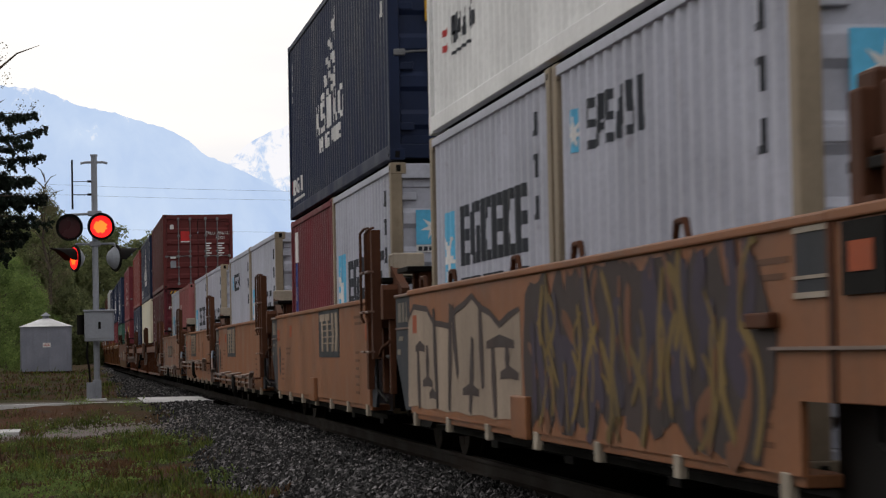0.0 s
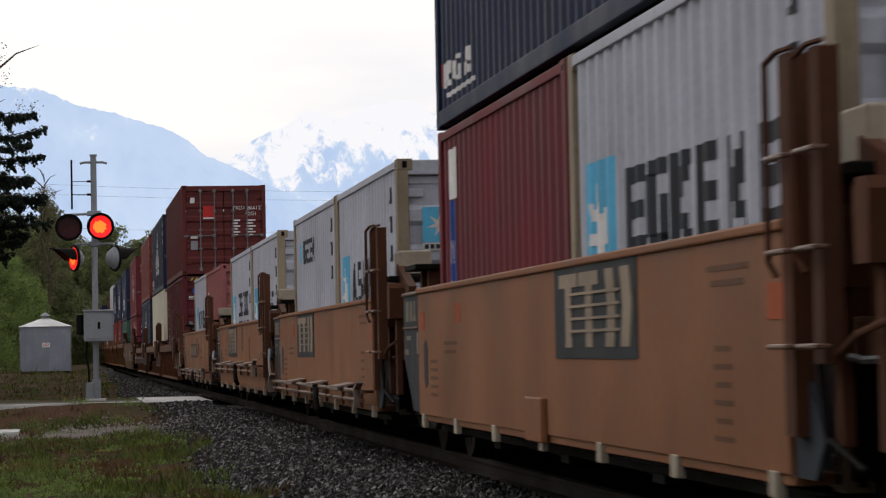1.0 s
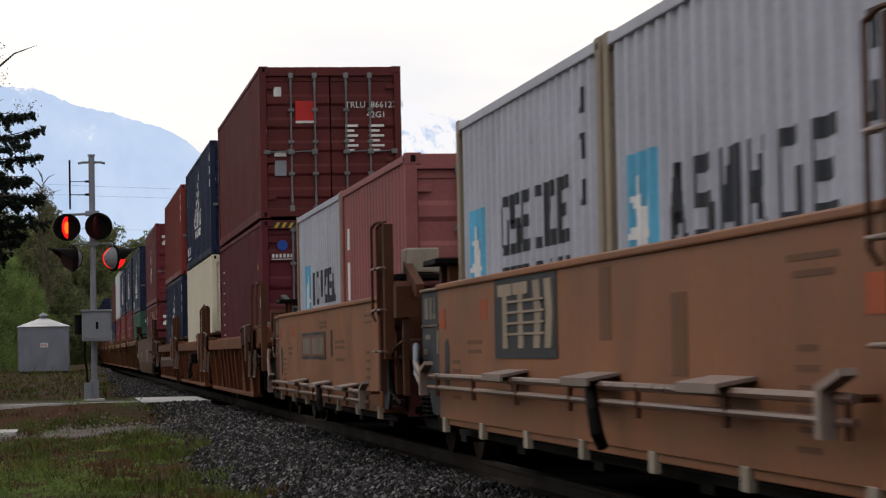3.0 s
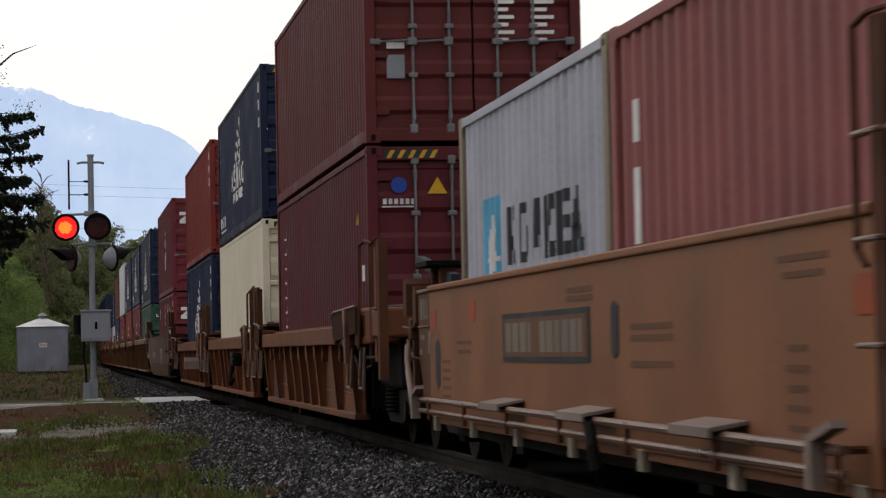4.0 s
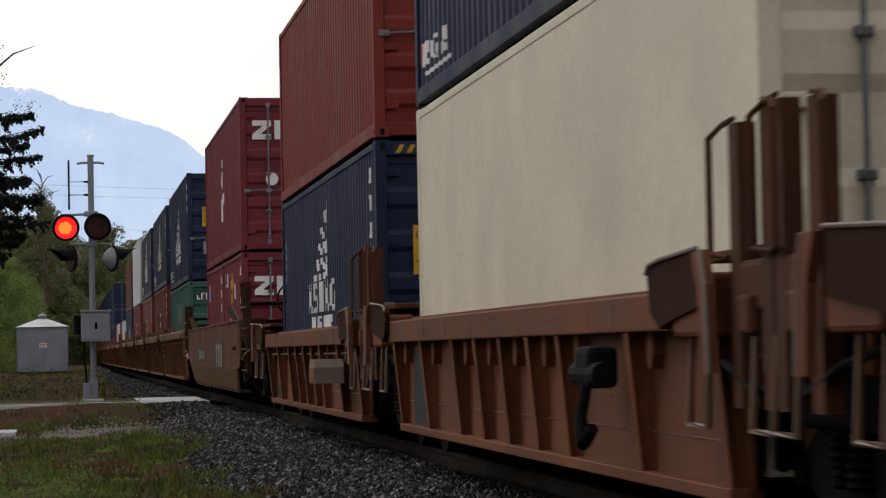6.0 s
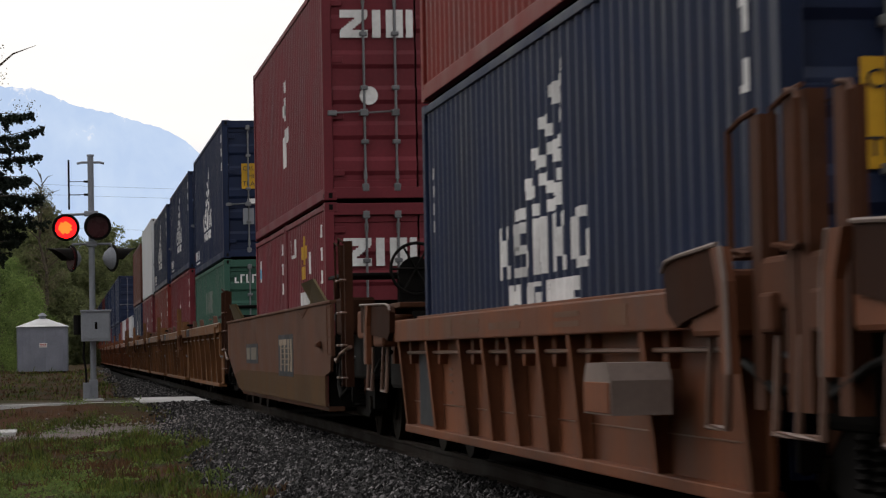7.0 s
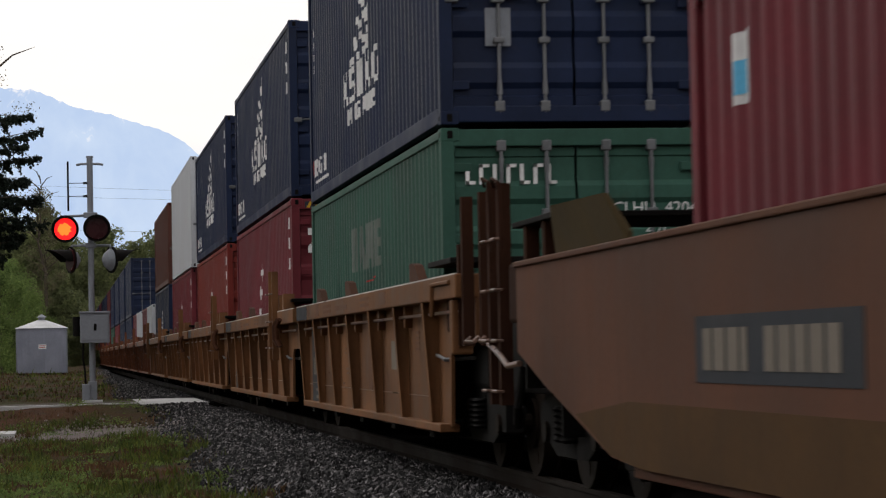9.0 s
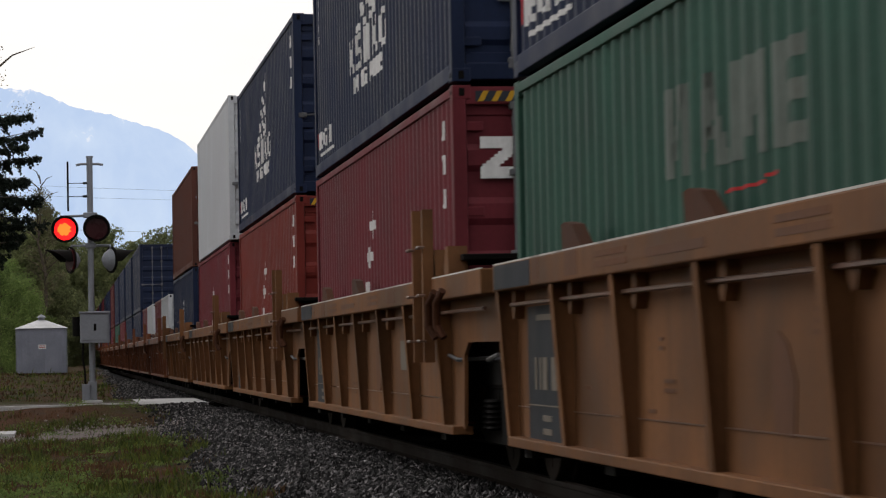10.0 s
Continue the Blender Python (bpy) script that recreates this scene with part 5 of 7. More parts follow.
def pair20(s_near, a, b, base=B0, gap=0.076):
    """Two twenty-foot containers end to end; a is the nearer. Each is (colour, label, mark)."""
    res = []
    for k, (colour, label) in enumerate((a, b)):
        res.append(container(colour, L20, STD, s_near + k * (L20 + gap), base, label, "twenty-foot pair", post="rustpost" if colour == "grey" else None))
    return res


PAINT["rustpost"] = surface("rust-streaked_grey_paint", (0.27, 0.22, 0.16), 0.6, streak=0.5, grime=0.3, wear=0.5)



def stroke(bm, pts, w, x):
    """A flat painted stroke of width w on the plate side, along (y, z) points."""
    pts = [Vector(p) for p in pts]
    left, right = [], []
    for k, p in enumerate(pts):
        d = (pts[min(k + 1, len(pts) - 1)] - pts[max(k - 1, 0)]).normalized()
        n = Vector((-d.y, d.x)) * w * (0.5 if 0 < k < len(pts) - 1 else 0.3)
        left.append(bm.verts.new((x, p.x + n.x, p.y + n.y)))
        right.append(bm.verts.new((x, p.x - n.x, p.y - n.y)))
    for k in range(len(pts) - 1):
        bm.faces.new((left[k], left[k + 1], right[k + 1], right[k]))


def painted_tags(c):
    """Two worn spray paintings on the plate side: pale blocks with dark gaps, and mustard strokes on dark blotches."""
    rng = random.Random(4)
    bm = bmesh.new()
    top = [(6.55 - k * 0.42, 1.30 + 0.10 * math.sin(k * 0.9) + (0.02 if k % 2 else -0.02)) for k in range(15)]
    low = [(0.62 + k * 0.60, 0.50 + 0.02 * (k % 2)) for k in range(11)]
    prism(bm, top + low, -1.4905, -1.488)
    part("pale_painting", bm, CHALK, c, "pale beige spray-painted block shapes")
    bm = bmesh.new()
    for y, z0, z1, lean in ((5.85, 0.50, 1.00, 0.05), (5.30, 0.75, 1.05, 0.0), (4.72, 0.52, 1.36, 0.16), (4.05, 0.52, 1.38, -0.15), (3.55, 0.80, 1.36, 0.25),
                            (2.95, 0.52, 1.10, -0.18), (2.30, 0.72, 1.36, 0.10), (1.75, 0.52, 1.06, 0.08), (1.20, 0.85, 1.05, 0.0)):
        stroke(bm, [(y, z0), (y + lean * 0.6, (z0 + z1) / 2), (y + lean, z1)], 0.20, -1.4945)
    for y0, y1, z in ((6.05, 5.45, 1.02), (5.6, 5.0, 0.72), (5.2, 4.8, 0.62), (3.3, 2.5, 0.68), (2.1, 0.9, 1.04), (1.5, 0.75, 0.82)):
        stroke(bm, [(y0, z), ((y0 + y1) / 2, z + 0.03), (y1, z)], 0.09, -1.4945)
    stroke(bm, top, 0.05, -1.4945)
    tagged(part("dark_stroke", bm, SPRAY, c, "dark spray-painted gaps"), kind="stuff")
    bm = bmesh.new()
    for k in range(24):
        y, z = 0.25 - k * 0.245, 0.98 + rng.uniform(-0.10, 0.10)
        n = 13
        ring = [(y + rng.uniform(0.30, 0.46) * math.cos(j * math.tau / n), z + rng.uniform(0.36, 0.56) * math.sin(j * math.tau / n)) for j in range(n)]
        ring = [(a, min(1.495, max(0.47, b))) for a, b in ring]
        bm.faces.new([bm.verts.new((-1.4905 - 0.0008 * (k % 4), a, b)) for a, b in ring])
    tagged(part("dark_blotch", bm, SPRAY, c, "dark brown-grey spray-painted blotches"), kind="stuff")
    for name, material, label, count, x, w0, w1 in (("tan_stroke", FAINT, "brown gaps between the spray paint", 16, -1.4955, 0.06, 0.16), ("violet_stroke", VIOLET, "dull violet spray-painted strokes", 26, -1.4965, 0.07, 0.22),
                                                    ("mustard_stroke", OLIVE, "mustard yellow spray-painted strokes", 34, -1.4975, 0.035, 0.11)):
        bm = bmesh.new()
        for k in range(count):
            y, z = 0.1 - 5.6 * (k + rng.random()) / count, rng.uniform(0.66, 1.32)
            tall, bend, lean = rng.uniform(0.12, 0.40), rng.uniform(-0.30, 0.30), rng.uniform(-0.35, 0.35)
            hook = rng.uniform(-0.5, 0.9)
            pts = []
            for q in range(9):
                u = q / 8
                pts.append((y + lean * u + bend * math.sin(math.pi * u) + 0.16 * hook * max(0.0, u - 0.6) ** 2 * 6, min(1.48, max(0.50, z + tall * (u - 0.5) * 2 * (1 - 0.5 * abs(hook) * max(0.0, u - 0.6))))))
            stroke(bm, pts, rng.uniform(w0, w1), x)
        tagged(part(name, bm, material, c, label), kind="stuff")


painted_tags(carA)
bm = bmesh.new()
box(bm, -1.494, -1.486, -6.60, -6.14, 1.20, 1.50)
p = part("data_panel", bm, SLATE, carA, "dark data panel with cream edges")
bm = bmesh.new()
box(bm, -1.500, -1.493, -6.62, -6.12, 1.20, 1.225)
box(bm, -1.500, -1.493, -6.62, -6.12, 1.475, 1.50)
box(bm, -1.500, -1.493, -6.62, -6.12, 1.28, 1.295)
tagged(part("stencil_bar", bm, CREAM_TAB, p), kind="stuff")
for y in (5.6, 3.9, 0.9, -1.3, -4.0):
    bm = bmesh.new()
    pipe(bm, [(-1.47, y + 0.14, 1.53), (-1.47, y + 0.08, 1.64), (-1.47, y - 0.10, 1.64), (-1.47, y - 0.18, 1.53)], 0.018, 6)
    part("lifting_hook", bm, RUST, carA, "bent rusty lifting hook")
for car, y in ((carA, 0.6), (carB, -0.1)):
    bm = bmesh.new()
    box(bm, -1.53, -1.485, y - 0.30, y + 0.30, 0.40, 0.69, 0.01)
    part("hinged_flap", bm, TAN, car, "tan hinged flap with a bright edge")
bm = bmesh.new()
box(bm, -1.38, -1.10, -6.95, -6.68, 1.0, 2.10, 0.02)
box(bm, -1.40, -0.90, -7.35, -6.66, 1.76, 1.82, 0.01)
part("brake_stand", bm, RUST, carA, "rusty hand brake stand")
bm = bmesh.new()
box(bm, -1.25, 1.25, -8.4, -6.75, 0.80, 1.50, 0.02)
part("end_frame", bm, BLACK, carA)
truck(carA, -8.0)
# Black plate added to fill the end opening with shade.
bm = bmesh.new()
box(bm, -1.30, 1.30, -6.74, -6.70, 0.30, 1.0)
part("bulkhead", bm, BLACK, carA)
bm = bmesh.new()
box(bm, -1.487, -1.455, -8.4, -6.655, 0.77, 1.52, 0.006)
box(bm, -1.51, -1.40, -8.4, -6.655, 1.50, 1.55, 0.01)
part("end_panel", bm, TAN, carA)
bm = bmesh.new()
box(bm, -1.505, -1.486, -7.42, -6.84, 1.20, 1.49)
part("reflector_backing", bm, BLACK, carA, "dark bracket round the reflector")
bm = bmesh.new()
box(bm, -1.510, -1.504, -7.26, -6.95, 1.29, 1.41)
part("orange_patch", bm, MARK_ORANGE, carA, "faded orange reflector patch")
bm = bmesh.new()
box(bm, -1.50, -1.485, -6.70, -6.62, 0.77, 1.50)
part("corner_post", bm, RUST, carA)
bm = bmesh.new()
box(bm, -1.51, -1.486, -8.4, -5.75, 0.985, 1.0)
part("seam_strip", bm, PLATE, carA, "thin worn seam strip")
bm = bmesh.new()
box(bm, -1.54, -1.486, -5.85, -5.45, 1.08, 1.15, 0.01)
part("latch", bm, RUST, carA, "rusty side latch")
# Black plate added behind the cut-out, in place of deep shade.
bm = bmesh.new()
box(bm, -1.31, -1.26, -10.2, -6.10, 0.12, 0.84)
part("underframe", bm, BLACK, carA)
for y in (-6.85, -7.3):
    bm = bmesh.new()
    box(bm, -1.44, -1.30, y - 0.09, y + 0.09, 1.55, 2.02, 0.015)
    part("end_post", bm, RUST, carA)

# unit with the painted sides
a1, a2 = pair20(-67.25, ("grey", GREY20), ("grey", GREY20))
logo_maersk(a1, L20, 1.93, 0.12, 1.92, 2.25, (2.52, 2.23, 1.94, 2.23), False)
logo_maersk(a2, L20, 1.30, -2.0, 1.36, 1.87, (2.34, 1.65, 1.15, 1.86))
for c in (a1, a2):
    small_marks(c, L20, STD, MARK_BLACK)
    maersk_door(c, L20)
a3 = container("white", L40, HIGH, -67.25, B0 + STD + 0.03, "white forty-foot container stacked on grey ones", "stacked container")
side_marks(a3, L40, MARK_BLACK, glyph_row(4.75, 0.68, 0.24, 4, 0.34, 0.3, 2) + [(3.7, 4.7, 0.58, 0.61)], "dark_letter_bar")
side_marks(a3, L40, MARK_RED, [(4.9, 5.25, 0.80, 0.86), (4.9, 5.25, 0.66, 0.72)], "red_bar")

# unit with the dark emblem
b1, b2 = pair20(-52.15, ("grey", GREY20), ("maroon", "maroon corrugated twenty-foot container in a well car"))
logo_maersk(b1, L20, 1.39, -2.21, 1.20, 1.72, (2.62, 1.73, 1.0, 1.83))
small_marks(b1, L20, STD, MARK_BLACK)
maersk_door(b1, L20)
side_marks(b2, L20, MARK_DEEP, [(2.10, 2.58, 0.4, 1.95)], "blue_stripe")
side_marks(b2, L20, MARK_WHITE, [(2.08, 2.60, 1.96, 2.40), (2.2, 2.48, 0.55, 0.8), (2.2, 2.48, 1.0, 1.25), (2.2, 2.48, 1.4, 1.6)], "white_bar")
b3 = container("navy", L40, STD, -52.1, B0 + STD + 0.03, "navy blue forty-foot container stacked on top", "stacked container")
logo_tower(b3, L40)
small_marks(b3, L40, STD, MARK_WHITE)

c1, c2 = pair20(-37.0, ("grey", GREY20), ("grey", GREY20))
logo_maersk(c1, L20, 1.40, -1.9, 1.20, 1.68, (2.54, 1.74, 1.0, 1.79))
logo_maersk(c2, L20, 1.75, -0.03, 1.89, 2.22, (2.11, 1.83, 1.93, 2.19), False)
d1, d2 = pair20(-21.9, ("grey", GREY20), ("grey", GREY20))
logo_maersk(d1, L20, 1.41, -1.9, 1.18, 1.66, (2.54, 1.74, 1.0, 1.79))
logo_maersk(d2, L20, 0.95, -1.9, 1.36, 1.81, (2.53, 1.70, 1.0, 1.79))
for c in (c1, c2, d1, d2):
    small_marks(c, L20, STD, MARK_BLACK)
    maersk_door(c, L20)
e1, e2 = pair20(-6.35, ("rose", "faded maroon twenty-foot container in a well car"), ("grey", GREY20))
logo_maersk(e2, L20, 0.80, -2.2, 1.28, 1.72, (1.9, 1.10, 1.05, 1.84))
side_marks(e1, L20, MARK_WHITE, [(2.35, 2.5, 1.25, 1.7), (2.3, 2.5, 1.0, 1.12), (2.35, 2.45, 1.85, 2.1)], "white_bar")

B1 = 0.375
f1 = container("wine", L40, HIGH, 12.6, B1, "dark maroon forty-foot container in a ribbed well car", "lower container")
hazard(f1, L40, HIGH)
side_marks(f1, L40, MARK_YELLOW, [(-5.12 + 0.02 * k, -4.84 - 0.02 * k, 2.08 + 0.04 * k, 2.12 + 0.04 * k) for k in range(6)], "yellow_sticker")
side_marks(f1, L40, MARK_WHITE, [(-5.52, -5.38, 1.42, 1.60)], "white_sticker")
side_marks(f1, L40, MARK_WHITE, [(4.72, 4.84, 1.00 + k * 0.22, 1.14 + k * 0.22) for k in range(7)] + [(4.72, 5.12, 1.00 + k * 0.22, 1.035 + k * 0.22) for k in range(7)], "white_bar")
bm = bmesh.new()
bmesh.ops.create_circle(bm, cap_ends=True, segments=18, radius=0.09, matrix=Matrix.Translation((-0.86, -0.086, 2.46)) @ Matrix.Rotation(math.pi / 2, 4, "X"))
part("round_decal", bm, MARK_DEEP, f1, "round blue decal", at=pose(0, -L40 / 2 + 0.12, 0))
for x, z, s, m in ((-0.43, 2.45, 0.11, MARK_YELLOW), (-0.36, 1.49, -0.09, MARK_WHITE)):
    bm = bmesh.new()
    bm.faces.new([bm.verts.new((x + s * u, -0.086, z + s * v)) for u, v in ((-1, -0.8), (1, -0.8), (0, 0.9))])
    part("warning_triangle", bm, m, f1, at=pose(0, -L40 / 2 + 0.12, 0))
bm = bmesh.new()
for k in range(6):
    sign(bm, -1.04 + k * 0.063, -1.0 + k * 0.063, 2.25, 2.31, y=-0.08)
sign(bm, -1.05, -0.67, 2.215, 2.23, y=-0.08)
tagged(part("white_letter_bar", bm, MARK_WHITE, f1, at=pose(0, -L40 / 2 + 0.12, 0)), kind="stuff")
letters("TCNU", 0.13, MARK_WHITE, f1, 0.36, -L40 / 2 + 0.035, 2.20)
f2 = container("oxide", L40, STD, 12.6, B1 + HIGH + 0.03, "red-brown forty-foot container stacked on maroon one", "stacked container")
door_sign(f2, L40, -0.60, -0.25, 1.66, 2.0, MARK_RED, "red_square", "red square decal")
door_sign(f2, L40, -0.60, -0.25, 1.62, 1.66, MARK_WHITE, "white_bar")
letters("TRLU  866127 8", 0.15, MARK_WHITE, f2, 0.25, -L40 / 2 + 0.035, 1.88)
letters("42G1", 0.15, MARK_WHITE, f2, 0.62, -L40 / 2 + 0.035, 1.71)
door_rows(f2, L40, 0.25, 1.55, 6, 0.22)
door_rows(f2, L40, 0.66, 1.55, 6, 0.26)
door_sign(f2, L40, -0.97, -0.84, 2.08, 2.24, MARK_WHITE)
door_sign(f2, L40, -0.97, -0.77, 0.72, 0.98, GALV)
door_sign(f2, L40, -0.97, -0.77, 1.05, 1.12, MARK_WHITE)
g1 = container("cream", L40, HIGH, 27.95, B1, "clean cream forty-foot container in a ribbed well car", "lower container", flat=True, ribs=3)
hazard(g1, L40, HIGH)
g2 = container("navy", L40, STD, 27.95, B1 + HIGH + 0.03, "navy blue forty-foot container stacked on cream one", "stacked container")
logo_tower(g2, L40)
h1 = container("navy", L40, HIGH, 43.45, B1, "navy blue forty-foot container in a ribbed well car", "lower container")
logo_tower(h1, L40, 0.92)
hazard(h1, L40, HIGH)
h2 = container("orange", L40, STD, 43.45, B1 + HIGH + 0.03, "orange-red forty-foot container stacked on navy one", "stacked container")
hazard(g2, L40, STD)


def caution(c, h):
    p = door_sign(c, L40, -0.82, -0.32, 1.45, 1.98, MARK_YELLOW, "caution_sign", "yellow caution sign")
    for k, s in enumerate(("CAUTION", "HIGH", "TRAILER")):
        letters(s, 0.135, MARK_BLACK, p, -0.80 + (0.12 if k == 1 else 0.0), -0.089, 1.83 - k * 0.16, "sign_lettering")
    door_sign(c, L40, -0.70, -0.45, 1.13, 1.24, MARK_WHITE, "white_label")
    door_sign(c, L40, -0.80, -0.57, 0.70, 1.04, GALV, "data_plate")
    door_rows(c, L40, -0.40, 2.28, 2, 0.55, dz=0.06)


for c, h in ((b3, STD), (g2, STD), (h1, HIGH)):
    small_marks(c, L40, h, MARK_WHITE)
    caution(c, h)


def zim_door(c, length, h, z=None):
    z = z if z is not None else h - 0.80
    bm = bmesh.new()
    for x in (-0.98,):
        sign(bm, x, x + 0.36, z + 0.26, z + 0.36, y=-0.08)
        sign(bm, x, x + 0.36, z, z + 0.10, y=-0.08)
        for q in range(6):
            sign(bm, x + 0.02 + q * 0.034, x + 0.17 + q * 0.034, z + 0.10 + q * 0.0267, z + 0.1267 + q * 0.0267, y=-0.08)
    sign(bm, -0.56, -0.45, z, z + 0.36, y=-0.08)
    for k in range(3):
        sign(bm, -0.38 + k * 0.13, -0.29 + k * 0.13, z, z + 0.36, y=-0.08)
    tagged(part("white_letter_bar", bm, MARK_WHITE, c, at=pose(0, -length / 2 + 0.12, 0)), kind="stuff")
    bm = bmesh.new()
    bmesh.ops.create_circle(bm, cap_ends=True, segments=16, radius=0.12, matrix=Matrix.Translation((-0.62, -0.085, h - 1.55)) @ Matrix.Rotation(math.pi / 2, 4, "X"))
    part("round_decal", bm, MARK_WHITE, c, at=pose(0, -length / 2 + 0.12, 0))
    door_rows(c, length, 0.35, h - 0.75, 2, 0.6, dz=0.16)


i1, i2 = pair20(64.87, ("maroon", "maroon twenty-foot container in a taupe well car"), ("maroon", "maroon twenty-foot container in a taupe well car"), base=0.33)
zim_door(i1, L20, STD, STD - 0.82)
letters("234013", 0.14, MARK_WHITE, i1, 0.55, -L20 / 2 + 0.035, 2.10)
letters("22G1", 0.14, MARK_WHITE, i1, 0.55, -L20 / 2 + 0.035, 1.90)
side_marks(i1, L20, MARK_YELLOW, [(-0.30, 0.55, 1.98, 2.16), (0.02, 0.20, 1.90, 2.30), (0.05, 0.65, 1.70, 1.88), (0.48, 0.62, 1.60, 1.98)], "yellow_bar")
side_marks(i1, L20, MARK_WHITE, [(2.15, 2.30, 2.05, 2.32), (1.5, 1.65, 2.05, 2.32), (1.5, 2.1, 2.05, 2.10), (-0.75, -0.5, 1.75, 2.05), (0.1, 0.72, 1.30, 1.52), (-0.55, 0.0, 1.30, 1.52)], "white_bar")
side_marks(i2, L20, MARK_WHITE, [(1.87, 2.20, 1.88, 2.24)], "white_sticker")
side_marks(i2, L20, MARK_BLUE, [(1.92, 2.15, 1.93, 2.10)], "blue_sticker").location.x = -0.004
i3 = container("maroon", L40, HIGH, 64.87, 0.33 + STD + 0.03, "maroon forty-foot container stacked on two short ones", "stacked container")
zim_door(i3, L40, HIGH)
side_marks(i3, L40, MARK_WHITE, [(-0.2, 0.3, 0.85, 1.32), (-0.7, -0.1, 1.20, 1.42), (-0.3, 0.2, 1.62, 1.80), (-0.25, -0.05, 1.55, 1.90), (-0.4, 0.1, 1.98, 2.14)], "white_bar")
for c in (i1, i2):
    small_marks(c, L20, STD, MARK_WHITE)

B2 = 0.39
j1 = container("green", L40, STD, 86.25, B2, "green forty-foot container in a ribbed well car", "lower container")
bm = bmesh.new()
for k in range(7):
    x = -1.0 + k * 0.122
    sign(bm, x, x + 0.035, 2.09, 2.27, y=-0.08)
    sign(bm, x, x + 0.09, 2.24 if k % 2 else 2.09, 2.27 if k % 2 else 2.12, y=-0.08)
tagged(part("white_letter_bar", bm, MARK_WHITE, j1, at=pose(0, -L40 / 2 + 0.12, 0)), kind="stuff")
letters("CLHU  420461", 0.15, MARK_WHITE, j1, 0.32, -L40 / 2 + 0.035, 1.82)
letters("42G1", 0.15, MARK_WHITE, j1, 0.62, -L40 / 2 + 0.035, 1.62)
side_marks(j1, L40, surface("faded_lettering_paint", (0.150, 0.180, 0.160), 0.7, wear=0.2, bump=0), glyph_row(1.4, 1.55, 0.50, 4, 0.75, 0.25, 6), "faded_bar")
side_marks(j1, L40, MARK_RED, [(-0.7, 0.1, 1.40, 1.418), (-0.95, -0.7, 1.43, 1.448)], "red_line")
j2 = container("navy", L40, HIGH, 86.25, B2 + STD + 0.03, "navy blue forty-foot container stacked on green one", "stacked container")
k1 = container("maroon", L40, HIGH, 101.5, B2, "maroon forty-foot container in a ribbed well car", "lower container")
zim_door(k1, L40, HIGH)
hazard(k1, L40, HIGH)
k2 = container("navy", L40, STD, 101.5, B2 + HIGH + 0.03, "navy blue forty-foot container stacked on maroon one", "stacked container")
l1 = container("orange", L40, HIGH, 116.7, B2, "orange-red forty-foot container in a ribbed well car", "lower container")
hazard(l1, L40, HIGH)
l2 = container("navy", L40, STD, 116.7, B2 + HIGH + 0.03, "navy blue forty-foot container stacked on orange one", "stacked container")
m1 = container("maroon", L40, HIGH, 131.9, B2, "maroon forty-foot container in a ribbed well car", "lower container")
m2 = container("silver", L40, HIGH, 131.6, B2 + HIGH + 0.03, "pale grey forty-foot container stacked on maroon one", "stacked container", flat=True)
n1 = container("navy", L40, HIGH, 147.0, B2, "navy blue forty-foot container in a ribbed well car", "lower container")
n2 = container("brown", L40, STD, 147.0, B2 + HIGH + 0.03, "brown forty-foot container stacked on navy one", "stacked container")
for c, h in ((j2, HIGH), (k2, STD), (l2, STD)):
    logo_tower(c, L40)
    small_marks(c, L40, h, MARK_WHITE)
    caution(c, h)
for c in (k1, l1, m1):
    small_marks(c, L40, HIGH, MARK_WHITE)
    side_marks(c, L40, MARK_WHITE, [(-0.3, 0.3, 1.95, 2.05), (-0.1, 0.1, 1.85, 2.15), (0.1, 0.6, 1.62, 1.72), (0.25, 0.42, 1.55, 1.78), (0.4, 0.7, 1.25, 1.40)], "white_bar")
small_marks(h2, L40, STD, MARK_WHITE)
logo_tower(n1, L40, 0.9, s=0.8)

FAR = [("navy", "navy"), ("navy", "navy"), ("maroon", "navy"), ("green", "navy"), ("maroon", "oxide"),
       ("navy", "navy"), ("orange", "navy"), ("maroon", "maroon"), ("navy", "navy"), ("grey", "oxide"), ("maroon", "navy"), ("navy", "brown")]
for s in (163.2, 178.5):
    pair20(s, ("silver", "pale grey short container far down the track"), ("maroon", "maroon short container far down the track"), base=B2)
for k, (low, high) in enumerate(FAR):
    s = 193.8 + k * 15.3
    container(low, L40, STD, s, B2, low + " container in a well car far down the track", "far containers")
    if high:
        container(high, L40, HIGH, s, B2 + STD + 0.03, high + " container stacked far down the track", "far containers")


# ---- ground, track, road ----
def rise(x, y):
    """Height of the ground: ballast shoulder by the track, verge, and a gentle rise far off."""
    d = abs(x - TRACK)
    if d < 1.75:
        h = -0.16
    elif d < 2.75:
        h = -0.16 - 0.30 * (d - 1.75)
    else:
        h = -0.46 - 0.05 * min(1.5, d - 2.75)
    if d > 1.5:
        road = max(0.0, 1 - abs(y - 60.5) / 7.0)
        h = h * (1 - min(1, road * 1.9)) + (-0.03) * min(1, road * 1.9)
    if d > 2.5 and y > 66:
        h += min(1.0, (y - 66) / 60) * 0.75
    if d > 2.7:
        h += 0.05 * noise.noise((x * 0.5, y * 0.25, 0.3)) + 0.02 * noise.noise((x * 2.3, y * 1.3, 4.0))
    return h


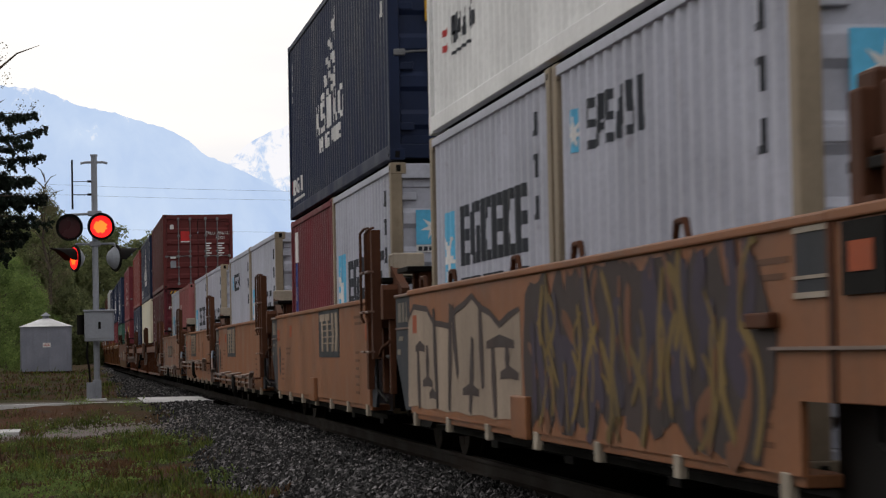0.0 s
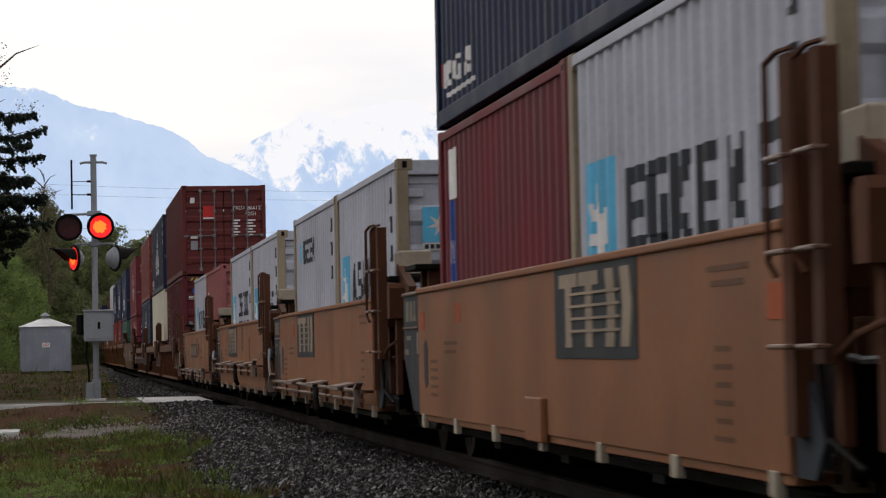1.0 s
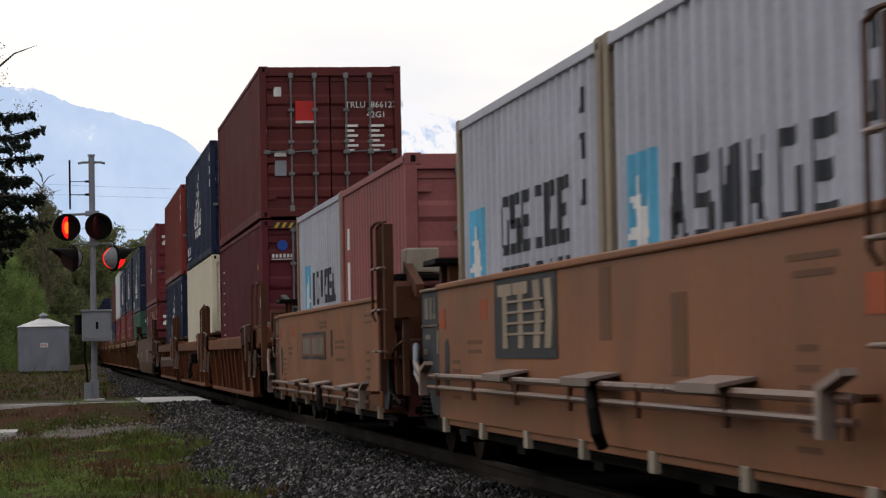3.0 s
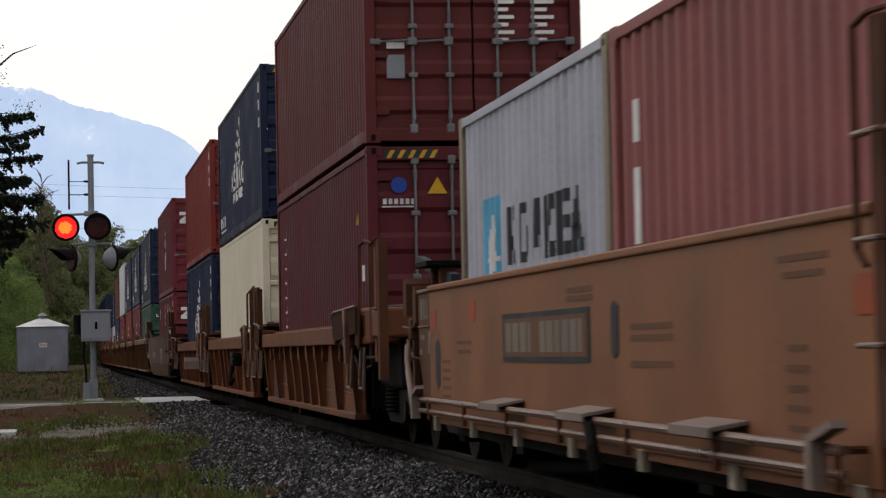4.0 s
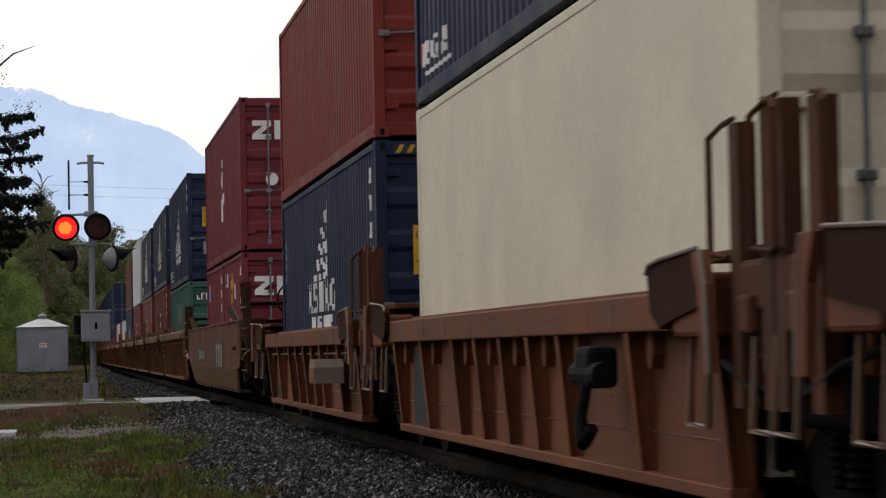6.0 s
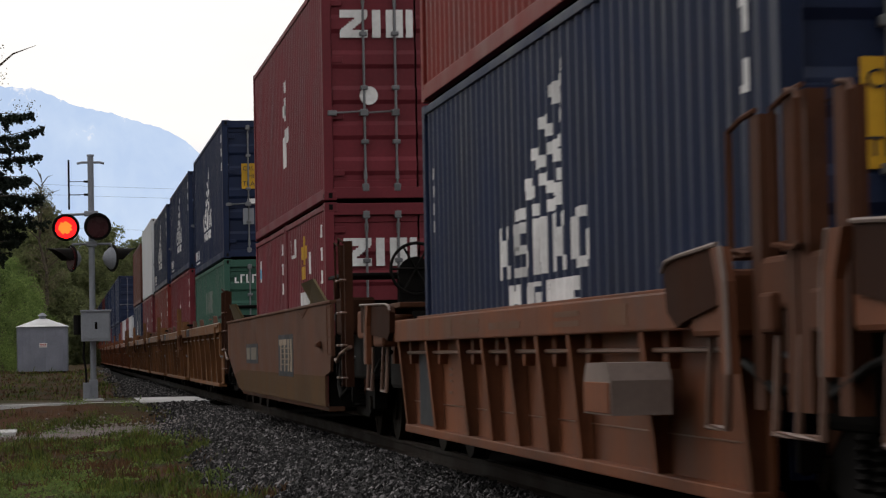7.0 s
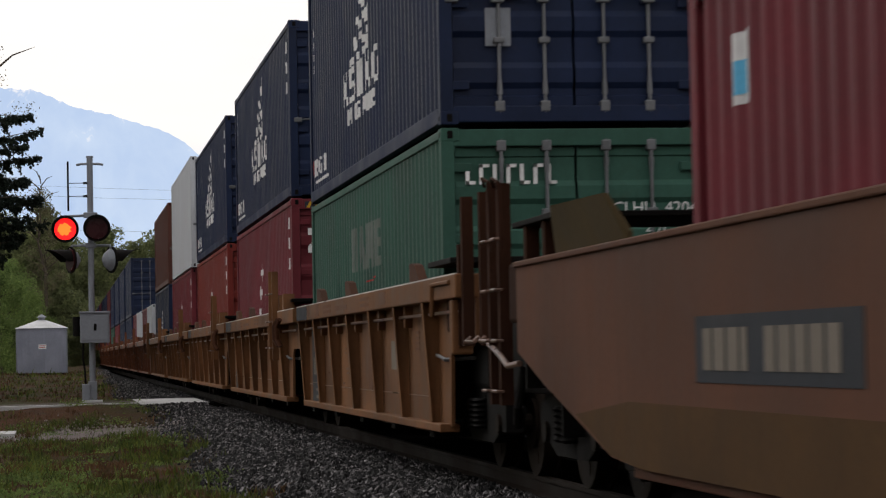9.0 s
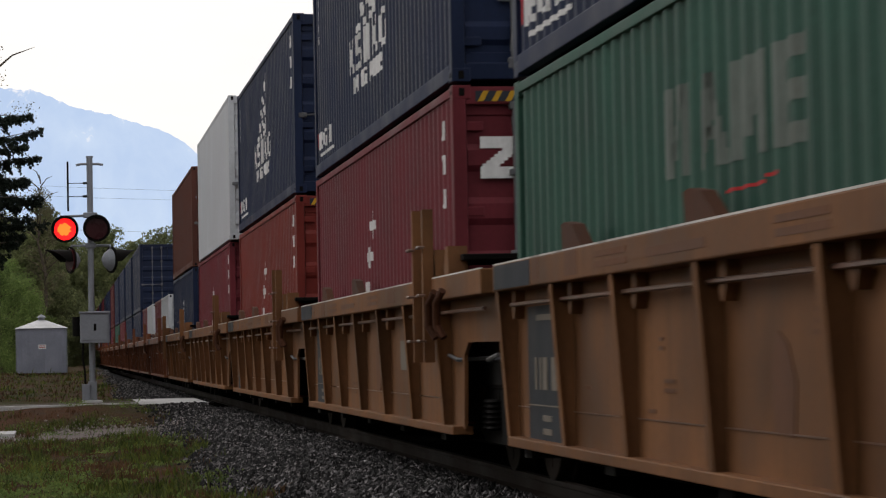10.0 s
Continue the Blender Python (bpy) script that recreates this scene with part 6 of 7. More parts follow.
def ground_sheet():
    xs = sorted(set([-2500, -900, -300, -120, -60, -30, -16, -9] + [round(-6 + 0.25 * i, 2) for i in range(57)] + [12, 16, 24, 40, 80, 200, 600, 2500]))
    ys = sorted(set([-2000, -500, -150, -50, -20, -5] + [round(4 + 0.5 * i, 2) for i in range(140)] + [80, 90, 105, 120, 140, 160, 190, 220, 260, 320, 400, 600, 1000, 2000, 4200]))
    me = bpy.data.meshes.new("ground")
    verts = [(x, y, rise(x, y)) for y in ys for x in xs]
    n = len(xs)
    faces = [(j * n + i, j * n + i + 1, (j + 1) * n + i + 1, (j + 1) * n + i) for j in range(len(ys) - 1) for i in range(n - 1)]
    me.from_pydata(verts, [], faces)
    m = bpy.data.materials.new("verge_soil")
    m.use_nodes = True
    nt = m.node_tree
    b = nt.nodes["Principled BSDF"]
    geo = nt.nodes.new("ShaderNodeNewGeometry").outputs["Position"]
    big = noise_node(nt, geo, 0.35, 6)
    mid = noise_node(nt, geo, 2.5, 6)
    fine = noise_node(nt, geo, 25, 4)
    r1 = ramp(nt, 0.42, (0.068, 0.033, 0.018, 1), 0.58, (0.040, 0.042, 0.015, 1))
    nt.links.new(big.outputs["Fac"], r1.inputs["Fac"])
    r2 = ramp(nt, 0.52, (0, 0, 0, 1), 0.66, (0.8, 0.8, 0.8, 1))
    nt.links.new(mid.outputs["Fac"], r2.inputs["Fac"])
    col = mix_node(nt, r2.outputs["Color"], r1.outputs["Color"], (0.056, 0.040, 0.030))
    r3 = ramp(nt, 0.3, (0.5, 0.5, 0.5, 1), 0.7, (1.2, 1.2, 1.2, 1))
    nt.links.new(fine.outputs["Fac"], r3.inputs["Fac"])
    col = mix_node(nt, 1.0, col, r3.outputs["Color"], "MULTIPLY")
    # dark stone chips near the track, with a ragged edge
    sx = nt.nodes.new("ShaderNodeSeparateXYZ")
    nt.links.new(geo, sx.inputs[0])
    off = nt.nodes.new("ShaderNodeMath")
    off.operation = "SUBTRACT"
    nt.links.new(sx.outputs["X"], off.inputs[0])
    off.inputs[1].default_value = TRACK
    dist = nt.nodes.new("ShaderNodeMath")
    dist.operation = "ABSOLUTE"
    nt.links.new(off.outputs[0], dist.inputs[0])
    rag = nt.nodes.new("ShaderNodeMath")
    rag.operation = "MULTIPLY_ADD"
    nt.links.new(mid.outputs["Fac"], rag.inputs[0])
    rag.inputs[1].default_value = 1.2
    nt.links.new(dist.outputs[0], rag.inputs[2])
    near = nt.nodes.new("ShaderNodeMapRange")
    near.inputs["From Min"].default_value, near.inputs["From Max"].default_value = 3.1, 3.5
    near.inputs["To Min"].default_value, near.inputs["To Max"].default_value = 1.0, 0.0
    nt.links.new(rag.outputs[0], near.inputs["Value"])
    col = mix_node(nt, near.outputs["Result"], col, (0.016, 0.0155, 0.016))
    nt.links.new(col, b.inputs["Base Color"])
    b.inputs["Roughness"].default_value = 0.95
    b.inputs["Specular IOR Level"].default_value = 0.06
    bp = nt.nodes.new("ShaderNodeBump")
    bp.inputs["Strength"].default_value, bp.inputs["Distance"].default_value = 0.8, 0.05
    nt.links.new(fine.outputs["Fac"], bp.inputs["Height"])
    nt.links.new(bp.outputs["Normal"], b.inputs["Normal"])
    me.materials.append(m)
    ob = new("ground", me)
    tagged(ob, "rough verge of soil, moss and thin grass", "ground", kind="structure")


ground_sheet()


def stone_material():
    m = bpy.data.materials.new("ballast_stone")
    m.use_nodes = True
    nt = m.node_tree
    b = nt.nodes["Principled BSDF"]
    isl = nt.nodes.new("ShaderNodeNewGeometry")
    # The palest stones carry the look of sky-lit facets in their colour.
    r = ramp(nt, 0.0, (0.003, 0.003, 0.0035, 1), 1.0, (0.22, 0.21, 0.22, 1))
    mid = r.color_ramp.elements.new(0.74)
    mid.color = (0.0085, 0.0080, 0.0088, 1)
    nt.links.new(isl.outputs["Random Per Island"], r.inputs["Fac"])
    fine = noise_node(nt, isl.outputs["Position"], 60, 3)
    rf = ramp(nt, 0.3, (0.7, 0.7, 0.7, 1), 0.7, (1.15, 1.12, 1.08, 1))
    nt.links.new(fine.outputs["Fac"], rf.inputs["Fac"])
    nt.links.new(mix_node(nt, 1.0, r.outputs["Color"], rf.outputs["Color"], "MULTIPLY"), b.inputs["Base Color"])
    b.inputs["Roughness"].default_value = 0.6
    b.inputs["Specular IOR Level"].default_value = 0.14
    return m


STONE = stone_material()


def ballast():
    rng = np.random.default_rng(5)
    base = np.array([(1, 0, 0), (-1, 0, 0), (0, 1, 0), (0, -1, 0), (0, 0, 1), (0, 0, -1)], float)
    tri = np.array([(0, 2, 4), (2, 1, 4), (1, 3, 4), (3, 0, 4), (2, 0, 5), (1, 2, 5), (3, 1, 5), (0, 3, 5)])
    spots = []
    for y0, y1, n in ((14, 35, 37000), (35, 57.0, 21000), (64, 130, 15000)):
        y = rng.uniform(y0, y1, n)
        x = rng.uniform(1.5, 3.62, n)
        # ragged toe that thins out into the grass
        keep = rng.random(n) < np.clip((x - 1.55 - 0.35 * np.sin(y * 0.35) - 0.15 * np.sin(y * 1.3)) / 0.5, 0.03, 1)
        spots.append(np.stack([x[keep], y[keep]], 1))
    spots = np.concatenate(spots)
    n = len(spots)
    size = rng.uniform(0.018, 0.042, n)
    shape = rng.uniform(0.6, 1.3, (n, 6, 1)) * base[None] * size[:, None, None]
    ang = rng.uniform(0, math.tau, n)
    tilt = rng.uniform(-0.9, 0.9, n)
    ca, sa, ct, st = np.cos(ang), np.sin(ang), np.cos(tilt), np.sin(tilt)
    x, y, z = shape[..., 0], shape[..., 1], shape[..., 2]
    y, z = y * ct[:, None] - z * st[:, None], y * st[:, None] + z * ct[:, None]
    x, y = x * ca[:, None] - y * sa[:, None], x * sa[:, None] + y * ca[:, None]
    h = np.array([rise(a, b) for a, b in spots])
    co = np.stack([x + spots[:, :1], y + spots[:, 1:], z + h[:, None] + size[:, None] * 0.4], -1).reshape(-1, 3)
    f = (tri[None] + np.arange(n)[:, None, None] * 6).reshape(-1, 3)
    me = bpy.data.meshes.new("ballast")
    me.from_pydata(co.tolist(), [], f.tolist())
    me.materials.append(STONE)
    tagged(new("ballast", me), "crushed grey stone ballast beside the rails", "gravel", kind="stuff")


ballast()


def track():
    for s in (-1, 1):
        bm = bmesh.new()
        x = TRACK + s * 0.755
        outline = [(-0.07, -0.16), (0.07, -0.16), (0.07, -0.145), (0.012, -0.125), (0.012, -0.045), (0.036, -0.035), (0.036, 0.0), (-0.036, 0.0),
                   (-0.036, -0.035), (-0.012, -0.045), (-0.012, -0.125), (-0.07, -0.145)]
        a = [bm.verts.new((x + u, -60, w)) for u, w in outline]
        b = [bm.verts.new((x + u, 900, w)) for u, w in outline]
        for i in range(len(a)):
            bm.faces.new((a[i], b[i], b[(i + 1) % len(a)], a[(i + 1) % len(a)]))
        r = part("rail", bm, RAILSTEEL, None)
        tagged(r, "worn steel rail with a rusty web", "rail", "rails", "structure")
    wood = surface("creosoted_timber", (0.012, 0.009, 0.007), 0.9, wear=0.3, wear_color=(0.03, 0.024, 0.02), bump=0.5)
    me = cached("sleeper", lambda bm: box(bm, -1.3, 1.3, -0.11, 0.11, -0.30, -0.163, 0.01))
    bed = tagged(new("railway_track"), "timber sleepers under the rails", "track", kind="structure")
    for k in range(150):
        hang("sleeper", me, wood, bed, at=pose(TRACK + 0.02 * math.sin(k * 3.1), 6 + k * 0.55, 0))


track()


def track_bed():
    # Strip kept near black: the train's shade is put into its colour.
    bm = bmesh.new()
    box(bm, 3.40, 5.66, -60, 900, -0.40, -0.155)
    ob = part("track_bed", bm, surface("oily_shade_ballast", (0.0055, 0.0050, 0.0048), 0.95, wear=0.3, wear_color=(0.009, 0.008, 0.007), gloss=0.0, streak=0, scale=3, bump=0.8), None)
    tagged(ob, "oily stone bed between the rails, under-train shade in its colour", "track bed", kind="structure")


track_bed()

CONCRETE = surface("pale_concrete", (0.50, 0.50, 0.50), 0.85, wear=0.45, wear_color=(0.2, 0.19, 0.17), streak=0.1, bump=0.4)
GRAVEL = surface("packed_gravel", (0.075, 0.064, 0.054), 0.95, wear=0.5, wear_color=(0.06, 0.05, 0.04), streak=0.0, scale=2.0, bump=0.8)


def slab(name, corners, z0, z1, material):
    bm = bmesh.new()
    lo = [bm.verts.new((x, y, z0)) for x, y in corners]
    hi = [bm.verts.new((x, y, z1)) for x, y in corners]
    bm.faces.new(lo[::-1])
    bm.faces.new(hi)
    n = len(corners)
    for i in range(n):
        bm.faces.new((lo[i], lo[(i + 1) % n], hi[(i + 1) % n], hi[i]))
    return part(name, bm, material, None)


def crossing():
    r = slab("road", [(-60, 33.0), (1.60, 58.3), (1.60, 60.9), (-60, 35.6)], -0.25, -0.02, GRAVEL)
    tagged(r, "packed gravel road that meets the track", "road", kind="structure")
    p = slab("crossing_panel", [(1.62, 57.0), (3.12, 57.5), (3.12, 63.8), (1.62, 63.6)], -0.14, -0.022, CONCRETE)
    tagged(p, "pale concrete level crossing panel beside the rail", "crossing panel", kind="structure")
    k = slab("road_edge", [(-6.0, 54.95), (1.58, 57.9), (1.58, 58.28), (-6.0, 55.33)], -0.25, -0.012, CONCRETE)
    tagged(k, "pale concrete road edge strip", "kerb", kind="structure")
    c = slab("drain_cover", [(-1.6, 51.2), (-0.98, 51.2), (-0.98, 53.4), (-1.6, 53.4)], -0.60, -0.44, CONCRETE)
    tagged(c, "pale concrete drain cover in the grass", "drain cover", kind="structure")


crossing()


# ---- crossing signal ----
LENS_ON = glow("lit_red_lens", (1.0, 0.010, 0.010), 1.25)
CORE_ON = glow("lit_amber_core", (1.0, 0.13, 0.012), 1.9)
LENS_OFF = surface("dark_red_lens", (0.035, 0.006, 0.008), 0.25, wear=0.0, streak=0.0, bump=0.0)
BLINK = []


def build_disc(bm, r=0.30):
    rod(bm, (0, 0.0, 0), (0, 0.03, 0), r, 32)
    for k in range(32):
        a, b = k * math.tau / 32, (k + 1) * math.tau / 32
        rod(bm, (r * math.cos(a), 0, r * math.sin(a)), (r * math.cos(b), 0, r * math.sin(b)), 0.014, 6)


def build_hood(bm, r=0.275, d=0.30):
    n = 20
    grid = []
    for k in range(n + 1):
        a = math.radians(-10 + 200 * k / n)
        l = d * (1.0 - 0.75 * abs(k / n - 0.5) * 2)
        grid.append([bm.verts.new((q * r * math.cos(a), -y, q * r * math.sin(a))) for q, y in ((1, 0), (1, l), (0.93, l), (0.93, 0))])
    for p, q in zip(grid, grid[1:]):
        for i in range(4):
            bm.faces.new((p[i], p[(i + 1) % 4], q[(i + 1) % 4], q[i]))
    bm.faces.new(grid[0])
    bm.faces.new(grid[-1][::-1])


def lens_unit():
    """A made-up two-faced insert: dark glass on one face, the lit red lens with its amber crescent on the other."""
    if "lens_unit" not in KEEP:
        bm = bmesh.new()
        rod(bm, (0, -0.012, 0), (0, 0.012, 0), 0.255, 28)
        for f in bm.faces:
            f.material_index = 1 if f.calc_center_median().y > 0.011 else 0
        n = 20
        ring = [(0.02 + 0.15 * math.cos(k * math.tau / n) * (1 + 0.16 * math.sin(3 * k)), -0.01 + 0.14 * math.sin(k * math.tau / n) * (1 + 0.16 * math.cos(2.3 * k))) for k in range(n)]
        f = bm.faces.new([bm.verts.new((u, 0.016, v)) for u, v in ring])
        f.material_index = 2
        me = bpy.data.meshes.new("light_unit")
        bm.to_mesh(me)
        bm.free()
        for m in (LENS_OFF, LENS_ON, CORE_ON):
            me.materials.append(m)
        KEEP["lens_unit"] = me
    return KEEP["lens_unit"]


def lamp(signal, x, y, z, rz, first, hood_d=0.16):
    """A flashing lamp; first: lit when the clip starts."""
    disc = hang("lamp_disc", cached("lamp_disc", build_disc), BLACK, signal, "black round lamp background", at=pose(x, y, z, 0, 0, rz))
    bm = bmesh.new()
    rod(bm, (0, 0.03, 0), (0, 0.15, 0), 0.26, 20, 0.17)
    rod(bm, (0, 0.15, 0), (0, 0.22, 0), 0.17, 16, 0.06)
    part("housing", bm, GALV, disc, "grey cast housing")
    hang("hood", cached(("hood", hood_d), lambda bm: build_hood(bm, 0.262 if hood_d < 0.3 else 0.235, hood_d)), BLACK, disc)
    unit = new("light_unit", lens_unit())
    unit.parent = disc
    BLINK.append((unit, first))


def crossing_signal():
    x, y = 0.63, 60.26
    s = thing("crossing_signal", "grey level crossing signal mast with flashing red lamps", "signal")
    s.matrix_basis = pose(x, y, 0.0)
    bm = bmesh.new()
    rod(bm, (0, 0, 0), (0, 0, 5.60), 0.070, 16)
    rod(bm, (0, 0, 5.60), (0, 0, 5.64), 0.085, 16)
    part("mast", bm, GALV, s, "galvanized mast")
    bm = bmesh.new()
    pipe(bm, [(-0.31, 0, 5.435), (-0.20, 0, 5.46), (0.20, 0, 5.46), (0.31, 0, 5.435)], 0.028, 8)
    part("top_arm", bm, GALV, s)
    bm = bmesh.new()
    box(bm, -0.16, 0.16, -0.12, 0.10, 4.22, 4.34, 0.02)
    pipe(bm, [(-0.58, -0.10, 4.25), (-0.1, -0.05, 4.27), (0.20, -0.10, 4.26)], 0.03, 8)
    part("upper_arm", bm, GALV, s)
    bm = bmesh.new()
    box(bm, -0.12, 0.12, -0.11, 0.11, 3.52, 3.64, 0.02)
    pipe(bm, [(-0.47, 0, 3.50), (-0.42, 0, 3.58), (0.42, 0, 3.58), (0.47, 0, 3.50)], 0.028, 8)
    part("lower_arm", bm, GALV, s)
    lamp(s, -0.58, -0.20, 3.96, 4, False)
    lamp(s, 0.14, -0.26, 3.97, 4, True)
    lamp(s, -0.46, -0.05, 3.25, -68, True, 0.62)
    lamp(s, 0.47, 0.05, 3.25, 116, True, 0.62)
    bm = bmesh.new()
    rod(bm, (-0.50, 0.0, 4.38), (-0.50, 0.0, 5.52), 0.022, 8)
    ant = part("antenna_rod", bm, BLACK, s, "dark upright antenna rod")
    for z in (4.72, 5.02):
        bm = bmesh.new()
        rod(bm, (-0.50, 0, z), (0, 0, z), 0.008, 6)
        box(bm, -0.16, -0.06, -0.03, 0.03, z - 0.025, z + 0.025, 0.01)
        part("bracket", bm, BLACK, ant)
    bm = bmesh.new()
    box(bm, -0.27, 0.40, -0.42, -0.08, 1.34, 2.02, 0.02)
    cab = part("relay_box", bm, GALV, s, "grey steel relay box on the mast")
    bm = bmesh.new()
    box(bm, -0.29, 0.42, -0.45, -0.06, 2.015, 2.06, 0.012)
    box(bm, -0.23, 0.36, -0.432, -0.419, 1.40, 1.97, 0.008)
    part("box_lid", bm, GALV, cab)
    bm = bmesh.new()
    box(bm, 0.04, 0.10, -0.445, -0.43, 1.62, 1.78, 0.005)
    part("latch", bm, BLACK, cab)
    bm = bmesh.new()
    box(bm, -0.28, -0.10, -0.16, 0.10, 1.45, 1.85, 0.03)
    rod(bm, (-0.34, 0.0, 1.50), (-0.34, 0.0, 1.95), 0.10, 12)
    part("gate_motor", bm, BLACK, s, "black motor housing")
    bm = bmesh.new()
    box(bm, -0.24, -0.06, -0.16, 0.04, 0.03, 0.40, 0.015)
    box(bm, -0.10, 0.10, -0.10, 0.10, 0.03, 0.46, 0.01)
    base = part("base_box", bm, GALV, s)
    bm = bmesh.new()
    pipe(bm, [(-0.16, -0.06, 0.38), (-0.17, -0.07, 0.70), (-0.22, -0.10, 1.00), (-0.20, -0.16, 1.36)], 0.025, 8)
    part("conduit", bm, BLACK, base, "black bent cable conduit")
    bm = bmesh.new()
    box(bm, -0.26, 0.22, -0.24, 0.24, -0.25, 0.03, 0.02)
    part("foundation", bm, CONCRETE, s)


crossing_signal()


# ---- relay hut ----
def hut():
    x, y = -1.10, 130.0
    z = rise(x, y) - 0.05
    h = thing("relay_hut", "grey metal relay hut with a pyramid roof", "hut")
    h.matrix_basis = pose(x, y, z)
    w = 1.22
    wall = surface("light_grey_sheet_metal", (0.25, 0.265, 0.325), 0.55, wear=0.1, streak=0.3, grime=0.15)
    bm = bmesh.new()
    box(bm, -w, w, -w, w, 0.12, 2.32, 0.015)
    body = part("wall", bm, wall, h)
    for sx in (-1, 1):
        bm = bmesh.new()
        box(bm, sx * w - 0.03, sx * w + 0.03, -w - 0.02, -w + 0.02, 0.12, 2.30, 0.006)
        part("corner_trim", bm, GALV, body)
    bm = bmesh.new()
    box(bm, 0.15, 1.0, -w - 0.012, -w + 0.001, 0.2, 2.15, 0.004)
    part("door", bm, wall, body)
    bm = bmesh.new()
    v = [bm.verts.new(q) for q in ((-w - 0.08, -w - 0.08, 2.32), (w + 0.08, -w - 0.08, 2.32), (w + 0.08, w + 0.08, 2.32), (-w - 0.08, w + 0.08, 2.32))]
    t = [bm.verts.new(q) for q in ((-0.22, -0.22, 2.72), (0.22, -0.22, 2.72), (0.22, 0.22, 2.72), (-0.22, 0.22, 2.72))]
    bm.faces.new(v)
    bm.faces.new(t)
    for i in range(4):
        bm.faces.new((v[i], v[(i + 1) % 4], t[(i + 1) % 4], t[i]))
    roof = part("roof", bm, surface("pale_roof_metal", (0.62, 0.63, 0.64), 0.45, metal=0.2, wear=0.05, streak=0.1), h, "pale metal pyramid roof")
    bm = bmesh.new()
    rod(bm, (0, 0, 2.70), (0, 0, 2.86), 0.16, 12)
    rod(bm, (0, 0, 2.86), (0, 0, 3.02), 0.26, 12, 0.03)
    part("roof_vent", bm, GALV, roof)
    bm = bmesh.new()
    box(bm, -0.16, 0.22, -w - 0.02, -w - 0.008, 1.30, 1.52)
    sg = part("notice", bm, MARK_WHITE, h, "small white notice")
    bm = bmesh.new()
    for k in range(2):
        box(bm, -0.12, 0.18, -w - 0.026, -w - 0.019, 1.36 + k * 0.08, 1.39 + k * 0.08)
    part("notice_bar", bm, MARK_RED, sg)
    bm = bmesh.new()
    box(bm, -w + 0.1, w - 0.1, -w + 0.1, w - 0.1, -0.2, 0.12)
    part("footing", bm, BLACK, h)


hut()


# ---- plants ----
def leaf_material(name, a, b, trans=0.25):
    m = bpy.data.materials.new(name)
    m.use_nodes = True
    nt = m.node_tree
    p = nt.nodes["Principled BSDF"]
    geo = nt.nodes.new("ShaderNodeNewGeometry")
    r = ramp(nt, 0.0, (*a, 1), 1.0, (*b, 1))
    nt.links.new(geo.outputs["Random Per Island"], r.inputs["Fac"])
    clump = noise_node(nt, geo.outputs["Position"], 0.6, 3)
    rc = ramp(nt, 0.35, (0.6, 0.6, 0.6, 1), 0.65, (1.25, 1.2, 1.1, 1))
    nt.links.new(clump.outputs["Fac"], rc.inputs["Fac"])
    col = mix_node(nt, 1.0, r.outputs["Color"], rc.outputs["Color"], "MULTIPLY")
    nt.links.new(col, p.inputs["Base Color"])
    p.inputs["Roughness"].default_value = 0.7
    p.inputs["Specular IOR Level"].default_value = 0.2
    tr = nt.nodes.new("ShaderNodeBsdfTranslucent")
    nt.links.new(col, tr.inputs["Color"])
    mx = nt.nodes.new("ShaderNodeMixShader")
    mx.inputs[0].default_value = trans
    nt.links.new(p.outputs[0], mx.inputs[1])
    nt.links.new(tr.outputs[0], mx.inputs[2])
    nt.links.new(mx.outputs[0], nt.nodes["Material Output"].inputs["Surface"])
    return m


FRESH = leaf_material("fresh_spring_leaves", (0.095, 0.155, 0.046), (0.185, 0.255, 0.086), 0.6)
DULL = leaf_material("olive_spring_leaves", (0.104, 0.132, 0.058), (0.172, 0.192, 0.092), 0.45)
NEEDLE = leaf_material("dark_conifer_needles", (0.006, 0.011, 0.008), (0.016, 0.026, 0.016), 0.05)
TWIG = leaf_material("pale_twig_buds", (0.10, 0.10, 0.055), (0.17, 0.16, 0.09), 0.2)
GRASS = leaf_material("short_verge_grass", (0.026, 0.050, 0.009), (0.140, 0.170, 0.036), 0.3)
STRAW = leaf_material("dry_brown_grass", (0.058, 0.030, 0.014), (0.118, 0.068, 0.034), 0.25)
BARK = surface("grey_brown_bark", (0.085, 0.068, 0.052), 0.9, wear=0.4, wear_color=(0.03, 0.025, 0.02), scale=3, bump=0.6)


def flakes(name, pos, size, rng, material, parent, droop=0.0):
    """Many small leaf faces, each bent along its middle."""
    n = len(pos)
    u = rng.normal(size=(n, 3))
    u[:, 2] -= droop
    u /= np.linalg.norm(u, axis=1, keepdims=True)
    w = rng.normal(size=(n, 3))
    w -= (w * u).sum(1, keepdims=True) * u
    w /= np.linalg.norm(w, axis=1, keepdims=True)
    nrm = np.cross(u, w)
    s = (size * rng.uniform(0.6, 1.4, n))[:, None]
    co = np.stack([pos - u * s, pos + w * s * 0.55 + nrm * s * 0.2, pos + u * s, pos - w * s * 0.55 + nrm * s * 0.2], 1).reshape(-1, 3)
    k = np.arange(n)[:, None] * 4
    f = np.concatenate([k + [[0, 1, 2]], k + [[0, 2, 3]]])
    me = bpy.data.meshes.new(name)
    me.from_pydata(co.tolist(), [], f.tolist())
    me.materials.append(material)
    ob = new(name, me)
    if parent:
        ob.parent = parent
    return ob


def spot(az, d):
    """Place on the ground at a bearing from the track line, in degrees, and a distance."""
    x, y = d * math.tan(radians(az)), d
    return x, y, rise(x, y) - 0.05


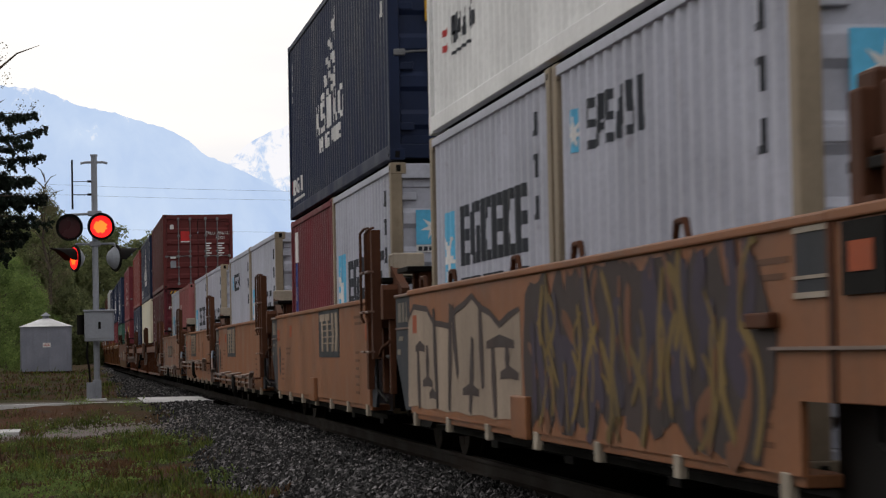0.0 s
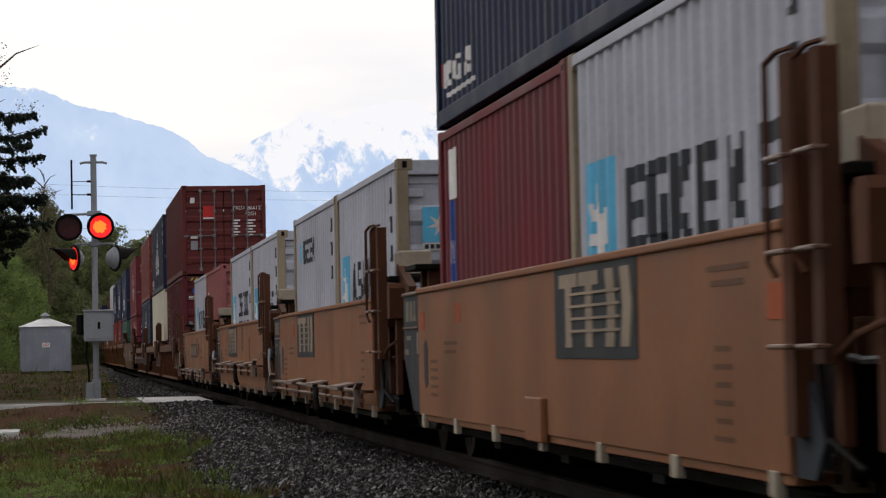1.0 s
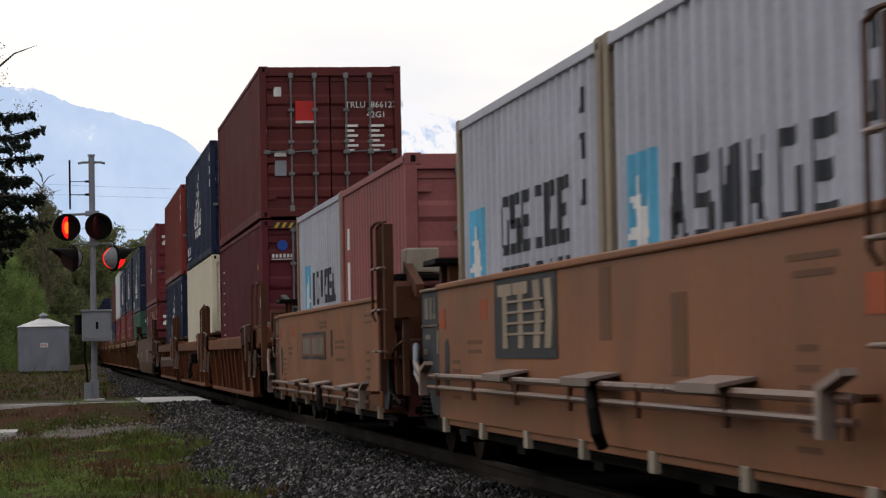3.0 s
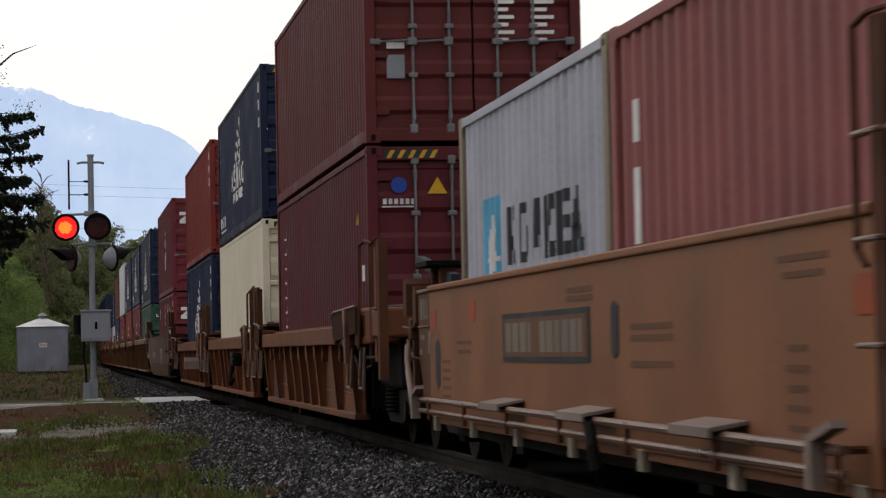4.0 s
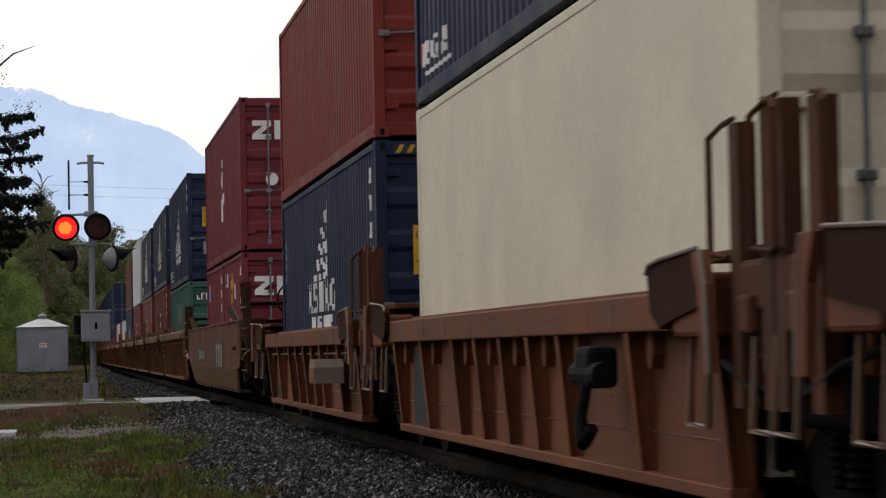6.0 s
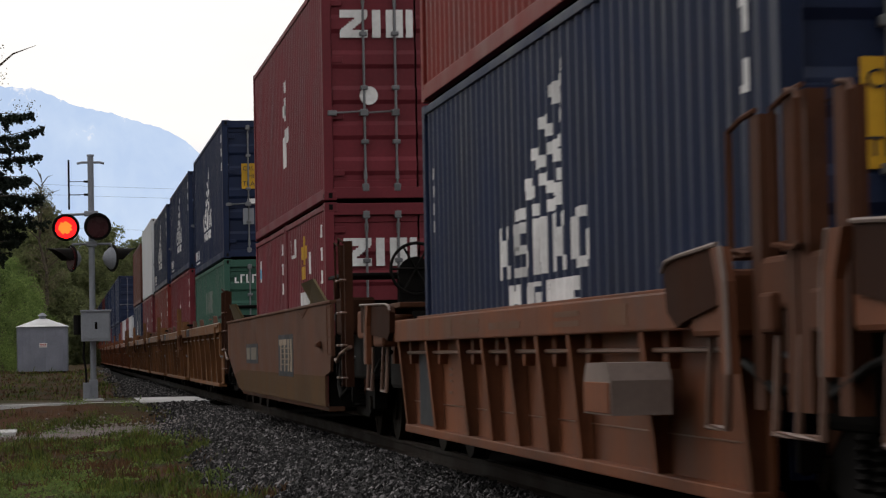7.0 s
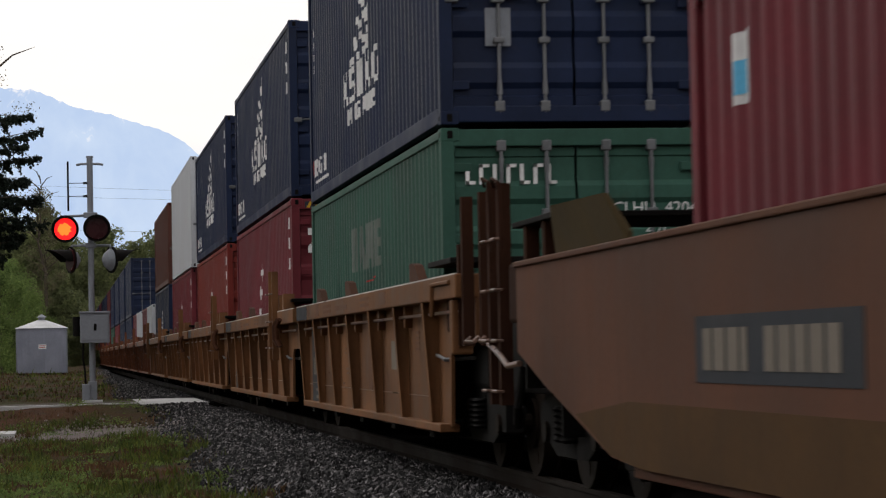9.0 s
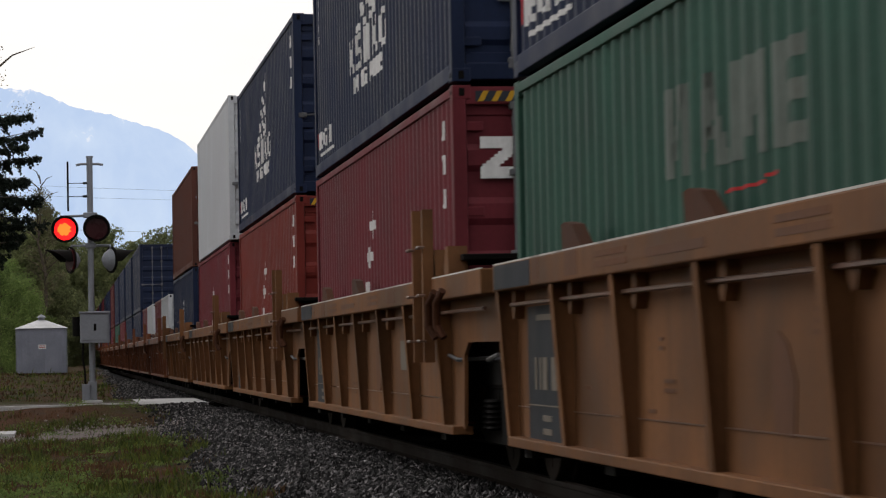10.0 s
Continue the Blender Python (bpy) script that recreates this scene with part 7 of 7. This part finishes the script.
def crown_points(rng, h, spread, n, bottom=0.25, lumps=16):
    """Points of an uneven crown: lumps of different size about the limbs' ends."""
    pts = []
    for k in range(lumps):
        z = h * (bottom + (0.97 - bottom) * (k + rng.random()) / lumps)
        reach = spread * (math.sin(math.pi * min(1, max(0.06, (z / h - bottom + 0.12) / (1.08 - bottom)))) ** 0.7)
        a, r = rng.uniform(0, math.tau), reach * rng.uniform(0.15, 0.85)
        c = np.array([r * math.cos(a), r * math.sin(a), z])
        m = n // lumps
        q = rng.normal(size=(m, 3))
        q /= np.linalg.norm(q, axis=1, keepdims=True)
        q *= (rng.random(m) ** 0.45)[:, None] * np.array([1.0, 1.0, 0.75]) * spread * rng.uniform(0.28, 0.46)
        pts.append(c + q)
    return np.concatenate(pts)


def tree(name, az, d, h, spread, n, leaf, material, label, bottom=0.2, seed=0, lumps=16, limbs=9):
    rng = np.random.default_rng(seed + 11)
    t = thing(name, label, "tree", "lineside trees")
    t.matrix_basis = pose(*spot(az, d))
    bm = bmesh.new()
    top = Vector((0, 0, 0))
    r = 0.018 * h
    spine = [Vector((0, 0, -0.2))]
    for k in range(1, 6):
        p = Vector((rng.normal() * 0.02 * h, rng.normal() * 0.02 * h, h * 0.86 * k / 5))
        rod(bm, spine[-1], p, r * (1 - (k - 1) / 6), 8, r * (1 - k / 6))
        spine.append(p)
    part("trunk", bm, BARK, t)
    for k in range(limbs):
        z = h * (bottom + 0.1 + 0.6 * k / limbs)
        a = k * 2.4 + rng.random()
        base = spine[min(5, int(z / (h * 0.86) * 5))]
        o = Vector((base.x, base.y, z))
        e = o + Vector((math.cos(a), math.sin(a), 0.6)) * spread * rng.uniform(0.5, 0.85)
        mid = (o + e) / 2 + Vector((0, 0, 0.1 * spread))
        bm = bmesh.new()
        rod(bm, o, mid, r * 0.22, 6, r * 0.13)
        rod(bm, mid, e, r * 0.13, 6, r * 0.03)
        part("limb", bm, BARK, t)
    flakes("crown", crown_points(rng, h, spread, n, bottom, lumps), leaf, rng, material, t)
    return t


def conifer(az, d, h, spread, label, n=70, per=46, leaf=0.075, z_low=0.2, seed=0, power=0.8, low=0.55):
    rng = np.random.default_rng(seed + 71)
    t = thing("conifer", label, "tree", "conifers")
    t.matrix_basis = pose(*spot(az, d))
    bm = bmesh.new()
    rod(bm, (0, 0, -0.2), (0, 0, h), 0.014 * h, 10, 0.01)
    part("trunk", bm, BARK, t)
    pts = []
    bm = bmesh.new()
    for k in range(n):
        f = k / n
        z = h * (z_low + (1 - z_low) * f ** 0.9)
        reach = spread * (1 - f) ** power * rng.uniform(low, 1.1) + 0.12
        a = k * 2.4 + rng.normal() * 0.3
        tip = np.array([math.cos(a) * reach, math.sin(a) * reach, z - reach * rng.uniform(0.05, 0.35)])
        root = np.array([0, 0, z])
        rod(bm, root, tip, 0.02, 4, 0.005)
        m = max(8, int(per * reach / spread * 1.6))
        u = rng.random(m) ** 0.7
        p = root + (tip - root) * u[:, None]
        side = np.array([-math.sin(a), math.cos(a), 0])
        wide = reach * 0.30 * (1.05 - u)
        p += side * (rng.normal(size=m) * wide * 0.6)[:, None]
        p[:, 2] -= np.abs(rng.normal(size=m)) * 0.13 * (0.4 + reach / spread)
        pts.append(p)
    part("limb", bm, BARK, t)
    flakes("crown", np.concatenate(pts), leaf, rng, NEEDLE, t, droop=0.6)
    return t


def near_fir():
    """Old fir whose trunk stands outside the clearing: long level boughs with hanging side twigs."""
    rng = np.random.default_rng(71)
    t = thing("conifer", "dark old fir with long drooping boughs", "tree", "conifers")
    t.matrix_basis = pose(*spot(-2.46, 88))
    bm = bmesh.new()
    rod(bm, (0, 0, -0.2), (0, 0, 21), 0.30, 12, 0.03)
    part("trunk", bm, BARK, t)
    boughs = []
    for k in range(74):
        z = 4.9 + 15.5 * (k / 74) ** 1.1
        boughs.append((z, k * 2.399 + rng.normal() * 0.25, (2.5 * (1 - (z - 4.9) / 17.5) + 0.2) * rng.uniform(0.5, 0.95), rng.uniform(-0.5, 0.1)))
    for z, a, reach, lift in ((9.55, -0.10, 2.75, -0.45), (9.20, 0.30, 2.50, -0.05), (8.35, 0.05, 3.20, 0.35), (8.25, -0.3, 2.70, -0.20), (7.75, 0.15, 3.05, 0.05), (7.45, -0.1, 2.60, -0.45),
                              (6.95, 0.35, 2.80, 0.10), (6.70, -0.15, 3.10, -0.30), (6.30, 0.10, 3.15, 0.05), (6.10, -0.35, 2.85, -0.45), (5.70, 0.05, 3.25, -0.15), (5.45, 0.3, 2.6, -0.30), (5.05, -0.1, 2.3, -0.15)):
        boughs.append((z + 0.35, a, reach, lift))
    pts = []
    for z, a, reach, lift in boughs:
        tip = np.array([math.cos(a) * reach, math.sin(a) * reach, lift])
        root = np.array([0, 0, z])
        side = np.array([-math.sin(a), math.cos(a), 0.0])
        bm = bmesh.new()
        mid = root + tip * 0.55 - np.array([0, 0, 0.18])
        rod(bm, root, mid, 0.035, 5, 0.02)
        rod(bm, mid, root + tip, 0.02, 5, 0.005)
        part("limb", bm, BARK, t)
        for j in range(int(14 + 11 * reach)):
            u = 0.18 + 0.82 * rng.random() ** 0.8
            o = root + tip * u - np.array([0, 0, 0.72 * u * (1 - u) + 0.10 * rng.random()])
            l = (0.22 + 0.55 * (1 - u)) * rng.uniform(0.4, 1.2)
            e = side * rng.choice([-1, 1]) * l * rng.uniform(0.4, 1.0) + tip / reach * l * 0.5 + np.array([0, 0, -l * rng.uniform(-0.15, 1.1)])
            m = int(60 * (0.5 + l))
            f = rng.random(m)
            pts.append(o + e * f[:, None] + rng.normal(size=(m, 3)) * np.array([0.05, 0.05, 0.045]) * (1.25 - f)[:, None])
    flakes("crown", np.concatenate(pts), 0.050, rng, NEEDLE, t, droop=0.5)


near_fir()
for k, (az, d, h) in enumerate(((15.3, 170, 12.5), (15.9, 160, 14.0), (16.3, 175, 15.5), (16.7, 165, 13.0), (17.2, 170, 15.0), (17.7, 165, 14.0), (18.3, 170, 15.5))):
    conifer(az, d, h, 2.2, "far dark fir beyond the track", n=60, per=40, leaf=0.16, z_low=0.1, seed=20 + k)
tree("broadleaf_tree", -1.68, 118, 15.5, 2.5, 2200, 0.05, TWIG, "nearly bare tree with small spring buds", 0.45, 3, 30)
tree("broadleaf_tree", -0.42, 210, 14.6, 2.3, 6000, 0.062, TWIG, "thin budding tree at the wood's edge", 0.35, 4, 22, 34)
for k, (az, d, h, sp) in enumerate(((-1.35, 150, 6.4, 2.4), (-1.02, 158, 5.6, 2.2), (-1.75, 140, 7.0, 2.4), (-0.72, 176, 4.8, 2.0), (-1.15, 180, 7.6, 2.6))):
    tree("broadleaf_tree", az, d, h, sp, 11000, 0.060, FRESH, "bushy tree in fresh light green leaf", 0.04, 30 + k, 22)


def woods(name, label, az0, az1, d0, d1, h0, h1, count, leaf, material, seed, per=1500):
    rng = np.random.default_rng(seed)
    pts = []
    for k in range(count):
        az = az0 + (az1 - az0) * (k + rng.random()) / count
        d = rng.uniform(d0, d1)
        h = rng.uniform(h0, h1)
        x, y, z = spot(az, d)
        pts.append(crown_points(rng, h, h * rng.uniform(0.20, 0.30), per, 0.02, 18) + np.array([x, y, z]))
    ob = flakes(name, np.concatenate(pts), leaf, rng, material, None)
    tagged(ob, label, "woods", kind="stuff")


woods("far_woods", "olive green spring woods along the line", -2.4, -0.05, 225, 290, 10.0, 15.0, 34, 0.135, DULL, 5, 8500)
woods("far_woods", "olive green woods beyond the curve of the line", -0.5, 2.4, 330, 420, 12.0, 19.5, 40, 0.20, DULL, 6, 5500)
woods("hedge", "low dark bushes behind the hut", -0.3, 0.7, 215, 260, 2.5, 5.5, 16, 0.10, DULL, 7, 3500)


def unseen_wood():
    """Tall wood added out of view beside the line past the crossing, behind the old fir; it shades the far cars."""
    rng = np.random.default_rng(18)
    pts = []
    for k in range(80):
        y = 80 + 180 * (k + rng.random()) / 80
        if 118 < y < 200:
            continue
        h = rng.uniform(16, 22)
        x = -0.031 * y - 6.0 - 8.0 * rng.random()
        pts.append(crown_points(rng, h, 3.4, 1100, 0.0, 16) + np.array([x, y, rise(x, y)]))
    tagged(flakes("unseen_woods", np.concatenate(pts), 0.34, rng, DULL, None), "tall green wood added out of view to shade the far cars", "woods", kind="stuff")


unseen_wood()


def shade_belt():
    """Unseen woods added away from the track and behind the camera, to block low skylight."""
    rng = np.random.default_rng(8)
    pts = []
    for k in range(44):
        h = rng.uniform(10, 15)
        x, y = rng.uniform(-50, -36), -60 + 200 * (k + rng.random()) / 44
        pts.append(crown_points(rng, h, h * 0.32, 500, 0.0, 14) + np.array([x, y, rise(x, y)]))
    for k in range(44):
        h = rng.uniform(11, 16)
        x, y = -45 + 90 * (k + rng.random()) / 44, rng.uniform(-34, -18)
        if abs(x - TRACK) > 5.5:
            pts.append(crown_points(rng, h, h * 0.32, 500, 0.0, 14) + np.array([x, y, rise(x, y)]))
    tagged(flakes("far_woods", np.concatenate(pts), 0.75, rng, DULL, None), "unseen green woods added to block low skylight", "woods", kind="stuff")


shade_belt()


def verge_grass():
    rng = np.random.default_rng(9)
    for name, label, material, n, hh, seed in (("grass", "short patchy green verge grass", GRASS, 110000, 0.058, 1.0), ("dry_grass", "dry brown grass among the green", STRAW, 90000, 0.046, 7.0)):
        y = np.where(rng.random(n) < 0.8, 20 + 36.5 * rng.random(n) ** 1.1, 63.5 + 75 * rng.random(n))
        x = np.where(y < 60, rng.uniform(-3.6, 2.15, n), rng.uniform(-5.5, 1.7, n))
        y = np.where((y < 60) & (y > 55.0 + 0.39 * (x + 6.0) - 0.4), y - 12, y)
        dens = np.array([noise.noise((a * 1.1 + seed, b * 0.40, seed)) + 0.8 * noise.noise((a * 3.2, b * 1.3, seed + 3)) for a, b in zip(x, y)])
        edge = 1.75 + 0.35 * np.sin(y * 0.35) + 0.2 * np.sin(y * 1.3)
        bare = (np.abs(y - 51.5) < 2.4) & (x > -0.5) & (x < 1.6)
        keep = (dens > rng.uniform(-0.15, 0.80, n)) & (x < edge + rng.normal(size=n) * 0.18) & ~(bare & (rng.random(n) < 0.93)) & ~((y > 60) & (rng.random(n) < 0.45))
        x, y, dens = x[keep], y[keep], dens[keep]
        m = len(x)
        z = np.array([rise(a, b) for a, b in zip(x, y)])
        h = hh * rng.uniform(0.4, 1.5, m) * (1 + 1.7 * np.clip(dens, -0.35, 1.0)) * np.where(rng.random(m) < 0.06, 2.2, 1.0)
        a = rng.uniform(0, math.tau, m)
        h = h * np.where(y > 60, 1.1, 1.0)
        w = rng.uniform(0.005, 0.011, m) * np.where(y > 60, 2.5, 1.0)
        lean = rng.normal(size=(m, 2)) * h[:, None] * 0.45
        side = np.stack([np.cos(a), np.sin(a)], 1) * w[:, None]
        root = np.stack([x, y], 1)
        mid = root + lean * 0.35
        tip = root + lean
        co = np.concatenate([np.concatenate([root - side, z[:, None] - 0.01], 1), np.concatenate([root + side, z[:, None] - 0.01], 1),
                             np.concatenate([mid + side * 0.8, (z + h * 0.6)[:, None]], 1), np.concatenate([mid - side * 0.8, (z + h * 0.6)[:, None]], 1),
                             np.concatenate([tip, (z + h)[:, None]], 1)], 1).reshape(-1, 3)
        k = np.arange(m)[:, None] * 5
        f = np.concatenate([k + [[0, 1, 2]], k + [[0, 2, 3]], k + [[3, 2, 4]]])
        me = bpy.data.meshes.new(name)
        me.from_pydata(co.tolist(), [], f.tolist())
        me.materials.append(material)
        tagged(new(name, me), label, "grass", kind="stuff")


verge_grass()


def weeds():
    rng = np.random.default_rng(12)
    pts = []
    for k in range(150):
        y = rng.uniform(21, 54)
        x = rng.uniform(-2.4, 1.9)
        r = rng.uniform(0.08, 0.26)
        m = int(260 * r)
        q = rng.normal(size=(m, 3)) * np.array([r, r, 0.3 * r]) * 0.6
        q[:, 2] = np.abs(q[:, 2]) + 0.02
        pts.append(q + np.array([x, y, rise(x, y)]))
    for k in range(70):
        x, y, r = rng.uniform(-1.1, 0.15), rng.uniform(25.5, 34), rng.uniform(0.08, 0.2)
        q = rng.normal(size=(int(300 * r), 3)) * np.array([r, r, 0.5 * r]) * 0.6
        q[:, 2] = np.abs(q[:, 2]) + 0.02
        pts.append(q + np.array([x, y, rise(x, y)]))
    for x, y, r in ((1.0, 54.2, 0.28), (0.2, 57.2, 0.25), (1.35, 56.6, 0.3), (-0.9, 53.8, 0.3)):
        q = rng.normal(size=(160, 3)) * np.array([r, r, 0.45 * r]) * 0.7
        q[:, 2] = np.abs(q[:, 2])
        pts.append(q + np.array([x, y, rise(x, y)]))
    tagged(flakes("weeds", np.concatenate(pts), 0.022, rng, FRESH, None), "low leafy green weeds in the verge", "weeds", kind="stuff")


weeds()


def pebbles():
    rng = np.random.default_rng(14)
    n = 5200
    x, y = rng.normal(0.55, 0.75, n), rng.normal(51.5, 1.1, n)
    base = np.array([(1, 0, 0), (-1, 0, 0), (0, 1, 0), (0, -1, 0), (0, 0, 1), (0, 0, -1)], float)
    tri = np.array([(0, 2, 4), (2, 1, 4), (1, 3, 4), (3, 0, 4), (2, 0, 5), (1, 2, 5), (3, 1, 5), (0, 3, 5)])
    size = rng.uniform(0.015, 0.04, n)
    z = np.array([rise(a, b) for a, b in zip(x, y)])
    co = base[None] * rng.uniform(0.6, 1.3, (n, 6, 1)) * size[:, None, None] + np.stack([x, y, z + size * 0.4], 1)[:, None]
    me = bpy.data.meshes.new("gravel_patch")
    me.from_pydata(co.reshape(-1, 3).tolist(), [], (tri[None] + np.arange(n)[:, None, None] * 6).reshape(-1, 3).tolist())
    me.materials.append(surface("pinkish_grey_pebbles", (0.24, 0.21, 0.20), 0.9, wear=0.3, wear_color=(0.08, 0.07, 0.06), streak=0, scale=4))
    tagged(new("gravel_patch", me), "bare patch of pinkish grey gravel", "gravel", kind="stuff")


pebbles()


# ---- mountains ----
def mountain(name, label, d, prof, seed, snow, rough):
    """A far range; prof: (bearing in degrees, height as a part of the distance)."""
    az = np.linspace(prof[0][0], prof[-1][0], 260)
    top = np.interp(az, [p[0] for p in prof], [p[1] for p in prof]) * d
    rows = 46
    verts = []
    for j in range(rows):
        v = j / (rows - 1)
        for a, t in zip(az, top):
            n1 = noise.fractal((a * 1.6 + seed, v * 2.2, seed), 1.0, 2.0, 6)
            n2 = noise.noise((a * 7.0, v * 9 + seed, 2.0))
            dd = d - (1 - v) * 900 + n1 * 160 * (1 - v * 0.6) + n2 * 40
            z = t * v + (n1 * 0.05 + n2 * 0.012) * rough * d * 0.12 * (0.25 + v)
            verts.append((dd * math.tan(radians(a)), dd, z - 20 * (1 - v)))
    n = len(az)
    faces = [(j * n + i, j * n + i + 1, (j + 1) * n + i + 1, (j + 1) * n + i) for j in range(rows - 1) for i in range(n - 1)]
    me = bpy.data.meshes.new(name)
    me.from_pydata(verts, [], faces)
    m = bpy.data.materials.new(name + "_haze")
    m.use_nodes = True
    nt = m.node_tree
    nt.nodes.remove(nt.nodes["Principled BSDF"])
    geo = nt.nodes.new("ShaderNodeNewGeometry")
    mp = nt.nodes.new("ShaderNodeMapping")
    mp.inputs["Scale"].default_value = (0.016, 0.004, 0.009)
    mp.inputs["Rotation"].default_value = (0.0, 0.5, 0.3)
    nt.links.new(geo.outputs["Position"], mp.inputs["Vector"])
    patch = noise_node(nt, mp.outputs["Vector"], 1.6, 9, 0.68)
    sep = nt.nodes.new("ShaderNodeSeparateXYZ")
    nt.links.new(geo.outputs["Position"], sep.inputs[0])
    rg = nt.nodes.new("ShaderNodeMapRange")
    rg.inputs["From Min"].default_value, rg.inputs["From Max"].default_value = snow[0], snow[1]
    rg.inputs["To Min"].default_value, rg.inputs["To Max"].default_value = -0.25, 0.25
    nt.links.new(sep.outputs["Z"], rg.inputs["Value"])
    add = nt.nodes.new("ShaderNodeMath")
    nt.links.new(patch.outputs["Fac"], add.inputs[0])
    nt.links.new(rg.outputs["Result"], add.inputs[1])
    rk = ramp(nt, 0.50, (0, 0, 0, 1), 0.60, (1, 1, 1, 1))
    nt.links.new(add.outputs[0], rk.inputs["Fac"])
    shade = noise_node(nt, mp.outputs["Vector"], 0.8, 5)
    # Air haze is put into the rock's pale blue, and the backdrop glows.
    haze_tone = ramp(nt, 0.3, (0.47, 0.62, 0.86, 1), 0.7, (0.59, 0.73, 0.92, 1))
    nt.links.new(shade.outputs["Fac"], haze_tone.inputs["Fac"])
    col = mix_node(nt, rk.outputs["Color"], haze_tone.outputs["Color"], (0.93, 0.95, 0.98))
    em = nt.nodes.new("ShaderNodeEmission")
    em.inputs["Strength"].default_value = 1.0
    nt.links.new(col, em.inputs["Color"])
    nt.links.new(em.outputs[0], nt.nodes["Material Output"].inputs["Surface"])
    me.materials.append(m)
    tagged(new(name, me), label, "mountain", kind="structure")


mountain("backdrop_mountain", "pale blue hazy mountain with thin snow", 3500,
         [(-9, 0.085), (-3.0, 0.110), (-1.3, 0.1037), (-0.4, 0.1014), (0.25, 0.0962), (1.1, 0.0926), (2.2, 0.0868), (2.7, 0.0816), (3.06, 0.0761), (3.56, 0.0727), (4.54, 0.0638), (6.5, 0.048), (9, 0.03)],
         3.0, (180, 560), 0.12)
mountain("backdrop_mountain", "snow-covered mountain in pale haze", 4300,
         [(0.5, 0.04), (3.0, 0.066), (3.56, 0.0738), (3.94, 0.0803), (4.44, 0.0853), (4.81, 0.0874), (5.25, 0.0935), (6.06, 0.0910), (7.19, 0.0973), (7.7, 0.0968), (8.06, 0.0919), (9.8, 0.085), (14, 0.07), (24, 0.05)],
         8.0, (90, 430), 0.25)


# ---- overhead cables ----
def cable(a, b, sag, r, label):
    bm = bmesh.new()
    a, b = Vector(a), Vector(b)
    pts = [a.lerp(b, k / 12) - Vector((0, 0, sag * 4 * (k / 12) * (1 - k / 12))) for k in range(13)]
    for p, q in zip(pts, pts[1:]):
        rod(bm, p, q, r, 5)
    ob = part("overhead_cable", bm, BLACK, None)
    tagged(ob, label, "cable", "overhead cables")


def utility_pole(x, y, top):
    p = thing("utility_pole", "weathered wooden utility pole with a crossarm", "pole")
    z = rise(x, y) - 0.3
    p.matrix_basis = pose(x, y, z)
    bm = bmesh.new()
    rod(bm, (0, 0, 0), (0, 0, top - z + 0.3), 0.16, 10, 0.11)
    part("shaft", bm, BARK, p)
    bm = bmesh.new()
    box(bm, -0.9, 0.9, -0.06, 0.06, top - z - 0.1, top - z + 0.05, 0.01)
    part("crossarm", bm, BARK, p)


utility_pole(-18, 300, 21.7)
utility_pole(110, 300, 21.0)
for z0, z1 in ((21.6, 20.9), (20.4, 20.2), (16.6, 16.6)):
    cable((-18, 300, z0), (110, 300, z1), 2.0, 0.012, "thin dark overhead cable across the valley")
utility_pole(28, 125, 11.2)
utility_pole(40, 105, 17.4)
for z0, z1 in ((11.0, 17.2), (10.1, 16.6)):
    cable((28, 125, z0), (40, 105, z1), 0.4, 0.02, "thin dark overhead cable beyond the track")


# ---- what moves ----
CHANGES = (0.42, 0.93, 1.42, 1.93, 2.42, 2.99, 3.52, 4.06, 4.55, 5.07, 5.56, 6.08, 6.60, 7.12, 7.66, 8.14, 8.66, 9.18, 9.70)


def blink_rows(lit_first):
    """The two-faced insert turns half round at every change of the flasher, in place of switching its light."""
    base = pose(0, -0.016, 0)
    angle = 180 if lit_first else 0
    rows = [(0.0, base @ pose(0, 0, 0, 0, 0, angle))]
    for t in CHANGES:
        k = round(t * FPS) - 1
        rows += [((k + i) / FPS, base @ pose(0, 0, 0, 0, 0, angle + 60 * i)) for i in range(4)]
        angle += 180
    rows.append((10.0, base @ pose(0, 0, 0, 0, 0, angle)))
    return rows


def motions():
    for ob, s, z in MOVES:
        walk(ob, [(t, pose(TRACK, s - gone(t), z)) for t in (0.0, 2.0, 4.0, 5.0, 6.0, 8.0, 10.0)])
    for w, dy in ROLLS:
        walk(w, [(k / FPS, pose(0, dy, 0.42, math.degrees(gone(k / FPS) / 0.42))) for k in range(10 * FPS + 1)])
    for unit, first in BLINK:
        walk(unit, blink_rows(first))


motions()
